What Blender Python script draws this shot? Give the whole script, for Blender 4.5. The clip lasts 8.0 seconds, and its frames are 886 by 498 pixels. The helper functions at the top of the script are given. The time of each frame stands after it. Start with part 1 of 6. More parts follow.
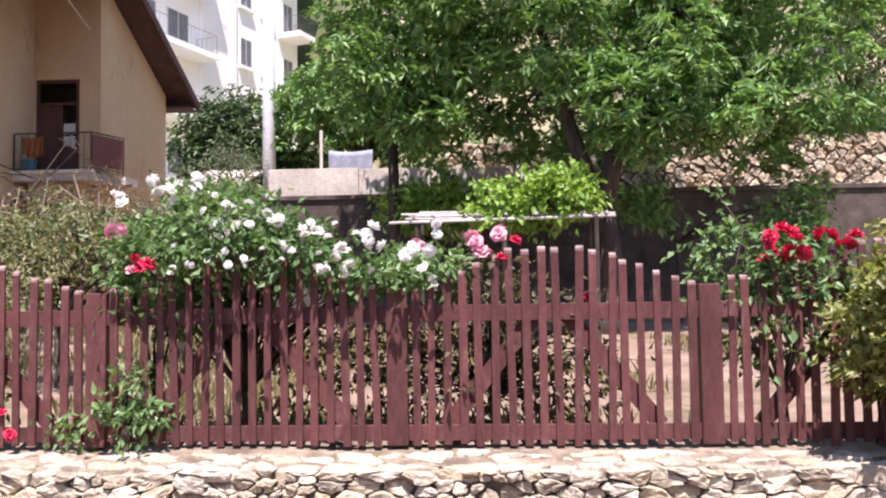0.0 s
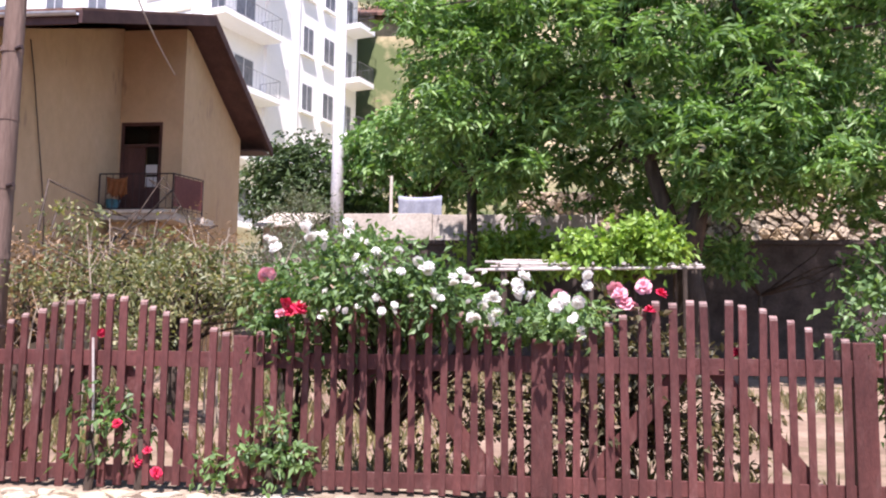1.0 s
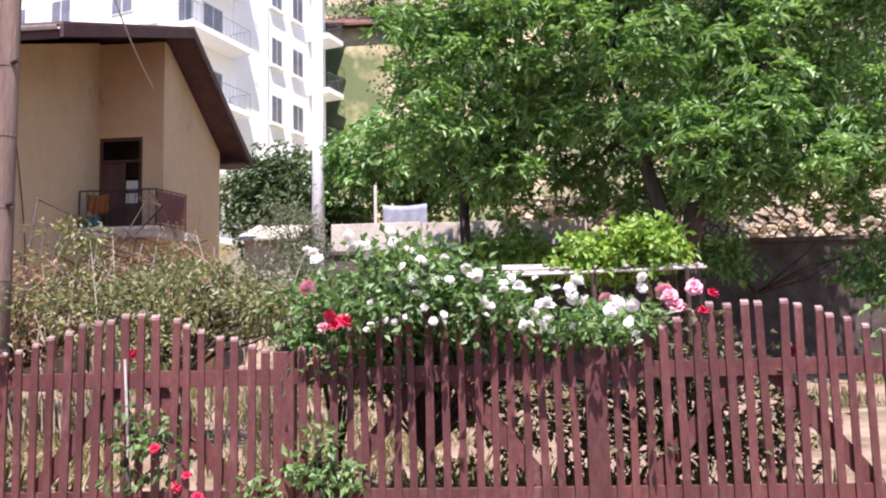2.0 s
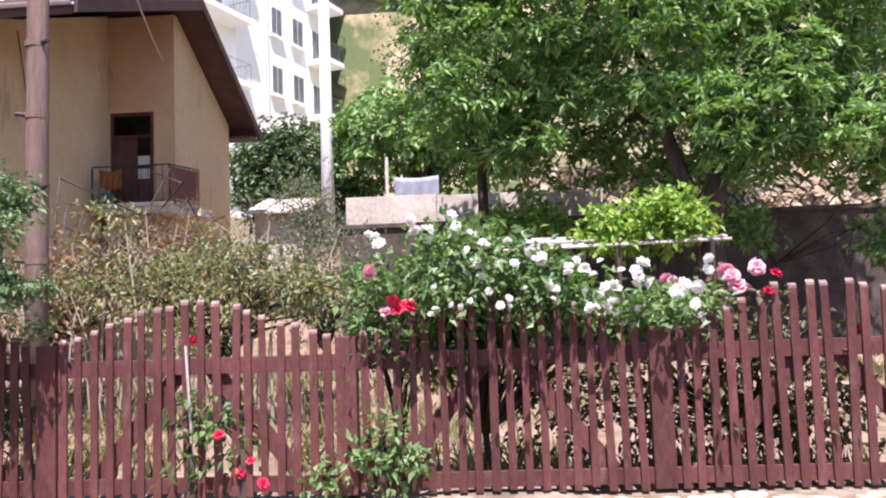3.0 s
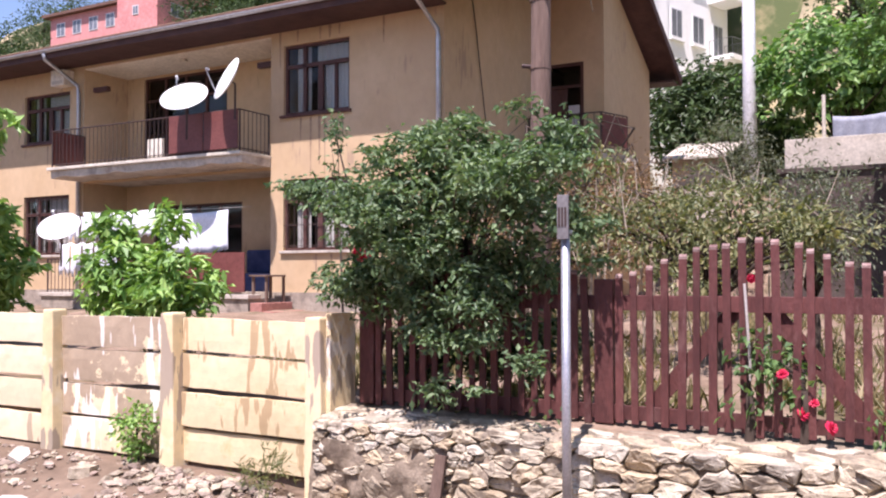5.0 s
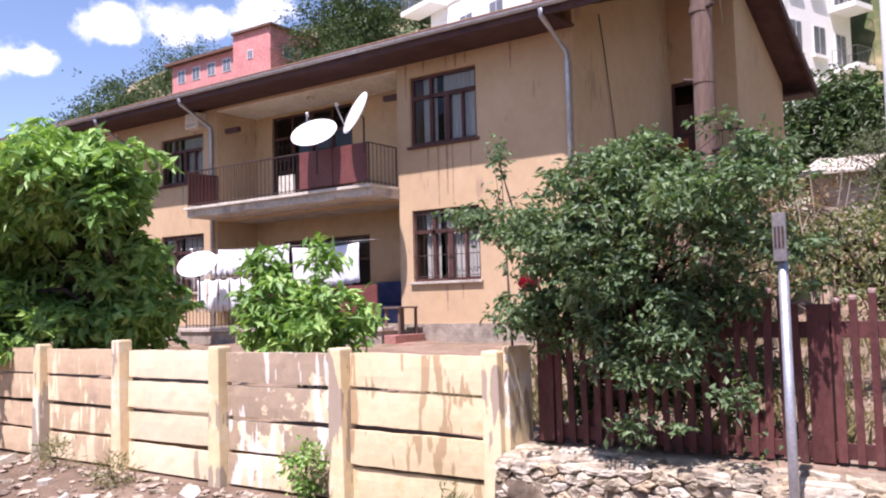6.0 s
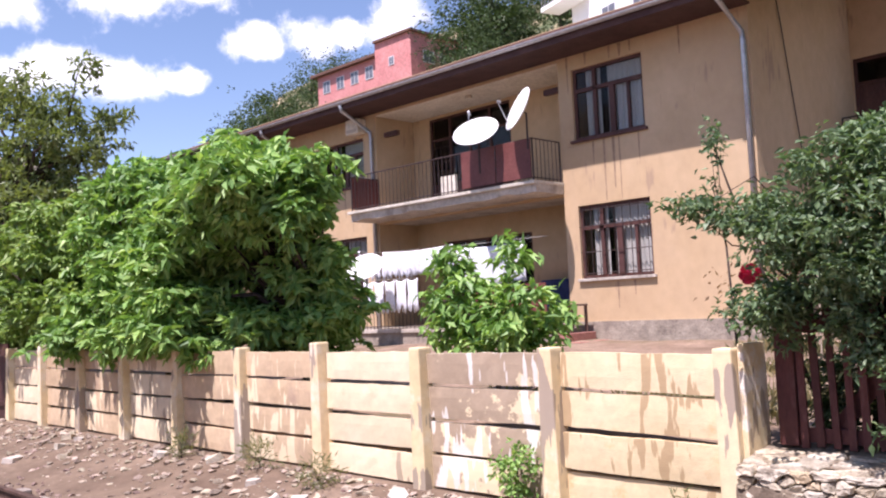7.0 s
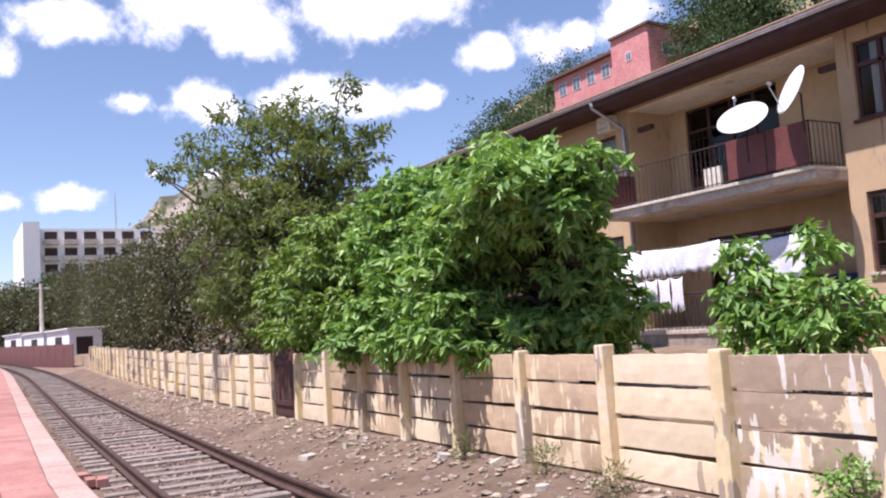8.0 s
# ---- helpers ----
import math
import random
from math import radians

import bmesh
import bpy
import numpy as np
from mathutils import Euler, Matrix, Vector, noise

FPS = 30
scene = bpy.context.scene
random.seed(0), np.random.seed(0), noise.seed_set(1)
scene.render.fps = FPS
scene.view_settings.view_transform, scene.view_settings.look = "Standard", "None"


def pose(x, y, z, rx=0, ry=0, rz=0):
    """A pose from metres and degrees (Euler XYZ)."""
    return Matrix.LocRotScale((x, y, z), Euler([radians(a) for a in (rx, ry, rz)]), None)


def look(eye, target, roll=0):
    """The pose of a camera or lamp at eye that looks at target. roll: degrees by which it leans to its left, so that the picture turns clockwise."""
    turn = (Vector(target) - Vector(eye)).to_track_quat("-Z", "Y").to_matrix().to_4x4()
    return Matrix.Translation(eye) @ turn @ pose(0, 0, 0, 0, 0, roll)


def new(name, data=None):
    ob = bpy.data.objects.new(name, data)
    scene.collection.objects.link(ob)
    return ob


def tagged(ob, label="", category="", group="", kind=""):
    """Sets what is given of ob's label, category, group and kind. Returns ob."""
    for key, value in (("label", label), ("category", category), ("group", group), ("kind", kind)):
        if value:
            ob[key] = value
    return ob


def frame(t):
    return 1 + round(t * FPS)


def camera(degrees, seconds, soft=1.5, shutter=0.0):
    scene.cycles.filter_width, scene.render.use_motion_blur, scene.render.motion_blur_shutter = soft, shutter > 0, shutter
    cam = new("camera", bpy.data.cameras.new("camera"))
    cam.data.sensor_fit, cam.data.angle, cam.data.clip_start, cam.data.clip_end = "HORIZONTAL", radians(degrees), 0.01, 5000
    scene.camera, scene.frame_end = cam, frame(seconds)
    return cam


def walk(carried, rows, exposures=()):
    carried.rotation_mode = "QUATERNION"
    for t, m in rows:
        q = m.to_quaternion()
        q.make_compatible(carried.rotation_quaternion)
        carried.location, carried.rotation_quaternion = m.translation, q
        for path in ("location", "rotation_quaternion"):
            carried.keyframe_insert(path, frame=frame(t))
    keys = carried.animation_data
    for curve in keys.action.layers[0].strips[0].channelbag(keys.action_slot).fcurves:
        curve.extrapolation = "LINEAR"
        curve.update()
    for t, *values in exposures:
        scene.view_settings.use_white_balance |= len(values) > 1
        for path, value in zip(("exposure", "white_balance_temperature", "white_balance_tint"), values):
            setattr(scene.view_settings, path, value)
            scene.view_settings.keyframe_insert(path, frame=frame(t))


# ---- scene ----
cam = camera(54.2, 8.0, soft=2.1)
PATH = [
    (0, (1.55, 0.361, 1.499), (1.43, 2.354, 1.605), -0.9),
    (0.5, (1.216, 0.301, 1.545), (1.063, 2.288, 1.71), 0.4),
    (1, (0.884, 0.268, 1.528), (0.667, 2.245, 1.738), 0.7),
    (1.5, (0.611, 0.346, 1.521), (0.392, 2.323, 1.73), 0.0),
    (1.7, (0.521, 0.377, 1.517), (0.333, 2.356, 1.732), -0.6),
    (2.8, (0.026, 0.396, 1.646), (-0.079, 2.377, 1.899), -1.8),
    (3, (-0.03, 0.392, 1.648), (-0.17, 2.381, 1.804), -2.0),
    (3.5, (-0.302, 0.306, 1.611), (-0.684, 2.268, 1.535), -0.9),
    (4, (-0.593, 0.199, 1.585), (-1.327, 2.058, 1.509), -0.1),
    (4.5, (-0.823, 0.084, 1.58), (-1.728, 1.867, 1.563), 0.1),
    (4.7, (-0.925, 0.046, 1.584), (-1.852, 1.818, 1.599), 0.1),
    (5.8, (-1.652, 0.042, 1.611), (-2.761, 1.702, 1.738), -1.2),
    (6, (-1.745, 0.023, 1.615), (-2.909, 1.645, 1.739), -1.5),
    (6.5, (-1.995, -0.056, 1.613), (-3.265, 1.484, 1.742), -2.1),
    (7, (-2.357, -0.137, 1.624), (-3.765, 1.277, 1.758), -2.7),
    (7.5, (-2.78, -0.123, 1.622), (-4.43, 0.998, 1.77), -3.2),
    (8, (-2.868, -0.316, 1.63), (-4.603, 0.663, 1.802), -3.7),
]
walk(cam, [(t, look(eye, target, roll)) for t, eye, target, roll in PATH], [(0.0, 1.14, 6500, 27), (1.0, 1.22, 6450, 27), (3.0, 1.26, 6400, 27), (3.5, 1.04, 6450, 26), (4.5, 0.96, 6450, 27), (6.0, 0.86, 6350, 30), (7.0, 0.80, 6400, 29), (8.0, 0.56, 6280, 26)])

# ---- world, sun ----
SUN = Vector((0.05, -0.41, 0.91)).normalized()
world = bpy.data.worlds.new("world")
scene.world = world
world.use_nodes = True
wn, wl = world.node_tree.nodes, world.node_tree.links
wn.clear()
w_out = wn.new("ShaderNodeOutputWorld")
w_bg = wn.new("ShaderNodeBackground")
sky = wn.new("ShaderNodeTexSky")
sky.sky_type = "NISHITA"
sky.sun_disc = False
sky.sun_elevation = math.asin(SUN.z)
sky.sun_rotation = math.atan2(SUN.x, SUN.y)
sky.air_density, sky.dust_density, sky.ozone_density = 0.95, 0.2, 2.0


def wmath(op, a, b=None, c=None):
    n = wn.new("ShaderNodeMath")
    n.operation = op
    for k, v in enumerate((a, b, c)):
        if v is None:
            continue
        if isinstance(v, (int, float)):
            n.inputs[k].default_value = v
        else:
            wl.new(v, n.inputs[k])
    return n.outputs[0]


# Fair-weather clouds: soft lobes by bearing and height, broken up by noise.
w_co = wn.new("ShaderNodeTexCoord")
w_sep = wn.new("ShaderNodeSeparateXYZ")
wl.new(w_co.outputs["Generated"], w_sep.inputs[0])
bearing = wmath("ARCTAN2", wmath("MULTIPLY", w_sep.outputs[0], -1.0), w_sep.outputs[1])
height = wmath("ARCSINE", w_sep.outputs[2])
CLOUDS = [  # bearing left of +y, height, half width, half height (degrees)
    (83, 19.8, 4.5, 1.7), (77.5, 20.6, 5.5, 2.3), (72.5, 19.6, 4.5, 2.7), (66, 20.4, 6.0, 2.6), (60.5, 21.2, 4.5, 1.8), (80.2, 15.0, 2.0, 1.0), (75.5, 14.9, 3.4, 1.7), (70, 15.4, 4.2, 1.7), (65.3, 15.0, 4.2, 1.8), (61.5, 14.9, 2.0, 0.9),
    (56.4, 17.3, 2.5, 1.3), (53.4, 17.7, 2.3, 1.6), (50.7, 18.1, 1.4, 1.0), (47.5, 18.9, 2.5, 2.0), (78.9, 10.5, 0.9, 0.5), (83.8, 9.0, 2.1, 0.9), (87.6, 8.8, 1.2, 0.7), (75.2, 10.2, 1.5, 1.4), (88.2, 17.0, 1.7, 1.8),
    (97, 19, 4, 2), (36, 30, 9, 3), (15, 40, 10, 4), (112, 24, 16, 5), (150, 22, 14, 5), (-40, 30, 15, 5), (-80, 24, 18, 5), (-130, 28, 20, 6),
]
field = None
for b, e, hw, hh in CLOUDS:
    u = wmath("DIVIDE", wmath("SUBTRACT", bearing, radians(b)), radians(hw))
    v = wmath("DIVIDE", wmath("SUBTRACT", height, radians(e)), radians(hh))
    lobe = wmath("SUBTRACT", 1.0, wmath("SQRT", wmath("ADD", wmath("MULTIPLY", u, u), wmath("MULTIPLY", v, v))))
    field = lobe if field is None else wmath("MAXIMUM", field, lobe)
w_noise = wn.new("ShaderNodeTexNoise")
w_noise.inputs["Scale"].default_value = 17.0
w_noise.inputs["Detail"].default_value = 7.0
w_noise.inputs["Roughness"].default_value = 0.62
wl.new(w_co.outputs["Generated"], w_noise.inputs["Vector"])
field = wmath("ADD", wmath("MAXIMUM", field, -0.8), wmath("MULTIPLY", wmath("SUBTRACT", w_noise.outputs[0], 0.5), 2.6))
w_map = wn.new("ShaderNodeMapRange")
w_map.interpolation_type = "SMOOTHSTEP"
w_map.inputs["From Min"].default_value = 0.02
w_map.inputs["From Max"].default_value = 0.80
w_map.inputs["To Max"].default_value = 0.93
wl.new(field, w_map.inputs["Value"])
w_mix = wn.new("ShaderNodeMix")
w_mix.data_type = "RGBA"
wl.new(w_map.outputs[0], w_mix.inputs["Factor"])
wl.new(sky.outputs[0], w_mix.inputs["A"])
w_mix.inputs["B"].default_value = (10.2, 10.5, 11.0, 1)
wl.new(w_mix.outputs["Result"], w_bg.inputs[0])
w_bg.inputs[1].default_value = 0.108
wl.new(w_bg.outputs[0], w_out.inputs[0])

sun = new("sun", bpy.data.lights.new("sun", "SUN"))
sun.data.energy, sun.data.angle, sun.data.color = 5.0, radians(0.53), (1.0, 0.965, 0.92)
sun.matrix_world = look(SUN * 50, (0, 0, 0))


# ---- materials ----
def material(name):
    m = bpy.data.materials.new(name)
    m.use_nodes = True
    return m, m.node_tree.nodes, m.node_tree.links, m.node_tree.nodes["Principled BSDF"]


def ramp(nodes, stops):
    r = nodes.new("ShaderNodeValToRGB")
    while len(r.color_ramp.elements) < len(stops):
        r.color_ramp.elements.new(0.5)
    for el, (p, c) in zip(r.color_ramp.elements, stops):
        el.position, el.color = p, (*c, 1)
    return r


def surface(name, a, b, scale=3.0, rough=0.85, bump=0.25, grain=40.0, stain=None, stain_scale=1.2, stain_at=(0.52, 0.7), vary=0.0, hue=0.0,
            metal=0.0, spec=0.3, stretch=(1, 1, 1), islands=False, streak=None, palette=None, fine=(0.72, 1.18), streak_at=(0.560, 0.59)):
    """A plain solid surface: colour noise at two scales, stains, relief, and a change from piece to piece."""
    m, nodes, links, bsdf = material(name)
    geo = nodes.new("ShaderNodeNewGeometry")
    mp = nodes.new("ShaderNodeMapping")
    mp.inputs["Scale"].default_value = stretch
    links.new(geo.outputs["Position"], mp.inputs[0])

    def tex(sc, detail=6.0, ro=0.6):
        n = nodes.new("ShaderNodeTexNoise")
        n.inputs["Scale"].default_value, n.inputs["Detail"].default_value, n.inputs["Roughness"].default_value = sc, detail, ro
        links.new(mp.outputs[0], n.inputs["Vector"])
        return n.outputs[0]

    r = ramp(nodes, ((0.32, a), (0.68, b)))
    links.new(tex(scale), r.inputs[0])
    col = r.outputs[0]
    fr = ramp(nodes, ((0.3, (fine[0],) * 3), (0.7, (fine[1],) * 3)))
    links.new(tex(scale * 9, 4), fr.inputs[0])
    mul = nodes.new("ShaderNodeMix")
    mul.data_type, mul.blend_type = "RGBA", "MULTIPLY"
    mul.inputs["Factor"].default_value = 0.8
    links.new(col, mul.inputs["A"])
    links.new(fr.outputs[0], mul.inputs["B"])
    col = mul.outputs["Result"]
    if palette:
        pick = geo.outputs["Random Per Island"] if islands else nodes.new("ShaderNodeObjectInfo").outputs["Random"]
        pr = ramp(nodes, [(k / (len(palette) - 1), c) for k, c in enumerate(palette)])
        links.new(pick, pr.inputs[0])
        pm = nodes.new("ShaderNodeMix")
        pm.data_type, pm.blend_type = "RGBA", "MULTIPLY"
        pm.inputs["Factor"].default_value = 1.0
        links.new(col, pm.inputs["A"])
        links.new(pr.outputs[0], pm.inputs["B"])
        col = pm.outputs["Result"]
    if stain:
        sr = ramp(nodes, ((stain_at[0], (0, 0, 0)), (stain_at[1], (1, 1, 1))))
        links.new(tex(stain_scale, 8, 0.65), sr.inputs[0])
        mx = nodes.new("ShaderNodeMix")
        mx.data_type = "RGBA"
        links.new(sr.outputs[0], mx.inputs["Factor"])
        links.new(col, mx.inputs["A"])
        mx.inputs["B"].default_value = (*stain, 1)
        col = mx.outputs["Result"]
    if streak:
        # Drips and flaked patches, long in height, gathered in some stretches of the surface.
        m3 = nodes.new("ShaderNodeMapping")
        m3.inputs["Scale"].default_value = (11, 11, 2.0)
        links.new(geo.outputs["Position"], m3.inputs[0])
        n3 = nodes.new("ShaderNodeTexNoise")
        n3.inputs["Scale"].default_value, n3.inputs["Detail"].default_value = 1.0, 4.5
        links.new(m3.outputs[0], n3.inputs["Vector"])
        where = nodes.new("ShaderNodeMath")
        where.operation = "MULTIPLY_ADD"
        where.inputs[1].default_value, where.inputs[2].default_value = 1.5, -0.78
        links.new(tex(0.75, 2), where.inputs[0])
        both = nodes.new("ShaderNodeMath")
        links.new(n3.outputs[0], both.inputs[0])
        links.new(where.outputs[0], both.inputs[1])
        r3 = ramp(nodes, ((streak_at[0], (0, 0, 0)), (streak_at[1], (0.85, 0.85, 0.85))))
        links.new(both.outputs[0], r3.inputs[0])
        mx3 = nodes.new("ShaderNodeMix")
        mx3.data_type = "RGBA"
        links.new(r3.outputs[0], mx3.inputs["Factor"])
        links.new(col, mx3.inputs["A"])
        mx3.inputs["B"].default_value = (*streak, 1)
        col = mx3.outputs["Result"]
    if vary or hue:
        if islands:
            rnd = geo.outputs["Random Per Island"]
        else:
            rnd = nodes.new("ShaderNodeObjectInfo").outputs["Random"]
        hsv = nodes.new("ShaderNodeHueSaturation")
        for key, amount in (("Value", vary), ("Hue", hue)):
            mr = nodes.new("ShaderNodeMapRange")
            mid = 1.0 if key == "Value" else 0.5
            mr.inputs["To Min"].default_value, mr.inputs["To Max"].default_value = mid - amount, mid + amount
            if key == "Hue":
                w = nodes.new("ShaderNodeMath")
                w.operation = "FRACT"
                k = nodes.new("ShaderNodeMath")
                k.operation = "MULTIPLY"
                k.inputs[1].default_value = 7.31
                links.new(rnd, k.inputs[0])
                links.new(k.outputs[0], w.inputs[0])
                links.new(w.outputs[0], mr.inputs["Value"])
            else:
                links.new(rnd, mr.inputs["Value"])
            links.new(mr.outputs[0], hsv.inputs[key])
        links.new(col, hsv.inputs["Color"])
        col = hsv.outputs[0]
    links.new(col, bsdf.inputs["Base Color"])
    bsdf.inputs["Roughness"].default_value, bsdf.inputs["Metallic"].default_value = rough, metal
    bsdf.inputs["Specular IOR Level"].default_value = spec
    if bump:
        bp = nodes.new("ShaderNodeBump")
        bp.inputs["Strength"].default_value, bp.inputs["Distance"].default_value = bump, 0.02
        links.new(tex(grain, 5, 0.65), bp.inputs["Height"])
        links.new(bp.outputs[0], bsdf.inputs["Normal"])
    return m


def foliage(name, dark, mid, light, through_light=0.38, glow=(1.25, 1.3, 0.55)):
    """Leaves: each one a little different, letting some light through."""
    m, nodes, links, bsdf = material(name)
    nodes.remove(bsdf)
    geo = nodes.new("ShaderNodeNewGeometry")
    r = ramp(nodes, ((0.0, dark), (0.5, mid), (1.0, light)))
    n = nodes.new("ShaderNodeTexNoise")
    n.inputs["Scale"].default_value = 1.1
    links.new(geo.outputs["Position"], n.inputs["Vector"])
    mixv = nodes.new("ShaderNodeMath")
    mixv.operation = "MULTIPLY_ADD"
    mixv.inputs[1].default_value, mixv.inputs[2].default_value = 0.62, -0.12
    links.new(geo.outputs["Random Per Island"], mixv.inputs[0])
    add = nodes.new("ShaderNodeMath")
    add.operation = "MULTIPLY_ADD"
    add.inputs[1].default_value = 0.6
    links.new(n.outputs[0], add.inputs[0])
    links.new(mixv.outputs[0], add.inputs[2])
    links.new(add.outputs[0], r.inputs[0])
    d = nodes.new("ShaderNodeBsdfDiffuse")
    t = nodes.new("ShaderNodeBsdfTranslucent")
    g = nodes.new("ShaderNodeBsdfGlossy")
    g.inputs["Roughness"].default_value = 0.5
    g.inputs["Color"].default_value = (0.9, 0.95, 0.9, 1)
    tint = nodes.new("ShaderNodeMix")
    tint.data_type, tint.blend_type = "RGBA", "MULTIPLY"
    tint.inputs["Factor"].default_value = 1.0
    tint.inputs["B"].default_value = (*glow, 1)
    links.new(r.outputs[0], tint.inputs["A"])
    links.new(r.outputs[0], d.inputs["Color"])
    links.new(tint.outputs["Result"], t.inputs["Color"])
    s1, s2 = nodes.new("ShaderNodeMixShader"), nodes.new("ShaderNodeMixShader")
    s1.inputs[0].default_value, s2.inputs[0].default_value = through_light, 0.03
    links.new(d.outputs[0], s1.inputs[1])
    links.new(t.outputs[0], s1.inputs[2])
    links.new(s1.outputs[0], s2.inputs[1])
    links.new(g.outputs[0], s2.inputs[2])
    links.new(s2.outputs[0], nodes["Material Output"].inputs["Surface"])
    return m


def glass_material():
    m, nodes, links, bsdf = material("window_glass")
    nodes.remove(bsdf)
    tr, gl, fr, mx = (nodes.new("ShaderNode" + k) for k in ("BsdfTransparent", "BsdfGlossy", "Fresnel", "MixShader"))
    tr.inputs[0].default_value = (0.90, 0.91, 0.90, 1)
    gl.inputs["Roughness"].default_value = 0.03
    fr.inputs["IOR"].default_value = 1.22
    links.new(fr.outputs[0], mx.inputs[0])
    links.new(tr.outputs[0], mx.inputs[1])
    links.new(gl.outputs[0], mx.inputs[2])
    links.new(mx.outputs[0], nodes["Material Output"].inputs["Surface"])
    return m


SOIL = surface("dry_soil", (0.122, 0.083, 0.057), (0.222, 0.161, 0.114), 0.9, 0.95, 0.6, 22, stain=(0.141, 0.100, 0.067), stain_scale=0.5, stain_at=(0.48, 0.68))
HILLSIDE = surface("dry_hillside", (0.20, 0.17, 0.09), (0.42, 0.34, 0.21), 0.12, 0.95, 0.8, 1.5, stain=(0.07, 0.09, 0.035), stain_scale=0.16, stain_at=(0.44, 0.56))
ROCK = surface("bare_rock", (0.17, 0.145, 0.115), (0.36, 0.31, 0.25), 0.06, 0.95, 1.0, 0.5, stain=(0.075, 0.08, 0.045), stain_scale=0.09, stain_at=(0.46, 0.56))
BALLAST = surface("ballast_stone", (0.152, 0.105, 0.088), (0.351, 0.257, 0.211), 6, 0.95, 0.4, 60, vary=0.45, hue=0.02, islands=True)
RUBBLE = surface("rubble_stone", (0.254, 0.201, 0.149), (0.443, 0.373, 0.292), 7, 0.92, 0.4, 60, vary=0.35, hue=0.025, islands=True)
STONE_TINTS = [(1.0, 0.98, 0.93), (0.82, 0.75, 0.64), (1.06, 1.05, 1.01), (0.62, 0.60, 0.57), (0.98, 0.91, 0.78), (0.86, 0.87, 0.87), (0.76, 0.66, 0.52), (1.10, 1.07, 0.98)]
STONE = surface("wall_stone", (0.409, 0.363, 0.288), (0.670, 0.618, 0.525), 8, 0.92, 1.0, 15, stain=(0.238, 0.198, 0.150), stain_scale=5.5, stain_at=(0.52, 0.62), vary=0.15, palette=STONE_TINTS)
STONE_REST = surface("wall_stone_far", (0.409, 0.363, 0.288), (0.670, 0.618, 0.525), 8, 0.92, 1.0, 15, stain=(0.238, 0.198, 0.150), stain_scale=5.5, stain_at=(0.52, 0.62), vary=0.15, palette=STONE_TINTS, islands=True)
# Earth behind the stones, darkened to put shade into the gaps.
GAP_EARTH = surface("shaded_gap_earth", (0.144, 0.112, 0.084), (0.288, 0.236, 0.176), 8, 0.95, 0.9, 50)
PAINT = surface("red_brown_paint", (0.080, 0.028, 0.026), (0.132, 0.047, 0.042), 5, 0.6, 0.35, 70, stain=(0.171, 0.090, 0.081), stain_scale=9, stain_at=(0.55, 0.75), vary=0.22, stretch=(1, 1, 0.35), spec=0.35)
CONCRETE = surface("painted_concrete", (0.694, 0.546, 0.318), (0.788, 0.665, 0.432), 1.1, 0.9, 0.22, 70, stain=(0.779, 0.703, 0.551), stain_scale=1.7, stain_at=(0.52, 0.62), vary=0.06, hue=0.005, streak=(0.332, 0.271, 0.223), streak_at=(0.585, 0.60), fine=(0.88, 1.08))
PLASTER = surface("ochre_plaster", (0.507, 0.358, 0.209), (0.572, 0.419, 0.265), 0.6, 0.9, 0.3, 60, stain=(0.484, 0.344, 0.219), stain_scale=0.5, stain_at=(0.54, 0.80), stretch=(1, 1, 0.8), streak=(0.391, 0.274, 0.186), streak_at=(0.74, 0.86), fine=(0.92, 1.06))
SOFFIT = surface("soffit_paint", (0.66, 0.60, 0.50), (0.78, 0.72, 0.62), 1.5, 0.9, 0.1, 30)
GREYCON = surface("weathered_concrete", (0.42, 0.37, 0.31), (0.60, 0.54, 0.47), 1.8, 0.92, 0.4, 40, stain=(0.24, 0.20, 0.17), stain_scale=1.6)
PLINTH = surface("plinth_render", (0.26, 0.22, 0.18), (0.44, 0.38, 0.31), 4, 0.95, 0.9, 18, stain=(0.16, 0.13, 0.11), stain_scale=3.0)
BROWN = surface("dark_brown_wood", (0.068, 0.030, 0.026), (0.115, 0.053, 0.045), 4, 0.6, 0.2, 50, stretch=(1, 1, 0.3))
ROOFWOOD = surface("eaves_boards", (0.060, 0.030, 0.030), (0.095, 0.050, 0.046), 3, 0.75, 0.25, 40, vary=0.1)
TILE = surface("roof_tile", (0.12, 0.065, 0.05), (0.20, 0.11, 0.08), 6, 0.85, 0.5, 25, vary=0.1)
MAROON = surface("maroon_sheet", (0.135, 0.042, 0.038), (0.185, 0.065, 0.055), 2, 0.5, 0.1, 30)
IRON = surface("dark_iron", (0.045, 0.03, 0.03), (0.09, 0.06, 0.055), 12, 0.6, 0.2, 80, metal=0.4)
STEEL = surface("galvanised_pipe", (0.40, 0.41, 0.44), (0.56, 0.57, 0.60), 9, 0.45, 0.1, 80, metal=0.7)
RAILSTEEL = surface("rusty_rail", (0.075, 0.045, 0.035), (0.14, 0.085, 0.065), 10, 0.7, 0.3, 80, metal=0.35)
SLEEPER = surface("weathered_sleeper", (0.212, 0.174, 0.145), (0.357, 0.306, 0.264), 5, 0.92, 0.5, 50, vary=0.18)
PAVER = surface("red_paver", (0.36, 0.165, 0.135), (0.45, 0.225, 0.185), 2, 0.85, 0.2, 70, stain=(0.47, 0.27, 0.23), stain_scale=0.8, vary=0.09)
KERB = surface("pale_kerb", (0.432, 0.288, 0.238), (0.504, 0.367, 0.310), 2, 0.9, 0.3, 60, vary=0.06)
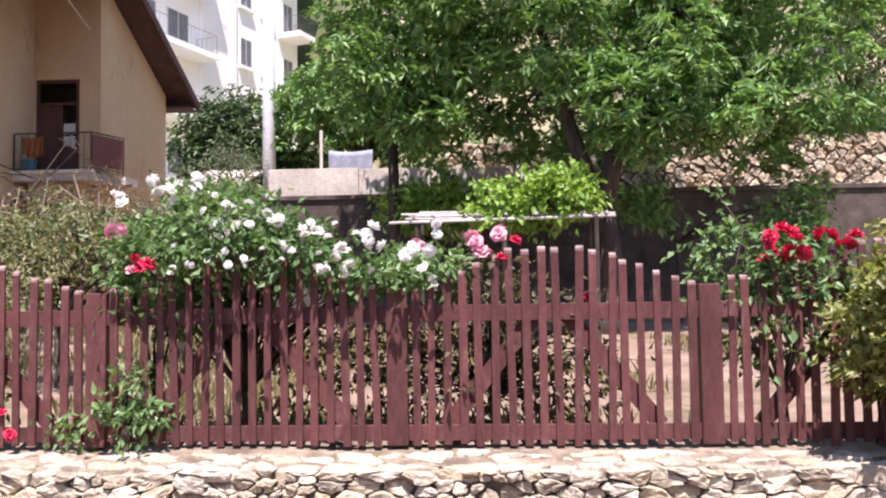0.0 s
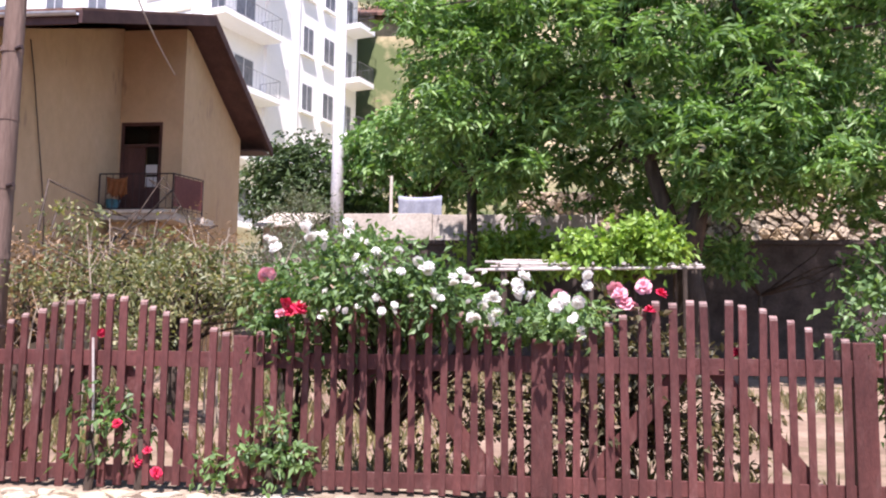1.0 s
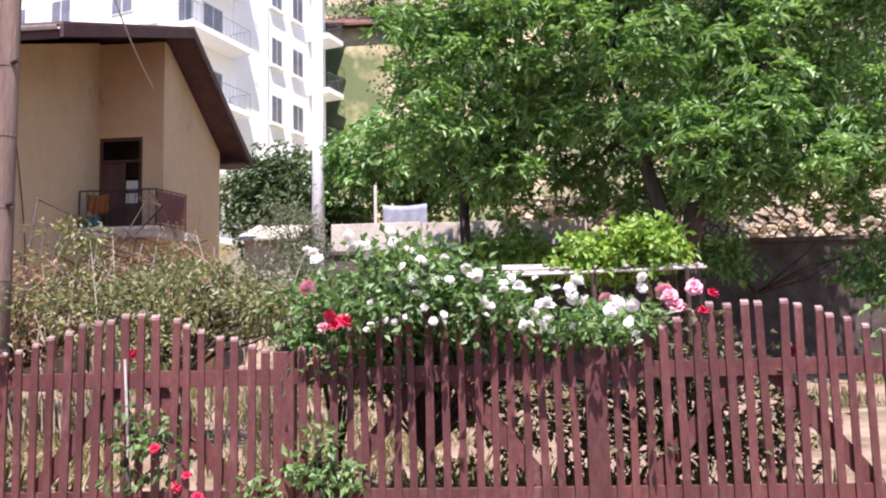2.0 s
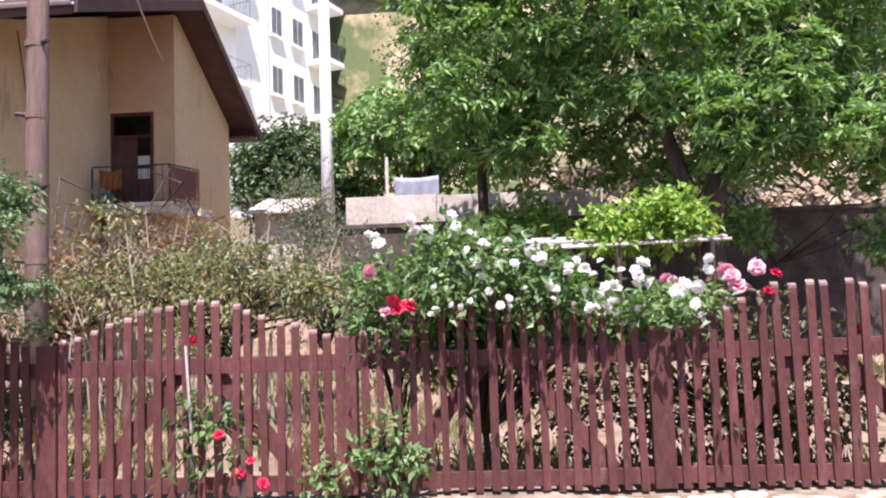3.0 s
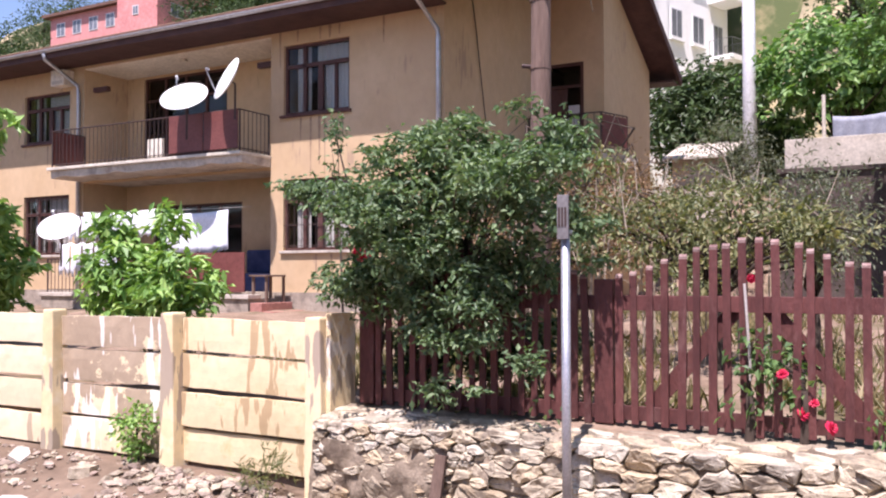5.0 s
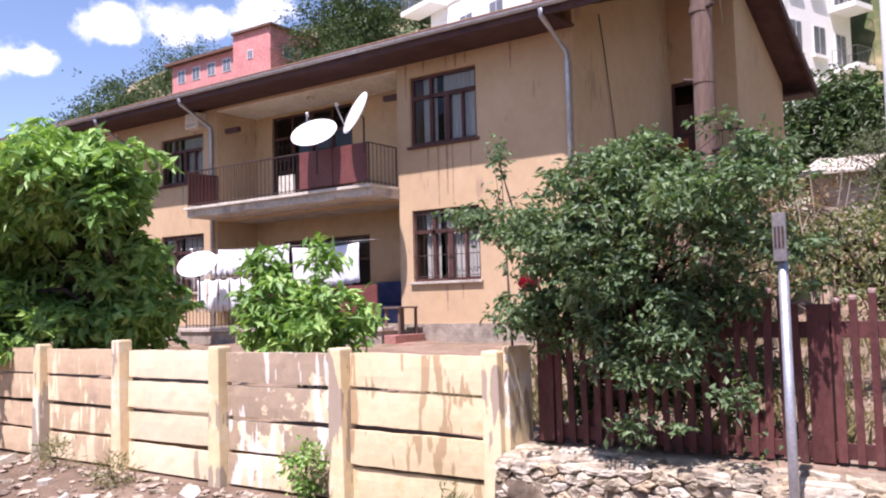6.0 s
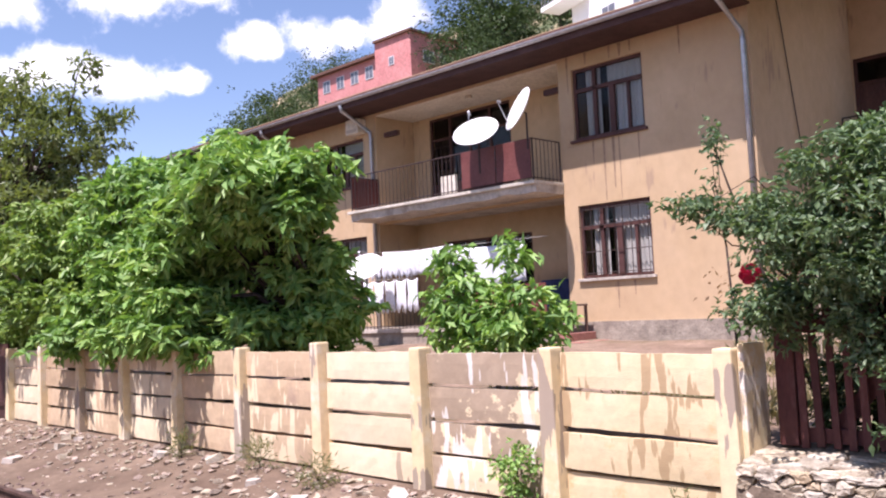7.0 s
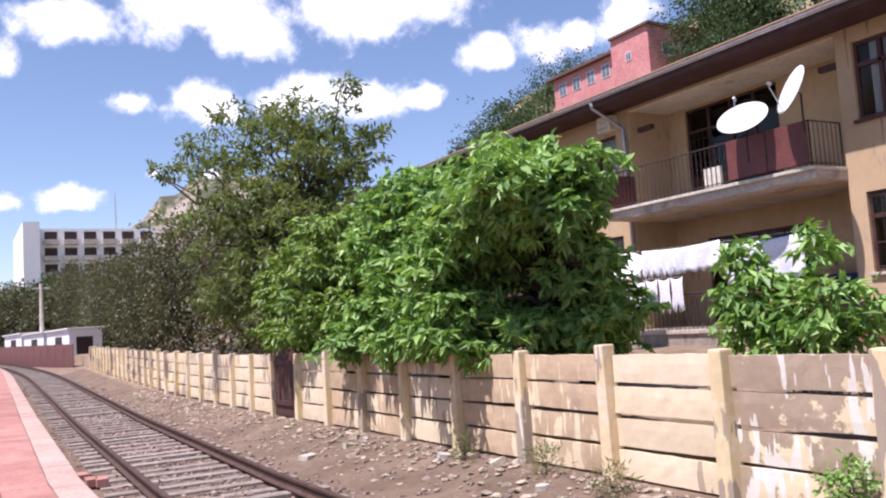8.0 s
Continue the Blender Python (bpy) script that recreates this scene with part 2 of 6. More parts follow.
BARK = surface("bark", (0.040, 0.029, 0.022), (0.10, 0.074, 0.057), 9, 0.95, 1.0, 25, stretch=(1, 1, 0.25))
POLEWOOD = surface("weathered_pole", (0.128, 0.083, 0.064), (0.238, 0.166, 0.132), 6, 0.9, 0.8, 40, stretch=(1, 1, 0.1))
GREYWOOD = surface("grey_wood", (0.40, 0.36, 0.33), (0.60, 0.56, 0.52), 8, 0.9, 0.4, 50, stretch=(0.2, 1, 1))
WHITE = surface("white_enamel", (0.78, 0.78, 0.76), (0.84, 0.84, 0.83), 3, 0.45, 0.03, 40)
CLOTH = surface("white_cloth", (0.74, 0.76, 0.82), (0.84, 0.85, 0.88), 3, 0.95, 0.2, 90)
BLUECLOTH = surface("blue_cloth", (0.04, 0.06, 0.15), (0.08, 0.10, 0.22), 5, 0.95, 0.3, 90)
CURTAIN = surface("curtain_net", (0.518, 0.497, 0.483), (0.588, 0.567, 0.553), 9, 0.95, 0.2, 60, stretch=(3, 3, 0.2))
# Near-black colour that stands for the shade inside the house.
ROOM_SHADE = surface("interior_shade", (0.03, 0.025, 0.022), (0.05, 0.04, 0.036), 2, 0.95, 0)
WHITEWALL = surface("white_render", (0.87, 0.86, 0.84), (0.90, 0.89, 0.875), 0.4, 0.9, 0.1, 20, fine=(0.97, 1.02))
PVC = surface("white_window_frame", (0.66, 0.66, 0.67), (0.76, 0.76, 0.77), 2, 0.5, 0.02, 30)
FARGLASS = surface("far_window_pane", (0.10, 0.11, 0.13), (0.20, 0.21, 0.24), 0.5, 0.25, 0, 30, spec=0.6)
PINKWALL = surface("pink_render", (0.56, 0.22, 0.21), (0.66, 0.30, 0.28), 0.5, 0.9, 0.1, 20)
GREYPAINT = surface("grey_paint", (0.13, 0.128, 0.13), (0.21, 0.205, 0.205), 5, 0.6, 0.1, 60)
PALE = surface("pale_concrete", (0.52, 0.47, 0.39), (0.68, 0.62, 0.53), 1.2, 0.92, 0.35, 30, stain=(0.38, 0.34, 0.27), stain_scale=1.0)
# Grey wall colour darkened to carry the shade on its face.
SHADEWALL = surface("shaded_brick_wall", (0.055, 0.042, 0.036), (0.115, 0.090, 0.078), 3, 0.95, 0.6, 22)
GLASS = glass_material()
LEAF_TREE = foliage("walnut_leaf", (0.044, 0.097, 0.029), (0.138, 0.264, 0.073), (0.341, 0.495, 0.182), 0.36, (1.15, 1.3, 0.55))
LEAF_BUSH = foliage("privet_leaf", (0.045, 0.085, 0.042), (0.120, 0.195, 0.092), (0.30, 0.39, 0.21), 0.32, (1.15, 1.3, 0.6))
LEAF_BRIGHT = foliage("boxelder_leaf", (0.075, 0.160, 0.045), (0.205, 0.370, 0.098), (0.49, 0.66, 0.225), 0.30)
# Browner rose leaf, darkened with the shade behind the pickets.
LEAF_ROSE_SHADED = foliage("shaded_rose_leaf", (0.045, 0.050, 0.026), (0.105, 0.092, 0.048), (0.25, 0.19, 0.11), 0.28)
LEAF_FEATHER = foliage("feathery_leaf", (0.085, 0.155, 0.034), (0.20, 0.315, 0.080), (0.38, 0.50, 0.16), 0.28)
LEAF_ROSE = foliage("rose_leaf", (0.050, 0.105, 0.036), (0.12, 0.22, 0.075), (0.24, 0.36, 0.14))
LEAF_DRY = foliage("dry_leaf", (0.075, 0.100, 0.042), (0.180, 0.200, 0.088), (0.43, 0.37, 0.20), 0.34)
LEAF_GRASS = foliage("garden_grass", (0.10, 0.105, 0.045), (0.22, 0.195, 0.095), (0.46, 0.36, 0.21), 0.3)
LEAF_RUST = foliage("rust_leaf", (0.12, 0.075, 0.035), (0.24, 0.145, 0.075), (0.40, 0.27, 0.15), 0.3)
LEAF_VARIEG = foliage("variegated_leaf", (0.08, 0.12, 0.03), (0.24, 0.27, 0.08), (0.50, 0.47, 0.22))
LEAF_BROWN = foliage("dusty_leaf", (0.058, 0.055, 0.032), (0.092, 0.090, 0.048), (0.125, 0.130, 0.066), 0.3)
LEAF_ASH = foliage("ash_leaf", (0.085, 0.115, 0.040), (0.155, 0.200, 0.072), (0.26, 0.31, 0.125))
LEAF_PINE = foliage("pine_leaf", (0.025, 0.05, 0.018), (0.055, 0.095, 0.032), (0.10, 0.15, 0.05), 0.2)
LEAF_GREYGREEN = foliage("olive_leaf", (0.06, 0.075, 0.045), (0.12, 0.14, 0.085), (0.21, 0.23, 0.15), 0.25)
PETAL_WHITE = foliage("white_petal", (0.84, 0.84, 0.80), (0.88, 0.88, 0.84), (0.90, 0.90, 0.87), 0.45, (1, 1, 0.98))
PETAL_PINK = foliage("pink_petal", (0.74, 0.27, 0.36), (0.82, 0.38, 0.46), (0.85, 0.52, 0.58), 0.3, (1, 0.9, 0.9))
PETAL_RED = foliage("red_petal", (0.45, 0.012, 0.05), (0.60, 0.02, 0.075), (0.70, 0.05, 0.12), 0.25, (1, 0.6, 0.7))
DRIP = surface("drip_stain", (0.26, 0.17, 0.115), (0.42, 0.29, 0.19), 6, 0.92, 0.2, 50)
ORANGE = surface("orange_cloth", (0.180, 0.065, 0.022), (0.250, 0.100, 0.040), 9, 0.95, 0.2, 90)
TEAL = surface("teal_plastic", (0.05, 0.16, 0.20), (0.09, 0.24, 0.29), 9, 0.5, 0.05, 90)
STALK = surface("dry_stalk", (0.33, 0.26, 0.19), (0.50, 0.42, 0.33), 9, 0.95, 0.2, 60)
SANDY = surface("sandy_bedding", (0.180, 0.140, 0.099), (0.333, 0.270, 0.203), 5.5, 0.95, 1.0, 14, stain=(0.131, 0.099, 0.072), stain_scale=3.4, stain_at=(0.50, 0.62))
LEAF_VINE = foliage("vine_leaf", (0.085, 0.170, 0.026), (0.19, 0.33, 0.055), (0.33, 0.47, 0.10), 0.34)
GARDEN = surface("garden_soil", (0.176, 0.119, 0.082), (0.311, 0.225, 0.163), 1.4, 0.95, 0.7, 22, stain=(0.118, 0.097, 0.050), stain_scale=0.9, stain_at=(0.52, 0.66))
TARP = surface("blue_tarpaulin", (0.220, 0.237, 0.292), (0.286, 0.303, 0.352), 3, 0.6, 0.1, 40)
CONCRETE_BARE = surface("bare_patched_concrete", (0.73, 0.575, 0.335), (0.83, 0.70, 0.455), 1.1, 0.88, 0.5, 55, stain=(0.84, 0.78, 0.66), stain_scale=2.4, stain_at=(0.54, 0.58), vary=0.06, streak=(0.40, 0.325, 0.245), streak_at=(0.505, 0.52), fine=(0.88, 1.08))
CONCRETE_YELLOW = surface("yellow_washed_concrete", (0.67, 0.535, 0.315), (0.76, 0.645, 0.425), 1.3, 0.9, 0.22, 70, stain=(0.627, 0.408, 0.180), stain_scale=2.6, stain_at=(0.58, 0.74), vary=0.05, streak=(0.418, 0.294, 0.162), streak_at=(0.60, 0.63), fine=(0.88, 1.08))
CONCRETE_CREAM = surface("cream_washed_concrete", (0.722, 0.594, 0.399), (0.807, 0.698, 0.503), 1.2, 0.9, 0.22, 70, stain=(0.627, 0.494, 0.304), stain_scale=2.2, stain_at=(0.57, 0.75), vary=0.05, streak=(0.380, 0.304, 0.218), streak_at=(0.66, 0.68), fine=(0.90, 1.06))
# Tan wash with pale drips; part of its darkness is painted-in tree shade.
CONCRETE_TAN_SHADED = surface("tree_shaded_tan_concrete", (0.53, 0.395, 0.25), (0.64, 0.49, 0.325), 1.2, 0.9, 0.22, 70, stain=(0.44, 0.32, 0.23), stain_scale=2.0, stain_at=(0.54, 0.7), vary=0.07, streak=(0.82, 0.70, 0.48), streak_at=(0.60, 0.64), fine=(0.88, 1.08))
CONCRETE_FLAKED = surface("flaked_grey_concrete", (0.38, 0.295, 0.205), (0.47, 0.37, 0.265), 1.4, 0.9, 0.22, 70, stain=(0.80, 0.67, 0.44), stain_scale=1.5, stain_at=(0.545, 0.56), vary=0.04, streak=(0.82, 0.79, 0.72), streak_at=(0.64, 0.66), fine=(0.88, 1.08))
STONE_LOW = surface("base_stone", (0.36, 0.30, 0.225), (0.60, 0.53, 0.425), 8, 0.93, 1.0, 15, stain=(0.184, 0.147, 0.110), stain_scale=5.5, stain_at=(0.50, 0.62), vary=0.22, palette=STONE_TINTS)
STONE_LOW_REST = surface("base_stone_far", (0.36, 0.30, 0.225), (0.60, 0.53, 0.425), 8, 0.93, 1.0, 15, stain=(0.184, 0.147, 0.110), stain_scale=5.5, stain_at=(0.50, 0.62), vary=0.22, palette=STONE_TINTS, islands=True)
BLEACHED = surface("bleached_wood_end", (0.15, 0.075, 0.068), (0.34, 0.25, 0.225), 20, 0.9, 0.4, 70, vary=0.3)


# ---- building blocks ----
def thing(name, at, label, category, group="", kind=""):
    ob = new(name)
    ob.empty_display_size = 0.1
    ob.location = at
    return tagged(ob, label, category, group, kind)


def attach(ob, parent):
    if parent is not None:
        ob.parent = parent
        ob.matrix_parent_inverse = Matrix.Translation(-parent.location)
    return ob


def part(name, bm, mat, parent=None, label="", smooth=False):
    """Links a bmesh, or a mesh, as one mesh object under a thing or a part."""
    if isinstance(bm, bmesh.types.BMesh):
        me = bpy.data.meshes.new(name)
        bmesh.ops.recalc_face_normals(bm, faces=bm.faces)
        bm.to_mesh(me)
        bm.free()
    else:
        me = bm
    if mat is not None and not me.materials:
        me.materials.append(mat)
    if smooth:
        me.shade_smooth()
    ob = new(name, me)
    attach(ob, parent)
    if label:
        ob["label"] = label
    return ob


def piece(name, me, parent, m):
    """One more object on a shared mesh."""
    ob = new(name, me)
    ob.matrix_basis = m
    return attach(ob, parent)


def box(bm, x0, x1, y0, y1, z0, z1, bevel=0.0):
    r = bmesh.ops.create_cube(bm, size=1.0, matrix=Matrix.LocRotScale(((x0 + x1) / 2, (y0 + y1) / 2, (z0 + z1) / 2), None, (x1 - x0, y1 - y0, z1 - z0)))
    if bevel:
        edges = list({e for v in r["verts"] for e in v.link_edges})
        bmesh.ops.bevel(bm, geom=edges, offset=bevel, segments=2, affect="EDGES", profile=0.6)
    return bm


def boxes(*rows, bevel=0.0):
    bm = bmesh.new()
    for r in rows:
        box(bm, *r, bevel=bevel)
    return bm


def tube(bm, pts, radii, seg=7, cap=True):
    """A tapered tube along points."""
    rings = []
    pts = [Vector(p) for p in pts]
    for i, p in enumerate(pts):
        d = (pts[min(i + 1, len(pts) - 1)] - pts[max(i - 1, 0)]).normalized()
        a = d.orthogonal().normalized() if abs(d.z) < 0.99 else Vector((1, 0, 0))
        b = d.cross(a).normalized()
        a = b.cross(d).normalized()
        r = radii[i] if isinstance(radii, (list, tuple)) else radii
        rings.append([bm.verts.new(p + (a * math.cos(k * math.tau / seg) + b * math.sin(k * math.tau / seg)) * r) for k in range(seg)])
    for lo, hi in zip(rings, rings[1:]):
        # Rings are joined at the offset that twists least.
        s = min(range(seg), key=lambda q: (hi[q].co - lo[0].co).length)
        for k in range(seg):
            bm.faces.new((lo[k], lo[(k + 1) % seg], hi[(k + 1 + s) % seg], hi[(k + s) % seg]))
    if cap:
        bm.faces.new(rings[0][::-1])
        bm.faces.new(rings[-1])
    return bm


def mesh_of(name, verts, faces, mat):
    me = bpy.data.meshes.new(name)
    me.from_pydata(verts.tolist() if isinstance(verts, np.ndarray) else verts, [], faces.tolist() if isinstance(faces, np.ndarray) else faces)
    me.materials.append(mat)
    return me


def unit(v):
    return v / np.maximum(np.linalg.norm(v, axis=1, keepdims=True), 1e-6)


def leaf_mesh(name, at, way, length, width, mat, rng, flat=0.55):
    """Many small folded leaves: at their bases, along their ways. flat: how far they turn their faces to the sky."""
    n = len(at)
    way = unit(way)
    up = np.array([0.0, 0.0, 1.0]) * flat + rng.normal(0, 0.55, (n, 3))
    side = unit(np.cross(way, up))
    nrm = np.cross(side, way)
    ln = (length * rng.uniform(0.65, 1.3, n))[:, None]
    wd = (width * rng.uniform(0.7, 1.25, n))[:, None]
    mid = at + way * ln * 0.42
    v = np.stack([at, mid + side * wd * 0.5 + nrm * wd * 0.16, at + way * ln - nrm * ln * 0.16, mid - side * wd * 0.5 + nrm * wd * 0.16], axis=1).reshape(-1, 3)
    b = np.arange(n) * 4
    f = np.stack([np.stack([b, b + 1, b + 2], 1), np.stack([b, b + 2, b + 3], 1)], 1).reshape(-1, 3)
    return mesh_of(name, v, f, mat)


def clumps_in(lobes, count, rng, inner=0.5, ragged=0.16):
    """Twig ends in a crown of rounded lobes, more of them near the outside: places and outward ways."""
    wts = np.array([(l[3] * l[4] * l[5]) ** 0.7 for l in lobes])
    pick = rng.choice(len(lobes), count, p=wts / wts.sum())
    L = np.array(lobes)[pick]
    d = unit(rng.normal(0, 1, (count, 3)))
    r = inner + (1 - inner) * rng.random(count) ** 0.55
    r = r * (1 + rng.normal(0, ragged, count))
    at = L[:, :3] + d * r[:, None] * L[:, 3:6]
    return at, unit(d / L[:, 3:6])


def crown(name, lobes, count, per, spread, length, width, mat, rng, parent, droop=0.35, inner=0.5, ragged=0.16, flat=0.55, floor_z=None, label="", tiers=None, whorl=False, fill=0):
    if tiers:
        # Leaves gather in flat sprays, with gaps of shade between them.
        n, r = tiers
        c, o = clumps_in(lobes, n, rng, inner, ragged)
        k = rng.uniform(0.65, 1.35, n) * r
        sprays = [(*p, a, a, a * 0.5) for p, a in zip(c, k)]
        at, out = clumps_in(sprays, count, rng, 0.55, 0.12)
        out = unit(out + np.array([0, 0, 0.35]))
    else:
        at, out = clumps_in(lobes, count, rng, inner, ragged)
    if floor_z is not None:
        keep = at[:, 2] > floor_z
        at, out = at[keep], out[keep]
    p = np.repeat(at, per, axis=0) + rng.normal(0, 1, (len(at) * per, 3)) * spread * np.array([1, 1, 0.6])
    if whorl:
        # Leaves stand round their twig end like a star, hanging at the tips.
        axis3 = unit(out + np.array([0, 0, 0.9]) + rng.normal(0, 0.3, out.shape))
        a = unit(np.cross(axis3, rng.normal(0, 1, out.shape)))
        b = np.cross(axis3, a)
        ang = (np.tile(np.arange(per) / per, len(at)) * 2 + rng.normal(0, 0.05, len(p))) * math.tau
        w = np.repeat(a, per, axis=0) * np.cos(ang)[:, None] + np.repeat(b, per, axis=0) * np.sin(ang)[:, None] + np.repeat(axis3, per, axis=0) * rng.uniform(-0.1, 0.7, (len(p), 1)) - np.array([0, 0, droop])
    else:
        w = np.repeat(out, per, axis=0) * 0.8 + rng.normal(0, 0.75, (len(p), 3)) - np.array([0, 0, droop])
    if fill:
        q, o = clumps_in(lobes, fill, rng, 0.05, 0.0)
        q = q - o * 0.12
        if floor_z is not None:
            q = q[q[:, 2] > floor_z]
        q = np.repeat(q, 6, axis=0) + rng.normal(0, spread * 1.5, (len(q) * 6, 3))
        p, w = np.concatenate([p, q]), np.concatenate([w, rng.normal(0, 1, q.shape)])
    ob = part(name, leaf_mesh(name, p, w, length, width, mat, rng, flat), None, parent, label)
    ob["kind"] = "stuff"
    return at


def limbs(bm, start, r0, ends, rng, seg=5, sag=0.12):
    """Boughs from a fork out to twig ends."""
    s = Vector(start)
    for e in ends:
        e = Vector(e)
        m1 = s.lerp(e, 0.35) + Vector(rng.normal(0, 1, 3)) * (e - s).length * 0.06 + Vector((0, 0, (e - s).length * sag))
        m2 = s.lerp(e, 0.7) + Vector(rng.normal(0, 1, 3)) * (e - s).length * 0.06 + Vector((0, 0, (e - s).length * sag * 0.8))
        tube(bm, [s, m1, m2, e], [r0, r0 * 0.6, r0 * 0.34, r0 * 0.1], seg)


def tree(name, label, base, trunk_top, r, lobes, count, per, spread, length, width, leaf, seed, boughs=14, category="tree", droop=0.35, inner=0.5,
         ragged=0.16, flat=0.55, floor_z=None, extra=(), forks=None, tiers=None, group="", whorl=False, fill=0):
    rng = np.random.default_rng(seed)
    t = thing(name, base, label, category, group)
    bm = bmesh.new()
    b, e = Vector(base), Vector(trunk_top)
    tube(bm, [b - Vector((0, 0, 0.15)), b.lerp(e, 0.12), b.lerp(e, 0.5) + Vector((r * 0.4, r * 0.2, 0)), e], [r * 1.35, r * 1.05, r * 0.92, r * 0.75], 9)
    for pts, radii in extra:
        tube(bm, pts, radii, 7)
    at = crown("crown", lobes, count, per, spread, length, width, leaf, rng, t, droop, inner, ragged, flat, floor_z, "", tiers, whorl, fill)
    ends = [at[k] for k in rng.choice(len(at), min(boughs, len(at)), replace=False)]
    forks = [Vector(f) for f in forks] if forks else [e]
    for q in ends:
        limbs(bm, min(forks, key=lambda f: (f - Vector(q)).length), r * (0.55 if len(forks) == 1 else 0.25), [q], rng)
    part("trunk", bm, BARK, t, smooth=True)
    return t


def grade(x):
    return 0.011 * max(0.0, -25.0 - x)


def bend(x):
    return 0.03 * max(0.0, -14.0 - x) - 0.0012 * max(0.0, min(50.0, -50.0 - x)) ** 2 - 0.09 * max(0.0, -100.0 - x)


def fence_bend(x):
    return 0.038 * max(0.0, -32.0 - x)


def smooth(a, b, x):
    t = min(1.0, max(0.0, (x - a) / (b - a)))
    return t * t * (3 - 2 * t)


def garden(x, y):
    return 0.50 + 0.035 * (y - 6.0) + 0.10 * noise.noise(Vector((x * 0.5, y * 0.5, 0)))


def land(x, y):
    """The height of the ground."""
    if y < 0.9 + bend(x):
        return -0.34 + grade(x)
    wall_y = 5.75 + fence_bend(x)
    if y < wall_y:
        left = smooth(-4.2, -6.2, x)
        rise = smooth(4.0 + bend(x), 5.5 + bend(x), y) * (0.25 * left + 0.02)
        return -0.37 + rise + grade(x) + 0.035 * noise.noise(Vector((x * 0.9, y * 0.9, 3)))
    if y < 19.15 or (x < -3.6 and y < 25.5):
        return garden(x, y) + grade(x)
    z = 3.55 + 0.045 * max(0.0, y - 19.15)
    if y > 27.0 and not (-47 < x < -6 and y < 60):
        steep = smooth(0.42, 0.70, y / max(1.0, -x + 1.0)) if x < 0 else 1.0
        climb = (0.58 if x > -40 else 0.52) * (min(y, 110.0) - 27.0)
        z += steep * (climb + 1.6 * noise.noise(Vector((x * 0.07, y * 0.07, 7))) + 0.5 * noise.noise(Vector((x * 0.3, y * 0.3, 2))))
        if x > 40:
            z = 3.9 + (z - 3.9) * smooth(260, 60, x)
    return z


# ---- ground ----
def axis(*spans):
    out = []
    for a, b, step in spans:
        out += list(np.arange(a, b - 1e-6, step))
    return out + [spans[-1][1]]


GX = axis((-2500, -300, 220), (-300, -100, 12), (-100, -34, 3), (-34, 12, 0.75), (12, 60, 4), (60, 200, 14), (200, 2500, 230))
GY = axis((-2500, -60, 240), (-60, 0, 15), (0, 5.4, 0.45), (5.4, 5.57, 0.17), (5.57, 5.745, 0.172), (5.76, 19.0, 0.7), (19.1, 19.2, 0.1), (19.6, 26.0, 0.8), (26, 120, 2.5), (120, 300, 30), (300, 2500, 220))
gv = [(x, y + (fence_bend(x) if 5 < y < 19 else 0), land(x, y + (fence_bend(x) if 5 < y < 19 else 0))) for y in GY for x in GX]
nx = len(GX)
gf = [(j * nx + i, j * nx + i + 1, (j + 1) * nx + i + 1, (j + 1) * nx + i) for j in range(len(GY) - 1) for i in range(nx - 1)]
g_me = mesh_of("ground", gv, gf, SOIL)
g_me.materials.append(HILLSIDE)
g_me.materials.append(GARDEN)
for p in g_me.polygons:
    if p.center.y > 26.5:
        p.material_index = 1
    elif p.center.y > 5.7:
        p.material_index = 2
g_me.shade_smooth()
tagged(new("ground", g_me), "dry stony soil with rubble and hillside scrub", "ground", kind="structure")


def scatter(name, label, count, place, size, mat, seed, squash=0.6):
    """Loose stones: small uneven lumps on the ground."""
    rng = np.random.default_rng(seed)
    g = (1 + 5 ** 0.5) / 2
    base = unit(np.array([(-1, g, 0), (1, g, 0), (-1, -g, 0), (1, -g, 0), (0, -1, g), (0, 1, g), (0, -1, -g), (0, 1, -g), (g, 0, -1), (g, 0, 1), (-g, 0, -1), (-g, 0, 1)], float))
    tri = np.array([(0, 11, 5), (0, 5, 1), (0, 1, 7), (0, 7, 10), (0, 10, 11), (1, 5, 9), (5, 11, 4), (11, 10, 2), (10, 7, 6), (7, 1, 8),
                    (3, 9, 4), (3, 4, 2), (3, 2, 6), (3, 6, 8), (3, 8, 9), (4, 9, 5), (2, 4, 11), (6, 2, 10), (8, 6, 7), (9, 8, 1)])
    vs, fs = [], []
    for k in range(count):
        x, y = place(rng)
        s = size[0] + (size[1] - size[0]) * rng.random() ** 2.4
        a = rng.random() * math.tau
        q = base * (1 + rng.normal(0, 0.3, (12, 1))) * s * np.array([1, rng.uniform(0.55, 1), squash * rng.uniform(0.6, 1.2)])
        c, n = math.cos(a), math.sin(a)
        q = np.stack([q[:, 0] * c - q[:, 1] * n, q[:, 0] * n + q[:, 1] * c, q[:, 2]], 1) + np.array([x, y, land(x, y) + s * squash * 0.25])
        vs.append(q)
        fs.append(tri + 12 * k)
    return tagged(new(name, mesh_of(name, np.concatenate(vs), np.concatenate(fs), mat)), label, "stones", kind="stuff")


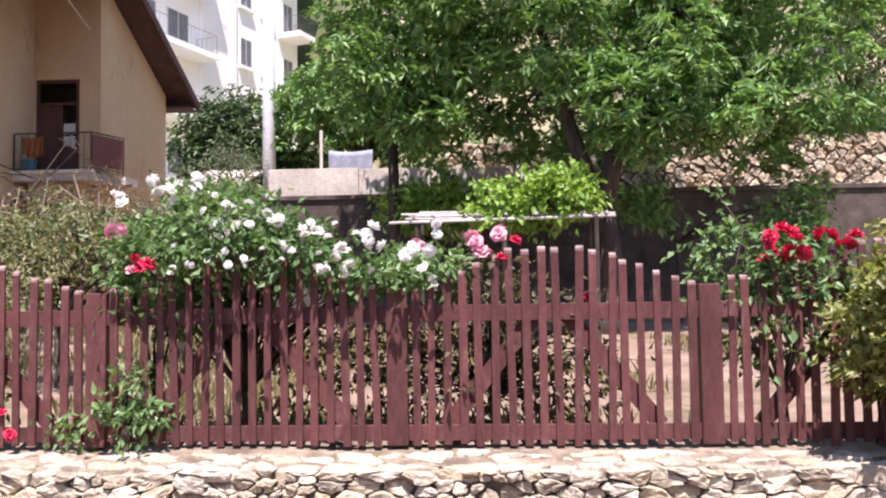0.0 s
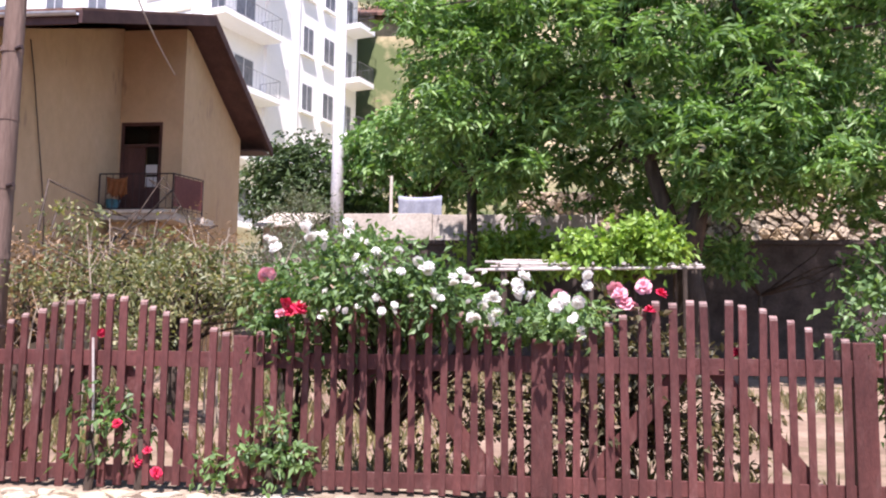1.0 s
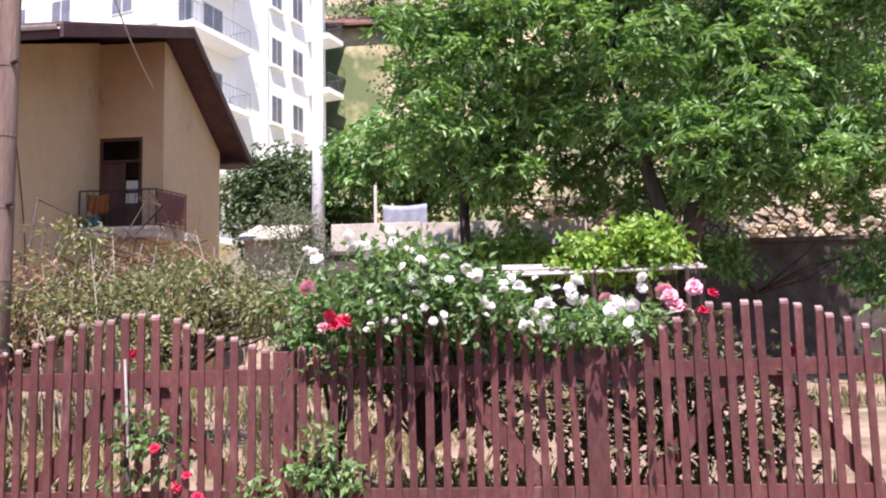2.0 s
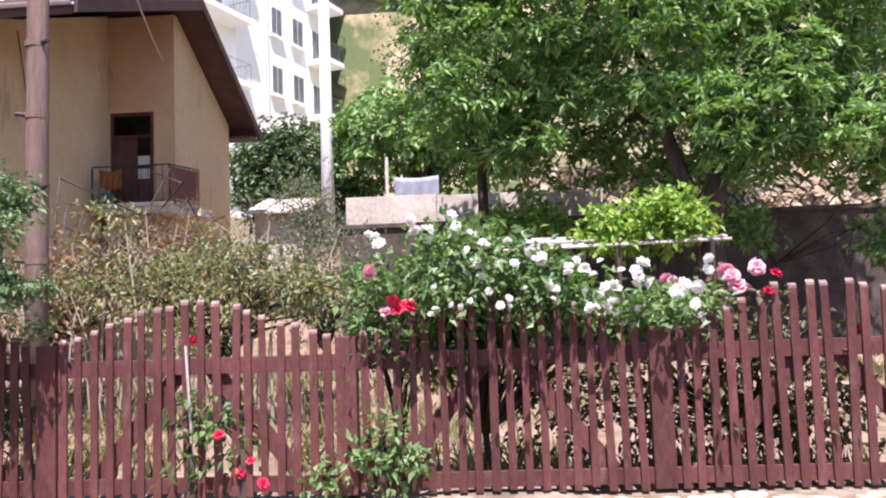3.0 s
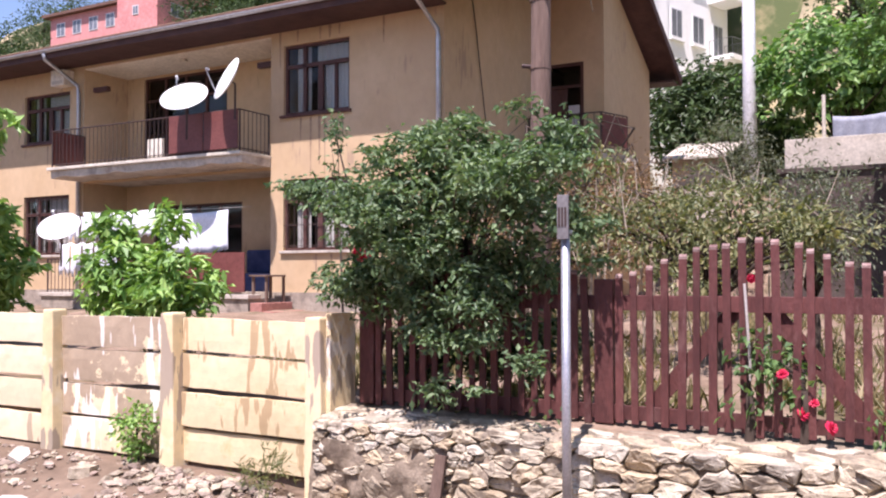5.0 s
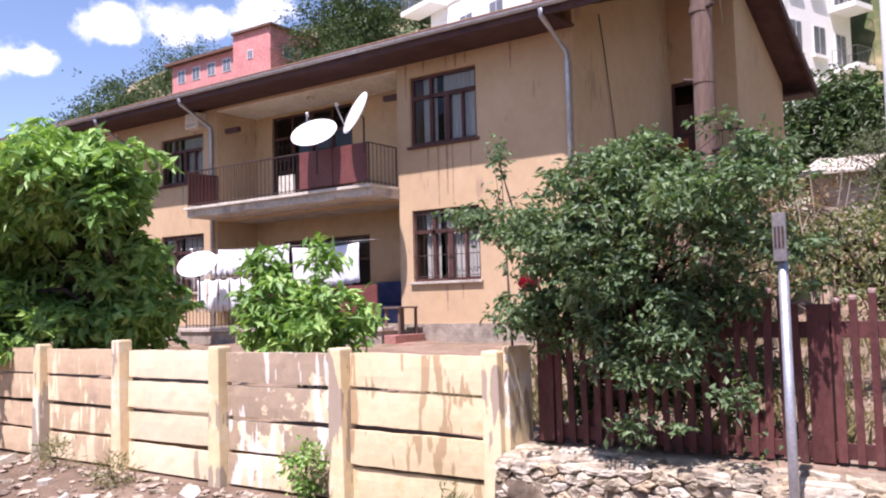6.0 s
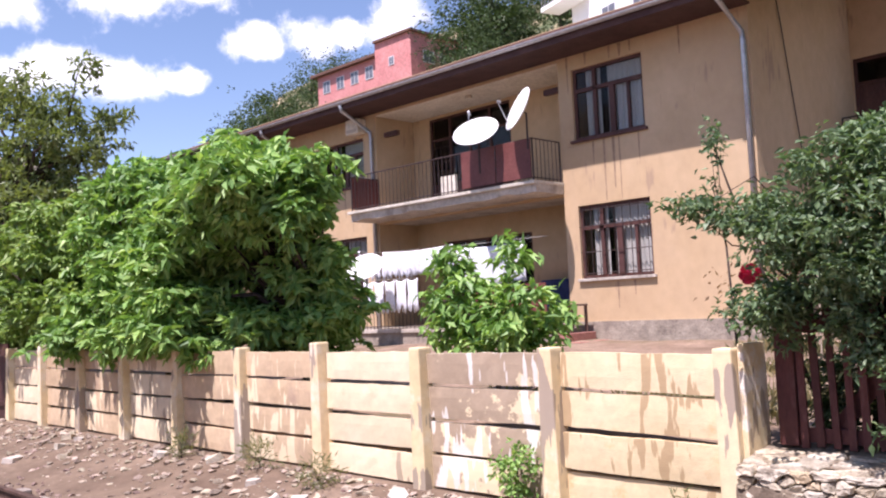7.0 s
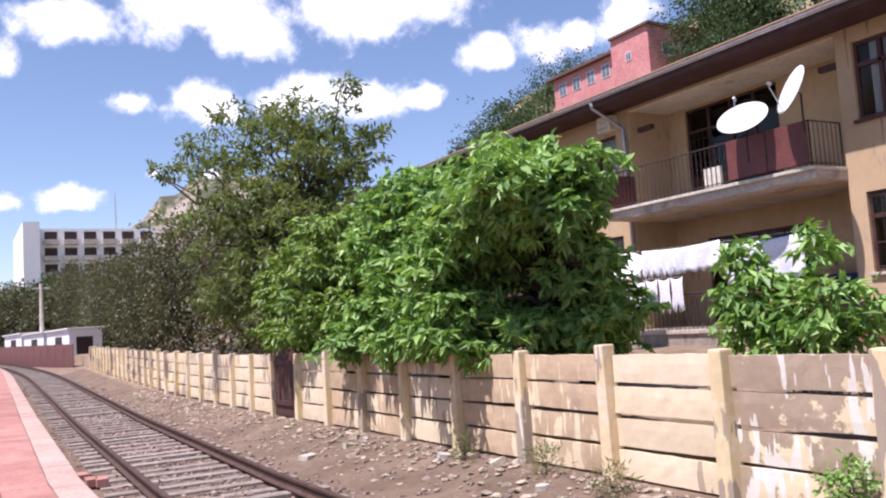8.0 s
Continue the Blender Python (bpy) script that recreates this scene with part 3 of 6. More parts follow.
# ---- platform ----
def strip(y0, y1, z0, z1, xs):
    bm = bmesh.new()
    rows = []
    for x in xs:
        o, g = bend(x), grade(x)
        rows.append([bm.verts.new((x, y, z + g)) for y, z in ((y0 + (o if y0 > -3 else 0), z0), (y1 + o, z0), (y1 + o, z1), (y0 + (o if y0 > -3 else 0), z1))])
    for a, b in zip(rows, rows[1:]):
        for k in range(4):
            bm.faces.new((a[k], a[(k + 1) % 4], b[(k + 1) % 4], b[k]))
    bm.faces.new(rows[0][::-1])
    bm.faces.new(rows[-1])
    return bm


XS = axis((-150, -50, 5), (-50, 14, 1.5))
platform = tagged(part("platform", strip(-9, 0.90, -0.6, 0.06, XS), PAVER), "red paved station platform with a pale concrete edge", "platform", kind="structure")

# ---- track ----
track = thing("railway_track", (-10, 2.53, -0.3), "single railway track with rusty rails on pale worn sleepers", "railway track")
for y in (1.78, 3.28):
    bm = bmesh.new()
    prof = ((-0.065, -0.30), (0.065, -0.30), (0.065, -0.285), (0.012, -0.265), (0.012, -0.195), (0.035, -0.185), (0.035, -0.155), (0.028, -0.15), (-0.028, -0.15),
            (-0.035, -0.155), (-0.035, -0.185), (-0.012, -0.195), (-0.012, -0.265), (-0.065, -0.285))
    rows = [[bm.verts.new((x, y + bend(x) + a, b + grade(x))) for a, b in prof] for x in XS]
    for a, b in zip(rows, rows[1:]):
        for k in range(len(prof)):
            bm.faces.new((a[k], a[(k + 1) % len(prof)], b[(k + 1) % len(prof)], b[k]))
    bm.faces.new(rows[0][::-1])
    bm.faces.new(rows[-1])
    part("rail", bm, RAILSTEEL, track)
sl_me = bpy.data.meshes.new("sleeper")
bm = boxes((-0.11, 0.11, -1.2, 1.2, -0.12, 0.0), bevel=0.012)
bm.to_mesh(sl_me)
bm.free()
sl_me.materials.append(SLEEPER)
rng = np.random.default_rng(3)
for k in range(150):
    x = 9.0 - 0.64 * k + rng.normal(0, 0.02)
    piece("sleeper", sl_me, track, Matrix.LocRotScale((x, 2.53 + bend(x) + rng.normal(0, 0.02), -0.335 + grade(x) + rng.normal(0, 0.010)), Euler((0, 0, -0.03 * (x < -14) + rng.normal(0, 0.012))), None))
pv_me = bpy.data.meshes.new("paver")
bm = boxes((-0.296, 0.296, -0.246, 0.246, -0.05, 0.0), bevel=0.006)
bm.to_mesh(pv_me)
bm.free()
pv_me.materials.append(PAVER)
kb_me = bpy.data.meshes.new("kerb_stone")
bm = boxes((-0.496, 0.496, -0.17, 0.17, -0.16, 0.0), bevel=0.014)
bm.to_mesh(kb_me)
bm.free()
kb_me.materials.append(KERB)
for k in range(72):
    x = 5.7 - 0.6 * k
    for j in range(4):
        piece("paver", pv_me, platform, Matrix.LocRotScale((x, 0.31 - 0.5 * j + bend(x), 0.098 + grade(x) + rng.normal(0, 0.001)), Euler((0, 0, -0.03 * (x < -14))), None))
for k in range(90):
    x = 6.0 - 1.0 * k
    piece("kerb_stone", kb_me, platform, Matrix.LocRotScale((x, 0.74 + bend(x), 0.104 + grade(x) + rng.normal(0, 0.002)), Euler((0, 0, -0.03 * (x < -14))), None))
for k, (x, y, a) in enumerate(((-16.9, 1.25, 0.3), (-16.2, 1.42, -0.5), (-16.3, 1.30, 0.9))):
    br = part("brick", boxes((x - 0.16, x + 0.16, y - 0.08, y + 0.08, -0.34, -0.22), bevel=0.012), PAVER)
    tagged(br, "loose red brick lying beside the platform", "brick")
scatter("ballast", "brown crushed stone ballast between the rails", 15000,
        lambda r: (lambda x: (x, 2.53 + bend(x) + r.normal(0, 0.85)))(6 - 56 * r.random() ** 1.1), (0.02, 0.055), BALLAST, 5)
scatter("rubble", "pale broken stones strewn below the fence", 3000,
        lambda r: (-4 - 32 * r.random() ** 1.2, min(5.5, 5.6 - abs(r.normal(0, 0.75)))), (0.010, 0.070), RUBBLE, 6)
scatter("rubble", "pale broken stones strewn below the stone wall", 2400, lambda r: (r.uniform(-7, 4), min(5.38, 5.45 - abs(r.normal(0, 0.5)))), (0.010, 0.065), RUBBLE, 7)


# ---- stone wall under the picket fence ----
def cells(points, x0, x1, y0, y1):
    """The Voronoi cells of points in a rectangle."""
    pts = np.array(points)
    out = []
    for i, p in enumerate(pts):
        poly = [(x0, y0), (x1, y0), (x1, y1), (x0, y1)]
        d2 = ((pts - p) ** 2).sum(1)
        for j in np.argsort(d2)[1:22]:
            m, n = (pts[j] + p) / 2, pts[j] - p
            cut = []
            for a, b in zip(poly, poly[1:] + poly[:1]):
                sa, sb = (a[0] - m[0]) * n[0] + (a[1] - m[1]) * n[1], (b[0] - m[0]) * n[0] + (b[1] - m[1]) * n[1]
                if sa <= 0:
                    cut.append(a)
                if sa * sb < 0:
                    k = sa / (sa - sb)
                    cut.append((a[0] + (b[0] - a[0]) * k, a[1] + (b[1] - a[1]) * k))
            poly = cut
            if len(poly) < 3:
                break
        if len(poly) >= 3:
            out.append(poly)
    return out


def stone_mesh(poly, gap, depth, bulge, rng, mat):
    """A rough stone on an outline in the plane (u, v), standing out along w. Returns the mesh and its middle."""
    c = np.mean(poly, axis=0)
    q = np.array(poly)
    size = np.abs(q - c).max()
    q = c + (q - c) * max(0.5, 1 - gap / max(size, 0.02))
    nq = np.roll(q, -1, axis=0)
    ring = np.concatenate([[a * 0.86 + b * 0.14, a * 0.5 + b * 0.5, a * 0.14 + b * 0.86] for a, b in zip(q, nq)]) - c
    ring *= 1 + rng.normal(0, 0.10, (len(ring), 1))
    n = len(ring)
    lift = bulge * rng.uniform(0.4, 1.4)
    tilt = rng.normal(0, bulge * 4.5, 2)
    seed = rng.uniform(0, 90)

    def rise(p, k):
        return np.array([[k + a @ tilt + bulge * 0.9 * noise.noise(Vector((a[0] * 11 + seed, a[1] * 11, seed))) + bulge * 0.5 * noise.noise(Vector((a[0] * 37, a[1] * 37 + seed, seed)))] for a in p])

    v = np.concatenate([np.concatenate([ring * 1.02, np.full((n, 1), -depth)], 1), np.concatenate([ring, rise(ring, lift * 0.2)], 1), np.concatenate([ring * 0.9, rise(ring * 0.9, lift * 0.9)], 1),
                        np.concatenate([ring * 0.5, rise(ring * 0.5, lift)], 1), [[0, 0, lift + bulge * 0.5 * noise.noise(Vector((seed, 0, seed)))]]])
    f = []
    for k in range(n):
        m = (k + 1) % n
        f += [(r * n + k, r * n + m, (r + 1) * n + m, (r + 1) * n + k) for r in range(3)] + [(3 * n + k, 3 * n + m, 4 * n)]
    me = bpy.data.meshes.new("stone")
    me.from_pydata(v.tolist(), [], f)
    me.materials.append(mat)
    return me, c


def darts(x0, x1, y0, y1, wide, small, large, rng, tries=5000):
    """Points kept apart by a distance that changes from place to place, in a plane pressed along x."""
    pts = []
    for k in range(tries):
        p = (rng.uniform(x0, x1) / wide, rng.uniform(y0, y1))
        f = 0.5 + 0.9 * noise.noise(Vector((p[0] * 3.1, p[1] * 4.3, 11)))
        r = small + (large - small) * min(1, max(0, f)) ** 1.5
        if all((p[0] - q[0]) ** 2 + (p[1] - q[1]) ** 2 > (0.5 * (r + q[2])) ** 2 for q in pts):
            pts.append((*p, r))
    return [(a, b) for a, b, c in pts]


def scatter_points(x0, x1, y0, y1, want, rng, wide):
    """Points spread evenly with some disorder, wider apart along x."""
    pts = []
    for k in range(want):
        best, far = None, -1
        for c in range(7):
            p = (rng.uniform(x0, x1), rng.uniform(y0, y1))
            d = min((((p[0] - q[0]) / wide) ** 2 + (p[1] - q[1]) ** 2 for q in pts), default=9)
            d *= 0.5 + 0.9 * noise.noise(Vector((p[0] * 1.5, p[1] * 3, 11))) ** 2 + 0.2 * rng.random()
            if d > far:
                best, far = p, d
        pts.append(best)
    return pts


stone_wall = tagged(part("stone_wall", boxes((-5.22, 5.6, 5.485, 6.15, -0.6, 0.46)), GAP_EARTH), "dry-stone retaining wall of pale irregular fieldstone", "wall", kind="structure")
rng = np.random.default_rng(21)


def stone_patch(name, parent, polys, gap, depth, bulge, seat, near, rest):
    """Stones on cells: those of the middle stretch are pieces, the rest one joined mesh."""
    rest_v, rest_f = [], []
    for poly in polys:
        me, c = stone_mesh(poly, gap, depth, bulge, rng, near)
        m = seat(c)
        if m is None:
            continue
        if -2.7 < c[0] < 0.9:
            piece("stone", me, parent, m)
        else:
            base = len(rest_v)
            rest_v += [tuple(m @ v.co) for v in me.vertices]
            rest_f += [tuple(base + k for k in p.vertices) for p in me.polygons]
            bpy.data.meshes.remove(me)
    ob = part(name, mesh_of(name, rest_v, rest_f, rest), None, parent)
    ob["kind"] = "stuff"


def seat_face(c):
    if c[1] < land(c[0], 5.4) - 0.1:
        return None
    face = 5.45 + 0.06 * (c[1] - 0.3) + rng.normal(0, 0.018)
    return Matrix.LocRotScale((c[0], face, c[1]), Euler((radians(90), 0, 0)), None)


for z0, z1, wide, small, large in ((-0.38, 0.10, 1.35, 0.040, 0.30), (0.10, 0.48, 1.9, 0.034, 0.15)):
    polys = [[(a * wide + 0.02 * noise.noise(Vector((a * wide * 7, b * 7, 3))), b + 0.035 * noise.noise(Vector((a * wide * 1.9, b * 0.6, 5)))) for a, b in poly]
             for poly in cells(darts(-5.2, 4.6, z0, z1, wide, small, large, rng), -5.2 / wide, 4.6 / wide, z0, z1)]
    stone_patch("stones", stone_wall, polys, 0.008, 0.12, 0.026, seat_face, *((STONE_LOW, STONE_LOW_REST) if z0 < 0 else (STONE, STONE_REST)))
stone_patch("top_stones", stone_wall, cells(scatter_points(-5.2, 4.6, 5.46, 5.84, 95, rng, 1.8), -5.2, 4.6, 5.46, 5.84), 0.018, 0.06, 0.011,
            lambda c: Matrix.Translation((c[0], c[1], 0.488 + 0.12 * (c[1] - 5.6) + rng.normal(0, 0.005))), STONE, STONE_REST)
soil = bmesh.new()
gr = [[soil.verts.new((x, y, 0.485 + 0.12 * (y - 5.6) + 0.03 * noise.noise(Vector((x * 2.3, y * 9, 1))))) for y in (5.52, 5.6, 5.7, 5.8, 5.95, 6.2)] for x in np.arange(-5.2, 5.5, 0.2)]
for a, b in zip(gr, gr[1:]):
    for k in range(5):
        soil.faces.new((a[k], b[k], b[k + 1], a[k + 1]))
tagged(part("wall_top", soil, SANDY, smooth=True), "sandy earth bedding on top of the stone wall", "ground", kind="structure")

# Earth that has washed over the end of the wall.
earth = bmesh.new()
gr = []
for i in range(45):
    x = -5.21 + 0.034 * i
    row = []
    for j in range(24):
        z = -0.42 + 0.033 * j
        q = 0.055 * noise.noise(Vector((x * 3.1, z * 3.3, 8))) + 0.028 * noise.noise(Vector((x * 11, z * 9, 2))) + 0.012 * noise.noise(Vector((x * 29, z * 23, 5)))
        row.append(earth.verts.new((x, 5.405 - q + 0.13 * max(0.0, x + 4.25) + 0.25 * max(0.0, z - 0.2) - 0.18 * max(0.0, -0.12 - z), z)))
    gr.append(row)
for a, b in zip(gr, gr[1:]):
    for j in range(23):
        earth.faces.new((a[j], b[j], b[j + 1], a[j + 1]))
part("earth_fill", earth, SANDY, stone_wall, "crumbling brown earth over the wall end", smooth=True)

# ---- picket fence ----
fence = thing("picket_fence", (-1.0, 5.9, 0.52), "red-brown painted wooden picket fence with arched bays on a stone wall", "fence")
POSTS = [-5.02 + 1.977 * k for k in range(7)]
rng = np.random.default_rng(4)
post_me = bpy.data.meshes.new("post")
bm = boxes((-0.068, 0.068, -0.05, 0.05, 0.0, 1.0), bevel=0.008)
bm.to_mesh(post_me)
bm.free()
post_me.materials.append(PAINT)
for x in POSTS:
    piece("post", post_me, fence, Matrix.LocRotScale((x, 5.93, 0.545), Euler((rng.normal(0, 0.008), rng.normal(0, 0.008), 0)), (1, 1, 1.0)))
picket_me = bpy.data.meshes.new("picket")
bm = bmesh.new()
w, d = 0.0245, 0.010
rings = [[bm.verts.new((x * k, y, z + (0.014 if y > 0 and z > 0.9 else 0))) for x, y in ((-w, -d), (w, -d), (w, d), (-w, d))] for k, z in ((1, 0), (0.97, 0.972), (0.93, 0.986))]
bm.faces.new(rings[0][::-1])
bm.faces.new(rings[2]).material_index = 1
for lo, up in zip(rings, rings[1:]):
    for k in range(4):
        bm.faces.new((lo[k], lo[(k + 1) % 4], up[(k + 1) % 4], up[k])).material_index = 1 if up is rings[2] else 0
bm.to_mesh(picket_me)
bm.free()
picket_me.materials.append(PAINT)
picket_me.materials.append(BLEACHED)
for a, b in zip(POSTS, POSTS[1:]):
    mid, half = (a + b) / 2, (b - a) / 2
    for name, z0, z1 in (("top_rail", 1.33, 1.435), ("bottom_rail", 0.575, 0.675)):
        part(name, boxes((a + 0.06, b - 0.06, 5.905, 5.935, z0, z1), bevel=0.004), PAINT, fence)
    for s in (-1, 1):
        bm = bmesh.new()
        p0, p1 = Vector((mid + s * 0.10, 5.952, 1.36)), Vector((mid + s * 0.68, 5.952, 0.66))
        dirv = (p1 - p0).normalized()
        m = Matrix.LocRotScale((p0 + p1) / 2, Euler((0, math.atan2(-dirv.z, dirv.x), 0)), ((p1 - p0).length, 0.026, 0.105))
        bmesh.ops.create_cube(bm, size=1.0, matrix=m)
        part("brace", bm, PAINT, fence)
    n = 18
    for k in range(n):
        x = a + 0.118 + (b - a - 0.236) * k / (n - 1) + rng.normal(0, 0.005)
        u = (x - mid) / half
        top = 1.555 + 0.25 * (math.cos(u * math.pi / 2) ** 1.6) + rng.normal(0, 0.010)
        z0 = 0.55 + rng.normal(0, 0.008)
        piece("picket", picket_me, fence, Matrix.LocRotScale((x, 5.893 + rng.normal(0, 0.002), z0), Euler((0, rng.normal(0, 0.011), rng.normal(0, 0.05))), (rng.uniform(0.9, 1.12), 1, top - z0)))

# ---- concrete fence ----
con = thing("concrete_fence", (-20, 5.68, -0.1), "yellow-washed concrete post and panel fence, stained and chipped", "fence")
rng = np.random.default_rng(9)
cpost = bpy.data.meshes.new("post")
bm = bmesh.new()
box(bm, -0.085, 0.085, -0.09, 0.09, 0, 1.0, bevel=0.014)
for v in bm.verts:
    v.co.x *= 1.08 - 0.16 * v.co.z
    v.co.y *= 1.08 - 0.16 * v.co.z
    v.co += Vector((noise.noise(v.co * 9), noise.noise(v.co * 9 + Vector((5, 0, 0))), 0)) * 0.012
bm.to_mesh(cpost)
bm.free()
cpost.materials.append(CONCRETE)
panel_meshes = []
for k in range(5):
    me = bpy.data.meshes.new("panel")
    bm = bmesh.new()
    bmesh.ops.create_grid(bm, x_segments=10, y_segments=3, size=0.5)
    for v in bm.verts:
        u, t = v.co.x, v.co.y
        edge = 0.009 * noise.noise(Vector((u * 14, t * 3, k * 7.7))) if abs(t) > 0.4 else 0
        out = 0.004 * (1 - (2 * t) ** 4) * (1 - (2 * u) ** 8) + 0.004 * noise.noise(Vector((u * 9, t * 9, k)))
        v.co = Vector((u * 1.46, -0.03 - out, t * 0.292 + edge))
    geom = bmesh.ops.extrude_face_region(bm, geom=bm.faces[:])
    for v in geom["geom"]:
        if isinstance(v, bmesh.types.BMVert):
            v.co.y = 0.03
    bmesh.ops.recalc_face_normals(bm, faces=bm.faces)
    bm.to_mesh(me)
    bm.free()
    me.materials.append(CONCRETE)
    panel_meshes.append(me)


def washed(mat):
    """The panel shapes again in another wash."""
    out = []
    for me in panel_meshes:
        q = me.copy()
        q.materials.clear()
        q.materials.append(mat)
        out.append(q)
    return out


W_YELLOW, W_CREAM, W_TAN_SHADED, W_FLAKED = (washed(m) for m in (CONCRETE_YELLOW, CONCRETE_CREAM, CONCRETE_TAN_SHADED, CONCRETE_FLAKED))
# The tan bays also carry the overhanging trees' shade in their colour.
WASH = [W_YELLOW, W_FLAKED, W_CREAM, W_TAN_SHADED, W_TAN_SHADED, W_CREAM, W_TAN_SHADED, W_TAN_SHADED, W_CREAM]
bays = [-5.31 - 1.6 * k for k in range(10)] + [-21.32 - 1.6 * k for k in range(25)]
for k, x in enumerate(bays):
    g, o = grade(x), fence_bend(x)
    tall = 1.50 + (0.05 if k % 5 == 3 else 0) + rng.normal(0, 0.012)
    piece("post", cpost, con, Matrix.LocRotScale((x, 5.665 + o, -0.25 + g), Euler((rng.normal(0, 0.01), rng.normal(0, 0.01), 0)), (1, 1, tall)))
    if k in (9, 34):
        continue
    xm = x - 0.8
    for r in range(4):
        z = -0.075 + 0.325 * r + 0.15 + grade(xm) + rng.normal(0, 0.005)
        m = Matrix.LocRotScale((xm, 5.715 + fence_bend(xm) + rng.normal(0, 0.008), z), Euler((rng.normal(0, 0.012), rng.normal(0, 0.006), 0.038 * (xm < -32) * -1)), None)
        piece("panel", (WASH[k] if k < 9 else W_CREAM if k % 3 else panel_meshes)[int(rng.integers(5))], con, m @ Matrix.Diagonal((1, 1, rng.uniform(0.95, 1.0), 1)))
bm = boxes((-5.245, -5.20, 5.64, 5.99, -0.2, 1.27), bevel=0.008)
part("return_panel", bm, CONCRETE_BARE, con, "streaked grey concrete end slab")
gate = thing("garden_gate", (-20.5, 5.72, -0.1), "dark brown sheet gate set in the concrete fence", "gate")
part("leaf", boxes((-21.2, -19.85, 5.64, 5.68, -0.08, 1.32), bevel=0.006), BROWN, gate)
for z in (0.15, 1.0):
    part("batten", boxes((-21.15, -19.9, 5.605, 5.64, z, z + 0.09)), BROWN, gate)

# ---- sign post ----
sign = thing("sign_post", (-3.06, 5.2, -0.35), "galvanised pipe post with a small dark plate standing in rubble", "sign post")
part("pipe", tube(bmesh.new(), [(-3.06, 5.2, -0.45), (-3.06, 5.2, 1.84)], 0.029, 14), STEEL, sign, smooth=True)
plate = part("plate", boxes((-3.098, -3.022, 5.15, 5.17, 1.80, 2.08), bevel=0.004), GREYPAINT, sign)
for k in range(3):
    part("marking", boxes((-3.088 + 0.021 * k, -3.076 + 0.021 * k, 5.146, 5.1495, 1.88, 2.00)), IRON, plate)
part("clamp", boxes((-3.095, -3.025, 5.165, 5.235, 1.83, 1.86), bevel=0.004), STEEL, sign)


# ---- poles and cable ----
wpole = thing("utility_pole", (-4.57, 8.5, 0.6), "weathered wooden utility pole with steel step bolts", "pole")
part("shaft", tube(bmesh.new(), [(-4.57, 8.5, 0.3), (-4.57, 8.5, 2.5), (-4.56, 8.5, 5), (-4.55, 8.51, 9.0)], [0.112, 0.108, 0.102, 0.09], 14), POLEWOOD, wpole, smooth=True)
for k in range(9):
    z, s = 1.6 + 0.72 * k, (-1) ** k
    part("step_bolt", tube(bmesh.new(), [(-4.57 + s * 0.08, 8.44, z), (-4.57 + s * 0.17, 8.40, z + 0.01)], 0.022, 7), IRON, wpole)
    part("band", tube(bmesh.new(), [(-4.57, 8.5, z - 0.03), (-4.57, 8.5, z + 0.03)], 0.113, 14), POLEWOOD, wpole)
cpole = thing("lamp_pole", (-5.35, 26.5, 3.6), "tall pale concrete lamp pole behind the garden wall", "pole")
part("shaft", tube(bmesh.new(), [(-5.35, 26.5, 2.5), (-5.35, 26.5, 8), (-5.35, 26.5, 17)], [0.22, 0.19, 0.14], 14), PVC, cpole, smooth=True)
cable = thing("overhead_cable", (-4.55, 8.5, 8.6), "thin overhead cable from the pole to the house", "cable")
pts = [Vector((-4.55, 8.5, 8.6)).lerp(Vector((-7.85, 19.86, 7.85)), k / 12) - Vector((0, 0, 0.5 * math.sin(math.pi * k / 12))) for k in range(13)]
part("wire", tube(bmesh.new(), pts, 0.016, 5), GREYWOOD, cable)
part("drop_wire", tube(bmesh.new(), [(-9.16, 16.0, 7.4), (-9.16, 16.2, 6.7), (-9.16, 16.48, 5.5), (-9.16, 16.7, 4.6), (-9.16, 16.85, 3.8), (-9.16, 16.9, 1.3)], 0.012, 5), IRON, cable)


# ---- house ----
house = thing("house", (-20, 17, 0.6), "two-storey ochre plastered house with dark eaves, loggias and balconies", "house")


def wall_grid(bm, us, zs, holes, put):
    """A wall from rectangles, leaving out the holes (u0, u1, z0, z1)."""
    us = sorted(set(us + [u for h in holes for u in h[:2]]))
    zs = sorted(set(zs + [z for h in holes for z in h[2:]]))
    for a, b in zip(us, us[1:]):
        for c, d in zip(zs, zs[1:]):
            if not any(h[0] <= (a + b) / 2 <= h[1] and h[2] <= (c + d) / 2 <= h[3] for h in holes):
                put(bm, a, b, c, d)
    bmesh.ops.remove_doubles(bm, verts=bm.verts[:], dist=1e-4)


Y0, Y1, YR = 14.86, 16.25, 19.9
W_UP, W_LO = (-13.19, -11.45, 5.02, 6.55), (-13.19, -11.45, 2.08, 3.62)
W_UP2, W_LO2 = (-21.95, -20.15, 5.02, 6.3), (-21.95, -20.15, 2.08, 3.62)
bm = bmesh.new()
wall_grid(bm, [-34.0, -9.2], [1.18, 7.55], [W_UP, W_LO, W_UP2, W_LO2, (-19.62, -13.54, 1.18, 3.88), (-19.62, -13.54, 4.16, 6.80), (-30.5, -24.0, 4.16, 6.80), (-30.5, -24.0, 1.18, 3.88)],
          lambda q, a, b, c, d: box(q, a, b, Y0, Y0 + 0.25, c, d))
part("front_wall", bm, PLASTER, house)
D_UP, D_LO = (-19.0, -16.1, 4.18, 6.72), (-18.6, -15.6, 1.2, 3.35)
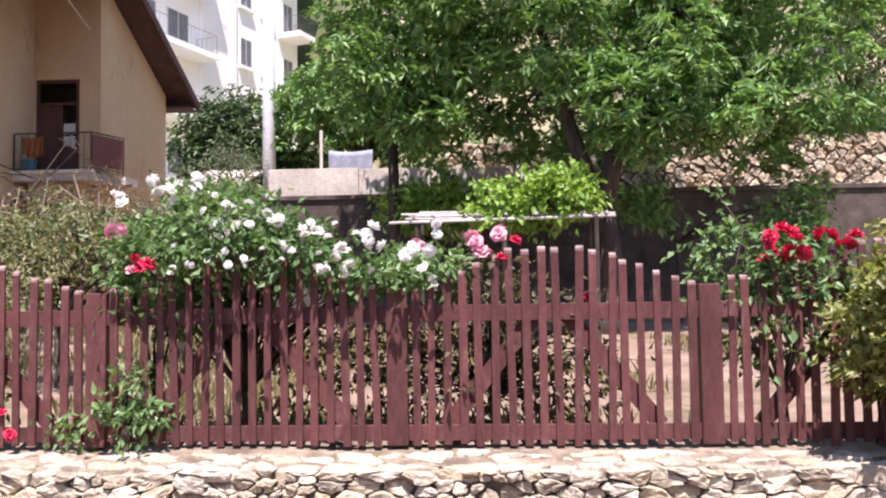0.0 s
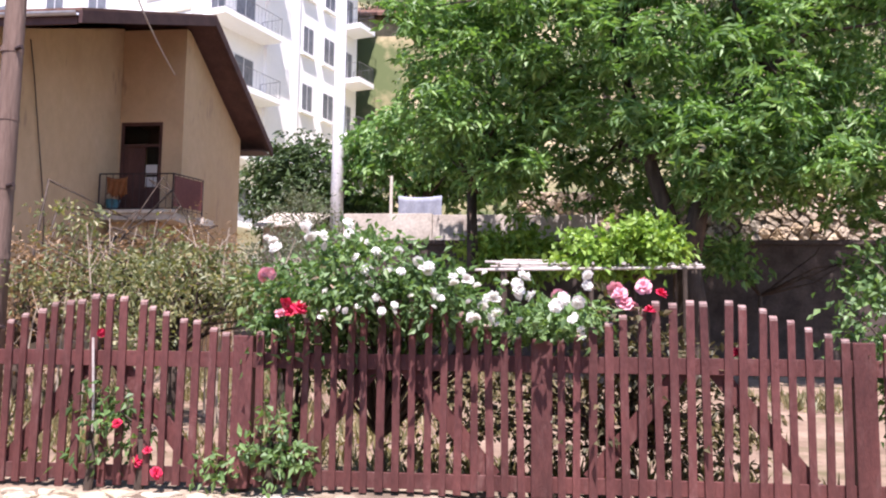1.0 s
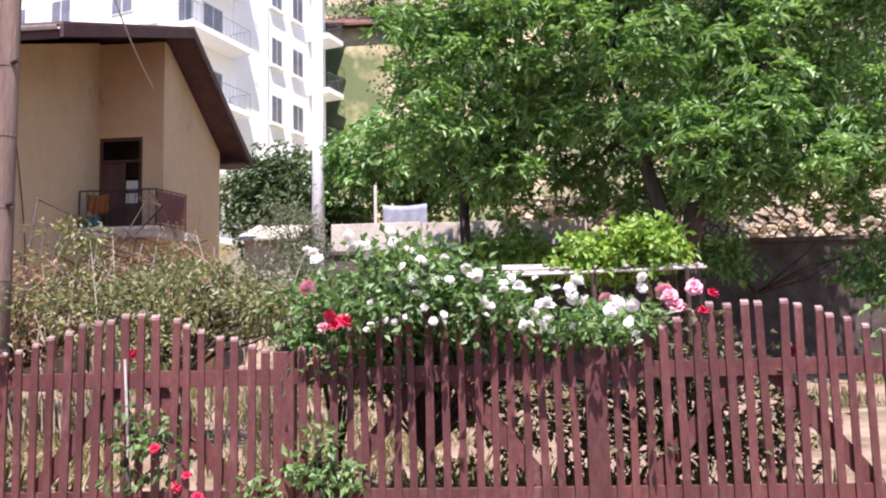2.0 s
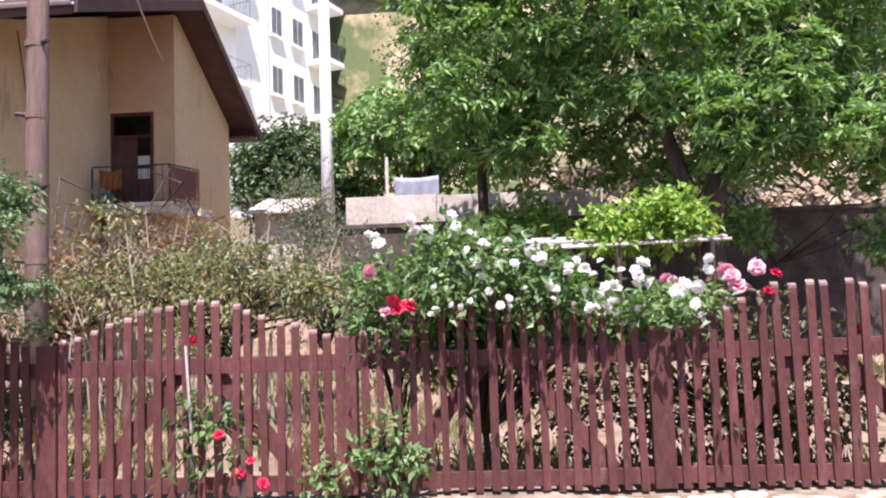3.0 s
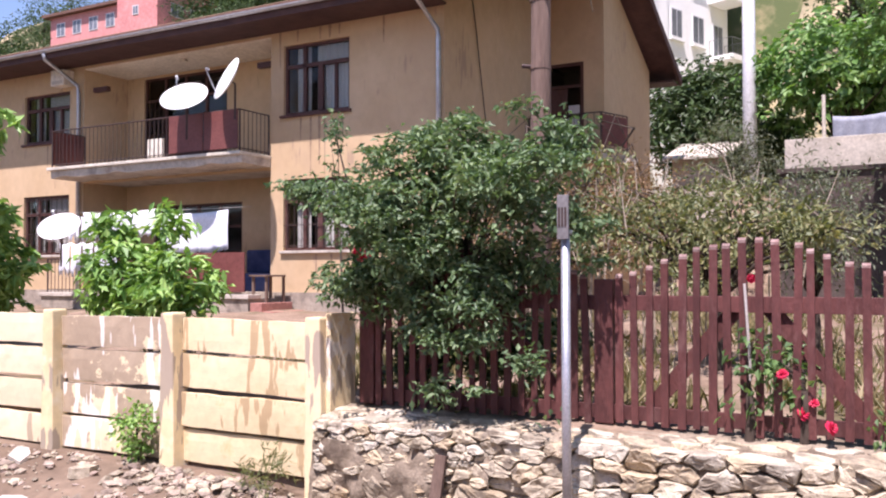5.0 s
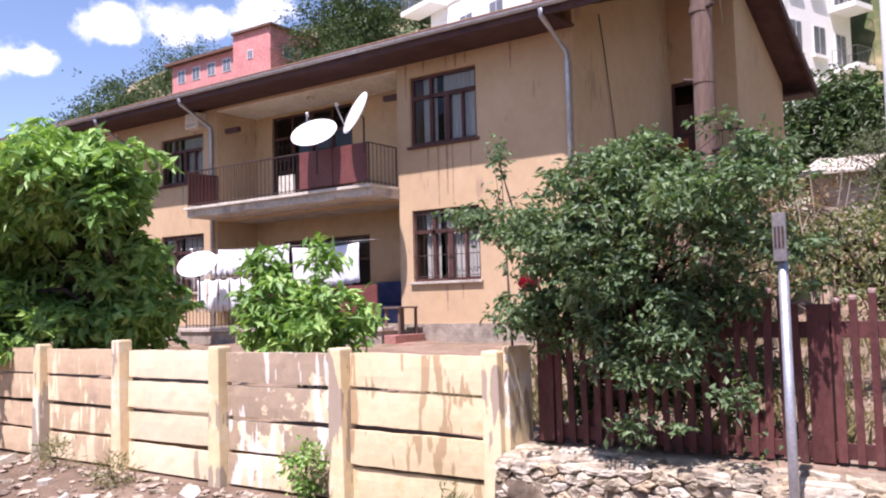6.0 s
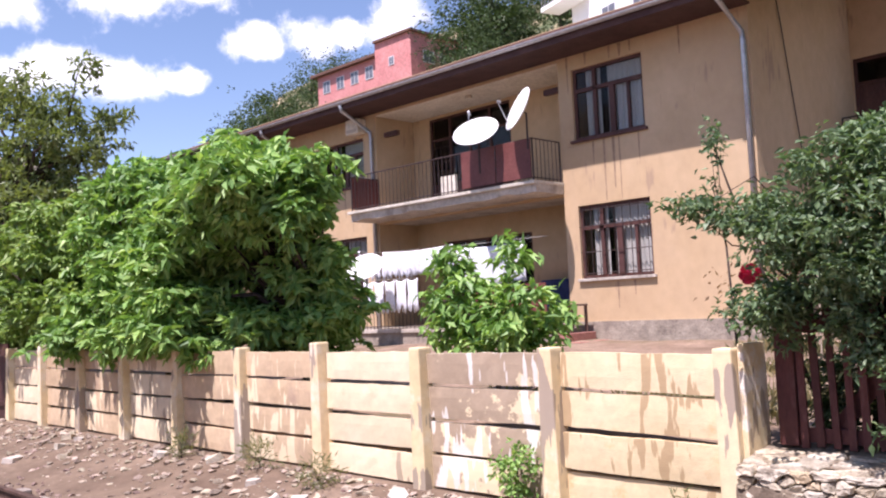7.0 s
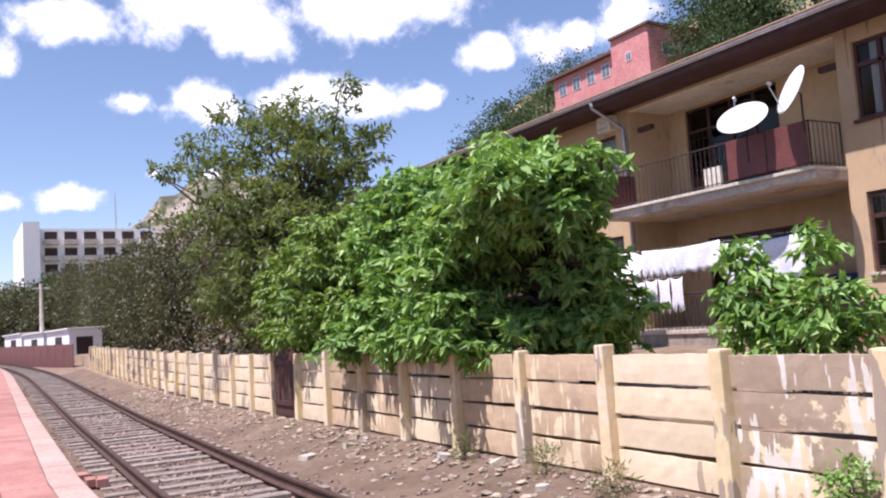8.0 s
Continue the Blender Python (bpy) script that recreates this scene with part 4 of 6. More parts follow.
for a, b in ((-19.62, -13.54), (-30.5, -24.0)):
    bm = bmesh.new()
    wall_grid(bm, [a - 0.3, b + 0.3], [1.0, 7.2], [D_UP, D_LO] if a > -25 else [], lambda q, u, v, c, d: box(q, u, v, Y1, Y1 + 0.2, c, d))
    part("loggia_wall", bm, PLASTER, house)
    for s in (a, b):
        part("loggia_side", boxes((s - 0.2 if s == a else s, s if s == a else s + 0.2, Y0 + 0.252, Y1 - 0.002, 1.18, 6.8)), PLASTER, house)
    part("loggia_ceiling", boxes((a + 0.01, b - 0.01, Y0 + 0.02, Y1 - 0.003, 6.78, 6.9)), SOFFIT, house)
bm = boxes((-9.42, -9.2, Y0 + 0.252, YR, 1.18, 7.6))
gable = [(Y0 + 0.26, 7.6), (YR, 7.6), (YR, 9.05), (Y0 + 0.26, 7.3)]
f0 = [bm.verts.new((-9.42, y, z)) for y, z in gable]
f1 = [bm.verts.new((-9.2, y, z)) for y, z in gable]
bm.faces.new(f0)
bm.faces.new(f1[::-1])
for k in range(4):
    bm.faces.new((f0[k], f0[(k + 1) % 4], f1[(k + 1) % 4], f1[k]))
part("side_wall", bm, PLASTER, house)
bm = bmesh.new()
wall_grid(bm, [-9.198, -7.6], [0.6, 9.0], [(-9.17, -8.11, 4.4, 6.70)], lambda q, a, b, c, d: box(q, a, b, YR - 0.002, YR + 0.22, c, d))
side = [(YR + 0.222, 0.6), (23.9, 0.6), (23.9, 7.2), (YR + 0.222, 9.0)]
f0 = [bm.verts.new((-7.82, y, z)) for y, z in side]
f1 = [bm.verts.new((-7.6, y, z)) for y, z in side]
bm.faces.new(f0)
bm.faces.new(f1[::-1])
for k in range(4):
    bm.faces.new((f0[k], f0[(k + 1) % 4], f1[(k + 1) % 4], f1[k]))
part("wing_wall", bm, PLASTER, house)
part("back_wall", boxes((-34, -7.83, 23.7, 23.9, 0.6, 7.2), (-34, -33.8, Y0 + 0.26, 23.69, 0.6, 7.4)), PLASTER, house)
# Floors take the same near-black, so the interior's shade is in their colour.
part("floor_slab", boxes((-33.7, -9.45, Y1 + 0.21, 23.6, 3.88, 4.14), (-33.7, -9.45, Y1 + 0.21, 23.6, 6.9, 7.0), (-33.7, -9.45, Y1 + 0.21, 23.6, 1.0, 1.15)), ROOM_SHADE, house)
part("plinth", boxes((-34.05, -9.15, Y0 - 0.06, Y0 + 0.3, 0.2, 1.18), (-9.4, -9.14, Y0 + 0.3, YR, 0.2, 1.18)), PLINTH, house)


def roof_slab(bm, x0, x1, ya, za, yb, zb, th):
    v = [bm.verts.new((x, y, z + t)) for t in (0, th) for x, y, z in ((x0, ya, za), (x1, ya, za), (x1, yb, zb), (x0, yb, zb))]
    for q in ((0, 3, 2, 1), (4, 5, 6, 7), (0, 1, 5, 4), (1, 2, 6, 5), (2, 3, 7, 6), (3, 0, 4, 7)):
        bm.faces.new([v[k] for k in q])


bm = bmesh.new()
roof_slab(bm, -34.8, -6.9, 13.86, 6.98, 19.9, 9.18, 0.10)
roof_slab(bm, -34.8, -6.9, 19.9, 9.18, 24.6, 6.98, 0.10)
roof = part("roof", bm, ROOFWOOD, house, "dark brown boarded eaves")
bm = bmesh.new()
roof_slab(bm, -34.8, -6.88, 13.84, 7.085, 19.9, 9.285, 0.05)
roof_slab(bm, -34.8, -6.88, 19.9, 9.285, 24.64, 7.085, 0.05)
part("tiles", bm, TILE, roof, "brown roof tiles")
bm = bmesh.new()
roof_slab(bm, -6.94, -6.86, 13.83, 6.86, 19.84, 9.04, 0.22)
roof_slab(bm, -6.94, -6.86, 19.85, 9.06, 24.62, 6.86, 0.22)
part("bargeboard", bm, ROOFWOOD, roof)
part("fascia", boxes((-34.8, -6.95, 13.82, 13.86, 6.84, 7.05)), ROOFWOOD, roof)
part("eaves_soffit", boxes((-34.7, -9.14, 13.87, Y0 - 0.002, 6.86, 6.9), (-34.7, -6.95, 23.92, 24.58, 6.86, 6.9)), ROOFWOOD, roof)
bm = bmesh.new()
rows = []
for x in (-34.8, -6.92):
    rows.append([bm.verts.new((x, 13.76 + 0.065 * math.cos(a), 7.03 + 0.065 * math.sin(a))) for a in [math.pi + math.pi * k / 8 for k in range(9)]] +
                [bm.verts.new((x, 13.76 + 0.055 * math.cos(a), 7.03 + 0.055 * math.sin(a))) for a in [math.tau - math.pi * k / 8 for k in range(9)]])
for k in range(18):
    bm.faces.new((rows[0][k], rows[0][(k + 1) % 18], rows[1][(k + 1) % 18], rows[1][k]))
part("gutter", bm, STEEL, roof, "grey metal gutter")
for x in (-9.28, -19.72, -23.4):
    part("downpipe", tube(bmesh.new(), [(x, 13.76, 6.96), (x, 13.8, 6.82), (x, 14.74, 6.36), (x, 14.78, 6.2), (x, 14.78, 0.9)], 0.052, 10), STEEL, house, "grey metal downpipe", smooth=True)


def window(name, x0, x1, z0, z1, y, grille=False, curtain=True):
    """A two-leaf window with a fanlight, its sill, curtains and a near-black sheet for the unlit interior."""
    win = new(name)
    win.location = ((x0 + x1) / 2, y, z0)
    attach(win, house)
    f = 0.065
    yy = y + 0.07
    zt = z1 - (z1 - z0) * 0.30
    xm = x0 + (x1 - x0) * 0.55
    bm = boxes((x0, x0 + f, yy, yy + 0.07, z0, z1), (x1 - f, x1, yy, yy + 0.07, z0, z1), (x0 + f, x1 - f, yy, yy + 0.07, z0, z0 + f), (x0 + f, x1 - f, yy, yy + 0.07, z1 - f, z1),
               (x0 + f, x1 - f, yy - 0.01, yy + 0.06, zt - 0.05, zt + 0.03), (xm - 0.06, xm + 0.06, yy - 0.02, yy + 0.05, z0 + f, zt - 0.05),
               (x0 + (x1 - x0) * 0.30 - 0.03, x0 + (x1 - x0) * 0.30 + 0.05, yy - 0.01, yy + 0.06, z0 + f, z1 - f), (xm + 0.36, xm + 0.42, yy - 0.01, yy + 0.06, z0 + f, zt - 0.05))
    w2 = lambda nm, b, mt: attach_part(nm, b, mt, win)
    w2("window_frame", bm, BROWN)
    xl = x0 + (x1 - x0) * 0.30
    for a, b, c, d in ((x0 + f, xl - 0.03, z0 + f, zt - 0.05), (xl + 0.05, xm - 0.06, z0 + f, zt - 0.05), (xm + 0.06, xm + 0.36, z0 + f, zt - 0.05), (xm + 0.42, x1 - f, z0 + f, zt - 0.05),
                       (x0 + f, xl - 0.03, zt + 0.03, z1 - f), (xl + 0.05, x1 - f, zt + 0.03, z1 - f)):
        w2("pane", boxes((a, b, yy + 0.03, yy + 0.036, c, d)), GLASS).visible_shadow = False
    w2("window_sill", boxes((x0 - 0.06, x1 + 0.06, y - 0.07, y + 0.1, z0 - 0.06, z0 - 0.002), bevel=0.008), GREYCON if grille else BROWN)
    w2("room", boxes((x0 - 0.3, x1 + 0.3, y + 1.15, y + 1.2, z0 - 0.4, z1 + 0.3)), ROOM_SHADE)
    if curtain:
        bm = bmesh.new()
        n = 60
        lo = [bm.verts.new((x0 + (x1 - x0) * k / n, yy + 0.10 + 0.025 * math.sin(k * 1.7), z0)) for k in range(n + 1)]
        up = [bm.verts.new((x0 + (x1 - x0) * k / n, yy + 0.10 + 0.02 * math.sin(k * 1.7), z1)) for k in range(n + 1)]
        for k in range(n):
            if not 0.36 < k / n < 0.46 and not k / n < 0.14:
                bm.faces.new((lo[k], lo[k + 1], up[k + 1], up[k]))
        w2("curtain", bm, CURTAIN)
    if grille:
        bm = bmesh.new()
        for k in range(9):
            xx = x0 + (x1 - x0) * (k + 0.5) / 9
            tube(bm, [(xx, y + 0.02, z0), (xx, y + 0.02, z1)], 0.008, 5)
        for zz in (z0 + 0.1, z0 + 0.55, z1 - 0.45, z1 - 0.1):
            tube(bm, [(x0, y + 0.02, zz), (x1, y + 0.02, zz)], 0.009, 5)
        w2("grille", bm, IRON)
    return win


def attach_part(name, bm, mat, parent):
    """A part below an Empty that is itself a part of the house."""
    ob = part(name, bm, mat)
    ob.parent = parent
    ob.matrix_parent_inverse = Matrix.Translation(-parent.location)
    return ob


for nm, w, g in (("window", W_UP, False), ("window", W_LO, True), ("window", W_UP2, False), ("window", W_LO2, True)):
    window(nm, w[0], w[1], w[2], w[3], Y0, g)


def big_door(x0, x1, z0, z1, y):
    d = new("balcony_door")
    d.location = ((x0 + x1) / 2, y, z0)
    attach(d, house)
    n = 4
    f = 0.06
    rows = [(x0, x1, y + 0.05, y + 0.11, z1 - f, z1), (x0, x1, y + 0.05, y + 0.11, z1 - 0.62, z1 - 0.56)]
    rows += [(x0 + (x1 - x0 - f) * k / n, x0 + (x1 - x0 - f) * k / n + f, y + 0.045, y + 0.115, z0, z1) for k in range(n + 1)]
    attach_part("door_frame", boxes(*rows), BROWN, d)
    attach_part("door_panel", boxes((x0 + f, x1 - f, y + 0.06, y + 0.1, z0, z0 + 0.75)), BROWN, d)
    for k in range(n):
        a = x0 + (x1 - x0 - f) * k / n + f
        b = x0 + (x1 - x0 - f) * (k + 1) / n
        for c, e in ((z0 + 0.75, z1 - 0.62), (z1 - 0.56, z1 - f)):
            attach_part("pane", boxes((a, b, y + 0.08, y + 0.086, c, e)), GLASS, d).visible_shadow = False
    # Near-black sheet behind the panes in place of interior shade.
    attach_part("room", boxes((x0 - 0.3, x1 + 0.3, y + 1.3, y + 1.35, z0 - 0.1, z1 + 0.2)), ROOM_SHADE, d)
    bm = bmesh.new()
    for k in range(6):
        tube(bm, [(x0 + 0.15 * k + 0.1, y + 0.01, z0), (x0 + 0.15 * k + 0.1, y + 0.01, z1 - 0.6)], 0.011, 5)
    for k in range(5):
        tube(bm, [(x0 + 0.1, y + 0.01, z0 + 0.2 + 0.38 * k), (x0 + 0.85, y + 0.01, z0 + 0.2 + 0.38 * k)], 0.011, 5)
    attach_part("grille", bm, IRON, d)


# Dark drips run down from the sills.
for x, z0, z1, w in ((-12.45, 3.66, 4.95, 0.05), (-12.22, 3.9, 4.95, 0.07), (-12.08, 3.66, 4.95, 0.035), (-12.72, 4.45, 4.95, 0.04), (-11.62, 4.3, 4.95, 0.03), (-12.3, 1.45, 2.0, 0.04), (-11.9, 1.7, 2.0, 0.05), (-12.2, 6.58, 6.85, 0.06), (-11.95, 6.58, 6.85, 0.09), (-11.7, 6.62, 6.85, 0.05), (-12.8, 6.6, 6.85, 0.07), (-13.28, 6.1, 6.85, 0.06), (-10.6, 6.3, 6.85, 0.05), (-21.0, 4.2, 4.95, 0.05), (-20.7, 3.8, 4.95, 0.04)):
    bm = bmesh.new()
    n = 9
    rows = [[bm.verts.new((x + s * w * 0.5 * (0.35 + 0.65 * (k / n)) + 0.012 * noise.noise(Vector((x * 9, k * 0.7, s))), Y0 - 0.003, z0 + (z1 - z0) * k / n)) for s in (-1, 1)] for k in range(n + 1)]
    for a, b in zip(rows, rows[1:]):
        bm.faces.new((a[0], a[1], b[1], b[0]))
    part("drip_stain", bm, DRIP, house)


big_door(*D_UP, Y1)
big_door(*D_LO, Y1)
# Balcony door of the wing.
d = new("balcony_door")
d.location = (-8.6, YR, 4.4)
attach(d, house)
attach_part("door_frame", boxes((-9.17, -9.10, YR + 0.03, YR + 0.1, 4.4, 6.70), (-8.2, -8.11, YR + 0.03, YR + 0.1, 4.4, 6.70), (-9.10, -8.2, YR + 0.03, YR + 0.1, 6.62, 6.70),
                             (-9.10, -8.2, YR + 0.03, YR + 0.1, 6.1, 6.16)), BROWN, d)
attach_part("door_leaf", boxes((-9.10, -8.2, YR + 0.06, YR + 0.1, 4.4, 5.1), (-9.10, -8.55, YR + 0.07, YR + 0.1, 5.1, 6.1), bevel=0.006), BROWN, d)
for a, b, c, e in ((-8.55, -8.2, 5.1, 6.1), (-9.10, -8.2, 6.16, 6.62)):
    attach_part("pane", boxes((a, b, YR + 0.075, YR + 0.08, c, e)), GLASS, d).visible_shadow = False
for c, e in ((5.12, 5.36), (5.42, 5.66)):
    attach_part("paper_sheet", boxes((-8.52, -8.24, YR + 0.062, YR + 0.066, c, e)), CURTAIN, d)
# Interior shade behind the wing door, as a near-black sheet.
attach_part("room", boxes((-9.1, -7.9, YR + 1.3, YR + 1.35, 4.2, 6.8)), ROOM_SHADE, d)


def railing(parent, pts, z0, z1, step=0.13, label=""):
    """Thin iron railing along points of the plan."""
    bm = bmesh.new()
    for (xa, ya), (xb, yb) in zip(pts, pts[1:]):
        tube(bm, [(xa, ya, z1), (xb, yb, z1)], 0.017, 6)
    r = part("railing", bm, IRON, parent, label)
    for (xa, ya), (xb, yb) in zip(pts, pts[1:]):
        part("bottom_rail", tube(bmesh.new(), [(xa, ya, z0 + 0.07), (xb, yb, z0 + 0.07)], 0.011, 5), IRON, r)
        n = max(2, int(math.hypot(xb - xa, yb - ya) / step))
        for k in range(n + 1):
            x, y = xa + (xb - xa) * k / n, ya + (yb - ya) * k / n
            w = 1.0 if 0 < k < n else 2.3
            piece("baluster", BALUSTER, r, Matrix.LocRotScale((x, y, z0), None, (w, w, z1 - z0)))
    return r


BALUSTER = bpy.data.meshes.new("baluster")
bm = tube(bmesh.new(), [(0, 0, 0), (0, 0, 1)], 0.0085, 5)
bm.to_mesh(BALUSTER)
bm.free()
BALUSTER.materials.append(IRON)


def railing_mesh(pts, z0, z1, step):
    bm = bmesh.new()
    for (xa, ya), (xb, yb) in zip(pts, pts[1:]):
        n = max(2, int(math.hypot(xb - xa, yb - ya) / step))
        for z in (z0 + 0.07, z1):
            tube(bm, [(xa, ya, z), (xb, yb, z)], 0.016 if z == z1 else 0.011, 5)
        for k in range(n + 1):
            x, y = xa + (xb - xa) * k / n, ya + (yb - ya) * k / n
            tube(bm, [(x, y, z0), (x, y, z1)], 0.019 if k in (0, n) else 0.0075, 4)
    return bm


# Upper balcony.
bm = bmesh.new()
box(bm, -19.62, -13.54, 13.92, Y1, 3.90, 4.10)
bmesh.ops.subdivide_edges(bm, edges=[e for e in bm.edges if abs(e.verts[0].co.x - e.verts[1].co.x) > 1], cuts=40)
for v in bm.verts:
    if v.co.y < 14 and v.co.z < 4.0:
        v.co.z += 0.06 * noise.noise(Vector((v.co.x * 1.7, 0, 0))) + 0.03
        v.co.y += 0.05 * abs(noise.noise(Vector((v.co.x * 2.3, 4, 0))))
balcony = part("balcony_slab", bm, GREYCON, house, "crumbling concrete balcony slab")
part("balcony_edge", boxes((-19.68, -13.52, 13.84, 14.02, 4.102, 4.17), (-13.70, -13.52, 14.02, Y0, 4.102, 4.17), (-19.68, -19.5, 14.02, Y0, 4.102, 4.17), bevel=0.01), PALE, balcony)
railing(house, [(-19.58, Y0), (-19.58, 13.93), (-13.6, 13.93), (-13.6, Y0)], 4.17, 5.06)
for x0, x1 in ((-15.62, -14.62), (-14.58, -13.62)):
    part("balcony_panel", boxes((x0, x1, 13.885, 13.905, 4.24, 5.06), bevel=0.004), MAROON, house, "dark red sheet on the railing")
part("balcony_panel", boxes((-19.62, -19.60, 13.95, Y0 - 0.02, 4.24, 5.06)), MAROON, house, "dark red sheet on the railing")
part("white_board", boxes((-16.35, -15.85, 13.95, 13.975, 4.2, 4.62)), SOFFIT, house)
for x in (-13.56, -19.45):
    part("bracket_beam", boxes((x if x < -15 else x - 0.5, x + 0.5 if x < -15 else x, 15.0, 15.12, 6.2, 6.32)), BROWN, house)
part("ceiling_lamp", tube(bmesh.new(), [(-16.6, 15.3, 6.78), (-16.6, 15.3, 6.70)], [0.06, 0.11], 12), SOFFIT, house)
# Lower terrace.
part("terrace", boxes((-19.7, -13.2, 13.75, Y1 - 0.01, 0.3, 1.06)), PLINTH, house, "rough stone terrace base")
part("terrace_edge", boxes((-19.75, -13.15, 13.7, 14.1, 1.062, 1.15), bevel=0.01), GREYCON, house)
for k in range(3):
    part("step", boxes((-13.14 + 0.30 * k, -13.14 + 0.30 * (k + 1), 13.75, 14.75, 0.3, 0.98 - 0.17 * k), bevel=0.01), PAVER, house, "red tiled step")
railing(house, [(-19.6, 13.85), (-15.5, 13.85)], 1.15, 1.95)
part("terrace_panel", boxes((-15.35, -13.35, 13.80, 13.83, 1.2, 2.03), bevel=0.004), MAROON, house, "dark red sheet screen")
# Balcony of the wing.
wb = part("wing_balcony", boxes((-9.19, -7.35, 18.95, YR - 0.005, 4.18, 4.36)), GREYCON, house)
part("wing_balcony", boxes((-7.595, -7.0, YR + 0.0, 20.6, 4.18, 4.36)), GREYCON, house)
part("balcony_edge", boxes((-9.25, -7.30, 18.88, 19.02, 4.33, 4.41), bevel=0.01), PALE, wb)
railing(house, [(-9.15, 18.98), (-7.38, 18.98), (-7.05, YR)], 4.38, 5.25, 0.16)
bm = bmesh.new()
q = [bm.verts.new(p) for p in ((-7.36, 18.99, 4.5), (-7.06, 19.86, 4.5), (-7.06, 19.86, 5.2), (-7.36, 18.99, 5.2), (-7.34, 18.98, 4.5), (-7.04, 19.85, 4.5), (-7.04, 19.85, 5.2), (-7.34, 18.98, 5.2))]
for k in ((0, 1, 2, 3), (4, 7, 6, 5), (0, 4, 5, 1), (3, 2, 6, 7), (0, 3, 7, 4), (1, 5, 6, 2)):
    bm.faces.new([q[i] for i in k])
part("balcony_panel", bm, MAROON, house, "dark red sheet on the railing")
part("under_wall", boxes((-9.0, -7.8, 19.3, YR - 0.01, 0.6, 4.17)), PLASTER, house)


# ---- things on the house ----
def dish(at, aim, size, label):
    d = thing("satellite_dish", at, label, "satellite dish", "satellite dishes on the house")
    m = look(at, aim)
    bm = bmesh.new()
    n, rings = 28, 5
    for side, off in ((0, 0.0), (1, -0.012)):
        prev = None
        c = bm.verts.new(m @ Vector((0, 0, 0.0 + off)))
        for r in range(1, rings + 1):
            q = r / rings
            ring = [bm.verts.new(m @ Vector((math.cos(k * math.tau / n) * q * size / 2, math.sin(k * math.tau / n) * q * size / 2 * 1.06, -q * q * size * 0.11 - off * -1))) for k in range(n)]
            for k in range(n):
                bm.faces.new((c, ring[k], ring[(k + 1) % n])) if r == 1 else bm.faces.new((prev[k], ring[k], ring[(k + 1) % n], prev[(k + 1) % n]))
            prev = ring
        if side == 0:
            rim = prev
        else:
            for k in range(n):
                bm.faces.new((rim[k], rim[(k + 1) % n], prev[(k + 1) % n], prev[k]))
    part("reflector", bm, WHITE, d, smooth=True)
    f = m @ Vector((0, -0.05 * size, -0.62 * size))
    part("arm", tube(bmesh.new(), [m @ Vector((0, -0.50 * size, -0.09 * size)), f], 0.011, 5), STEEL, d)
    part("feed_horn", tube(bmesh.new(), [f, f + (Vector(at) - f) * 0.14], 0.03, 8), STEEL, d)
    b = m @ Vector((0, 0, 0.1))
    part("mount", tube(bmesh.new(), [m @ Vector((0, 0, 0.0)), b, b - Vector((0, 0, 0.75))], 0.022, 6), IRON, d)
    return d


dish((-14.85, 13.62, 5.30), (-13.75, 10.9, 8.5), 1.02, "white satellite dish clamped to the balcony railing")
dish((-13.55, 13.60, 5.58), (-15.6, 9.7, 7.6), 0.92, "white satellite dish turned sideways on the balcony railing")
dish((-18.05, 13.0, 2.58), (-16.55, 10.4, 6.1), 0.92, "white satellite dish on a pole by the terrace")


def cloth(name, label, x0, x1, y, z0, z1, mat, seed, cut=False):
    rng = np.random.default_rng(seed)
    bm = bmesh.new()
    n, m = 40, 6
    g = []
    for i in range(n + 1):
        u = i / n
        low = z0 + (0.09 * rng.random() + (0.10 * math.sin(u * 31) if cut else 0))
        sag = -0.05 * math.sin(math.pi * u)
        g.append([bm.verts.new((x0 + (x1 - x0) * u, y + 0.04 * math.sin(u * 23 + j * 0.4) * j / m, z1 + sag + (low - z1) * j / m)) for j in range(m + 1)])
    for a, b in zip(g, g[1:]):
        for j in range(m):
            bm.faces.new((a[j], b[j], b[j + 1], a[j + 1]))
    ob = part(name, bm, mat, smooth=True)
    sol = ob.modifiers.new("thick", "SOLIDIFY")
    sol.thickness = 0.006
    return tagged(ob, label, "laundry", "washing on the lines")


cloth("bed_sheet", "white bed sheet hanging on a washing line", -18.9, -16.4, 14.3, 2.45, 3.08, CLOTH, 1)
cloth("bed_sheet", "white bed sheet hanging on a washing line", -16.3, -14.25, 14.3, 2.05, 2.98, CLOTH, 2)
for k in range(5):
    cloth("shirt", "white washing pegged on a line", -19.0 + 0.4 * k, -18.64 + 0.4 * k, 13.72, 1.62, 2.33, CLOTH, 10 + k, True)
for k in range(4):
    cloth("towel", "white towel pegged on a line", -18.9 + 0.42 * k, -18.55 + 0.42 * k, 13.9, 2.45, 2.95, CLOTH, 20 + k, True)
line = thing("washing_line", (-16, 14.3, 3.0), "washing line across the terrace", "washing line")
part("cord", tube(bmesh.new(), [(-19.5, 14.3, 3.1), (-16.5, 14.3, 3.03), (-13.6, 14.3, 3.02)], 0.005, 5), GREYWOOD, line)
part("cord", tube(bmesh.new(), [(-19.5, 13.72, 2.38), (-17.0, 13.72, 2.33)], 0.005, 5), GREYWOOD, line)
sofa = thing("sofa", (-13.9, 15.6, 1.15), "dark blue sofa on the terrace", "sofa")
part("seat", boxes((-15.2, -13.6, 15.2, 16.1, 1.15, 1.6), bevel=0.05), BLUECLOTH, sofa)
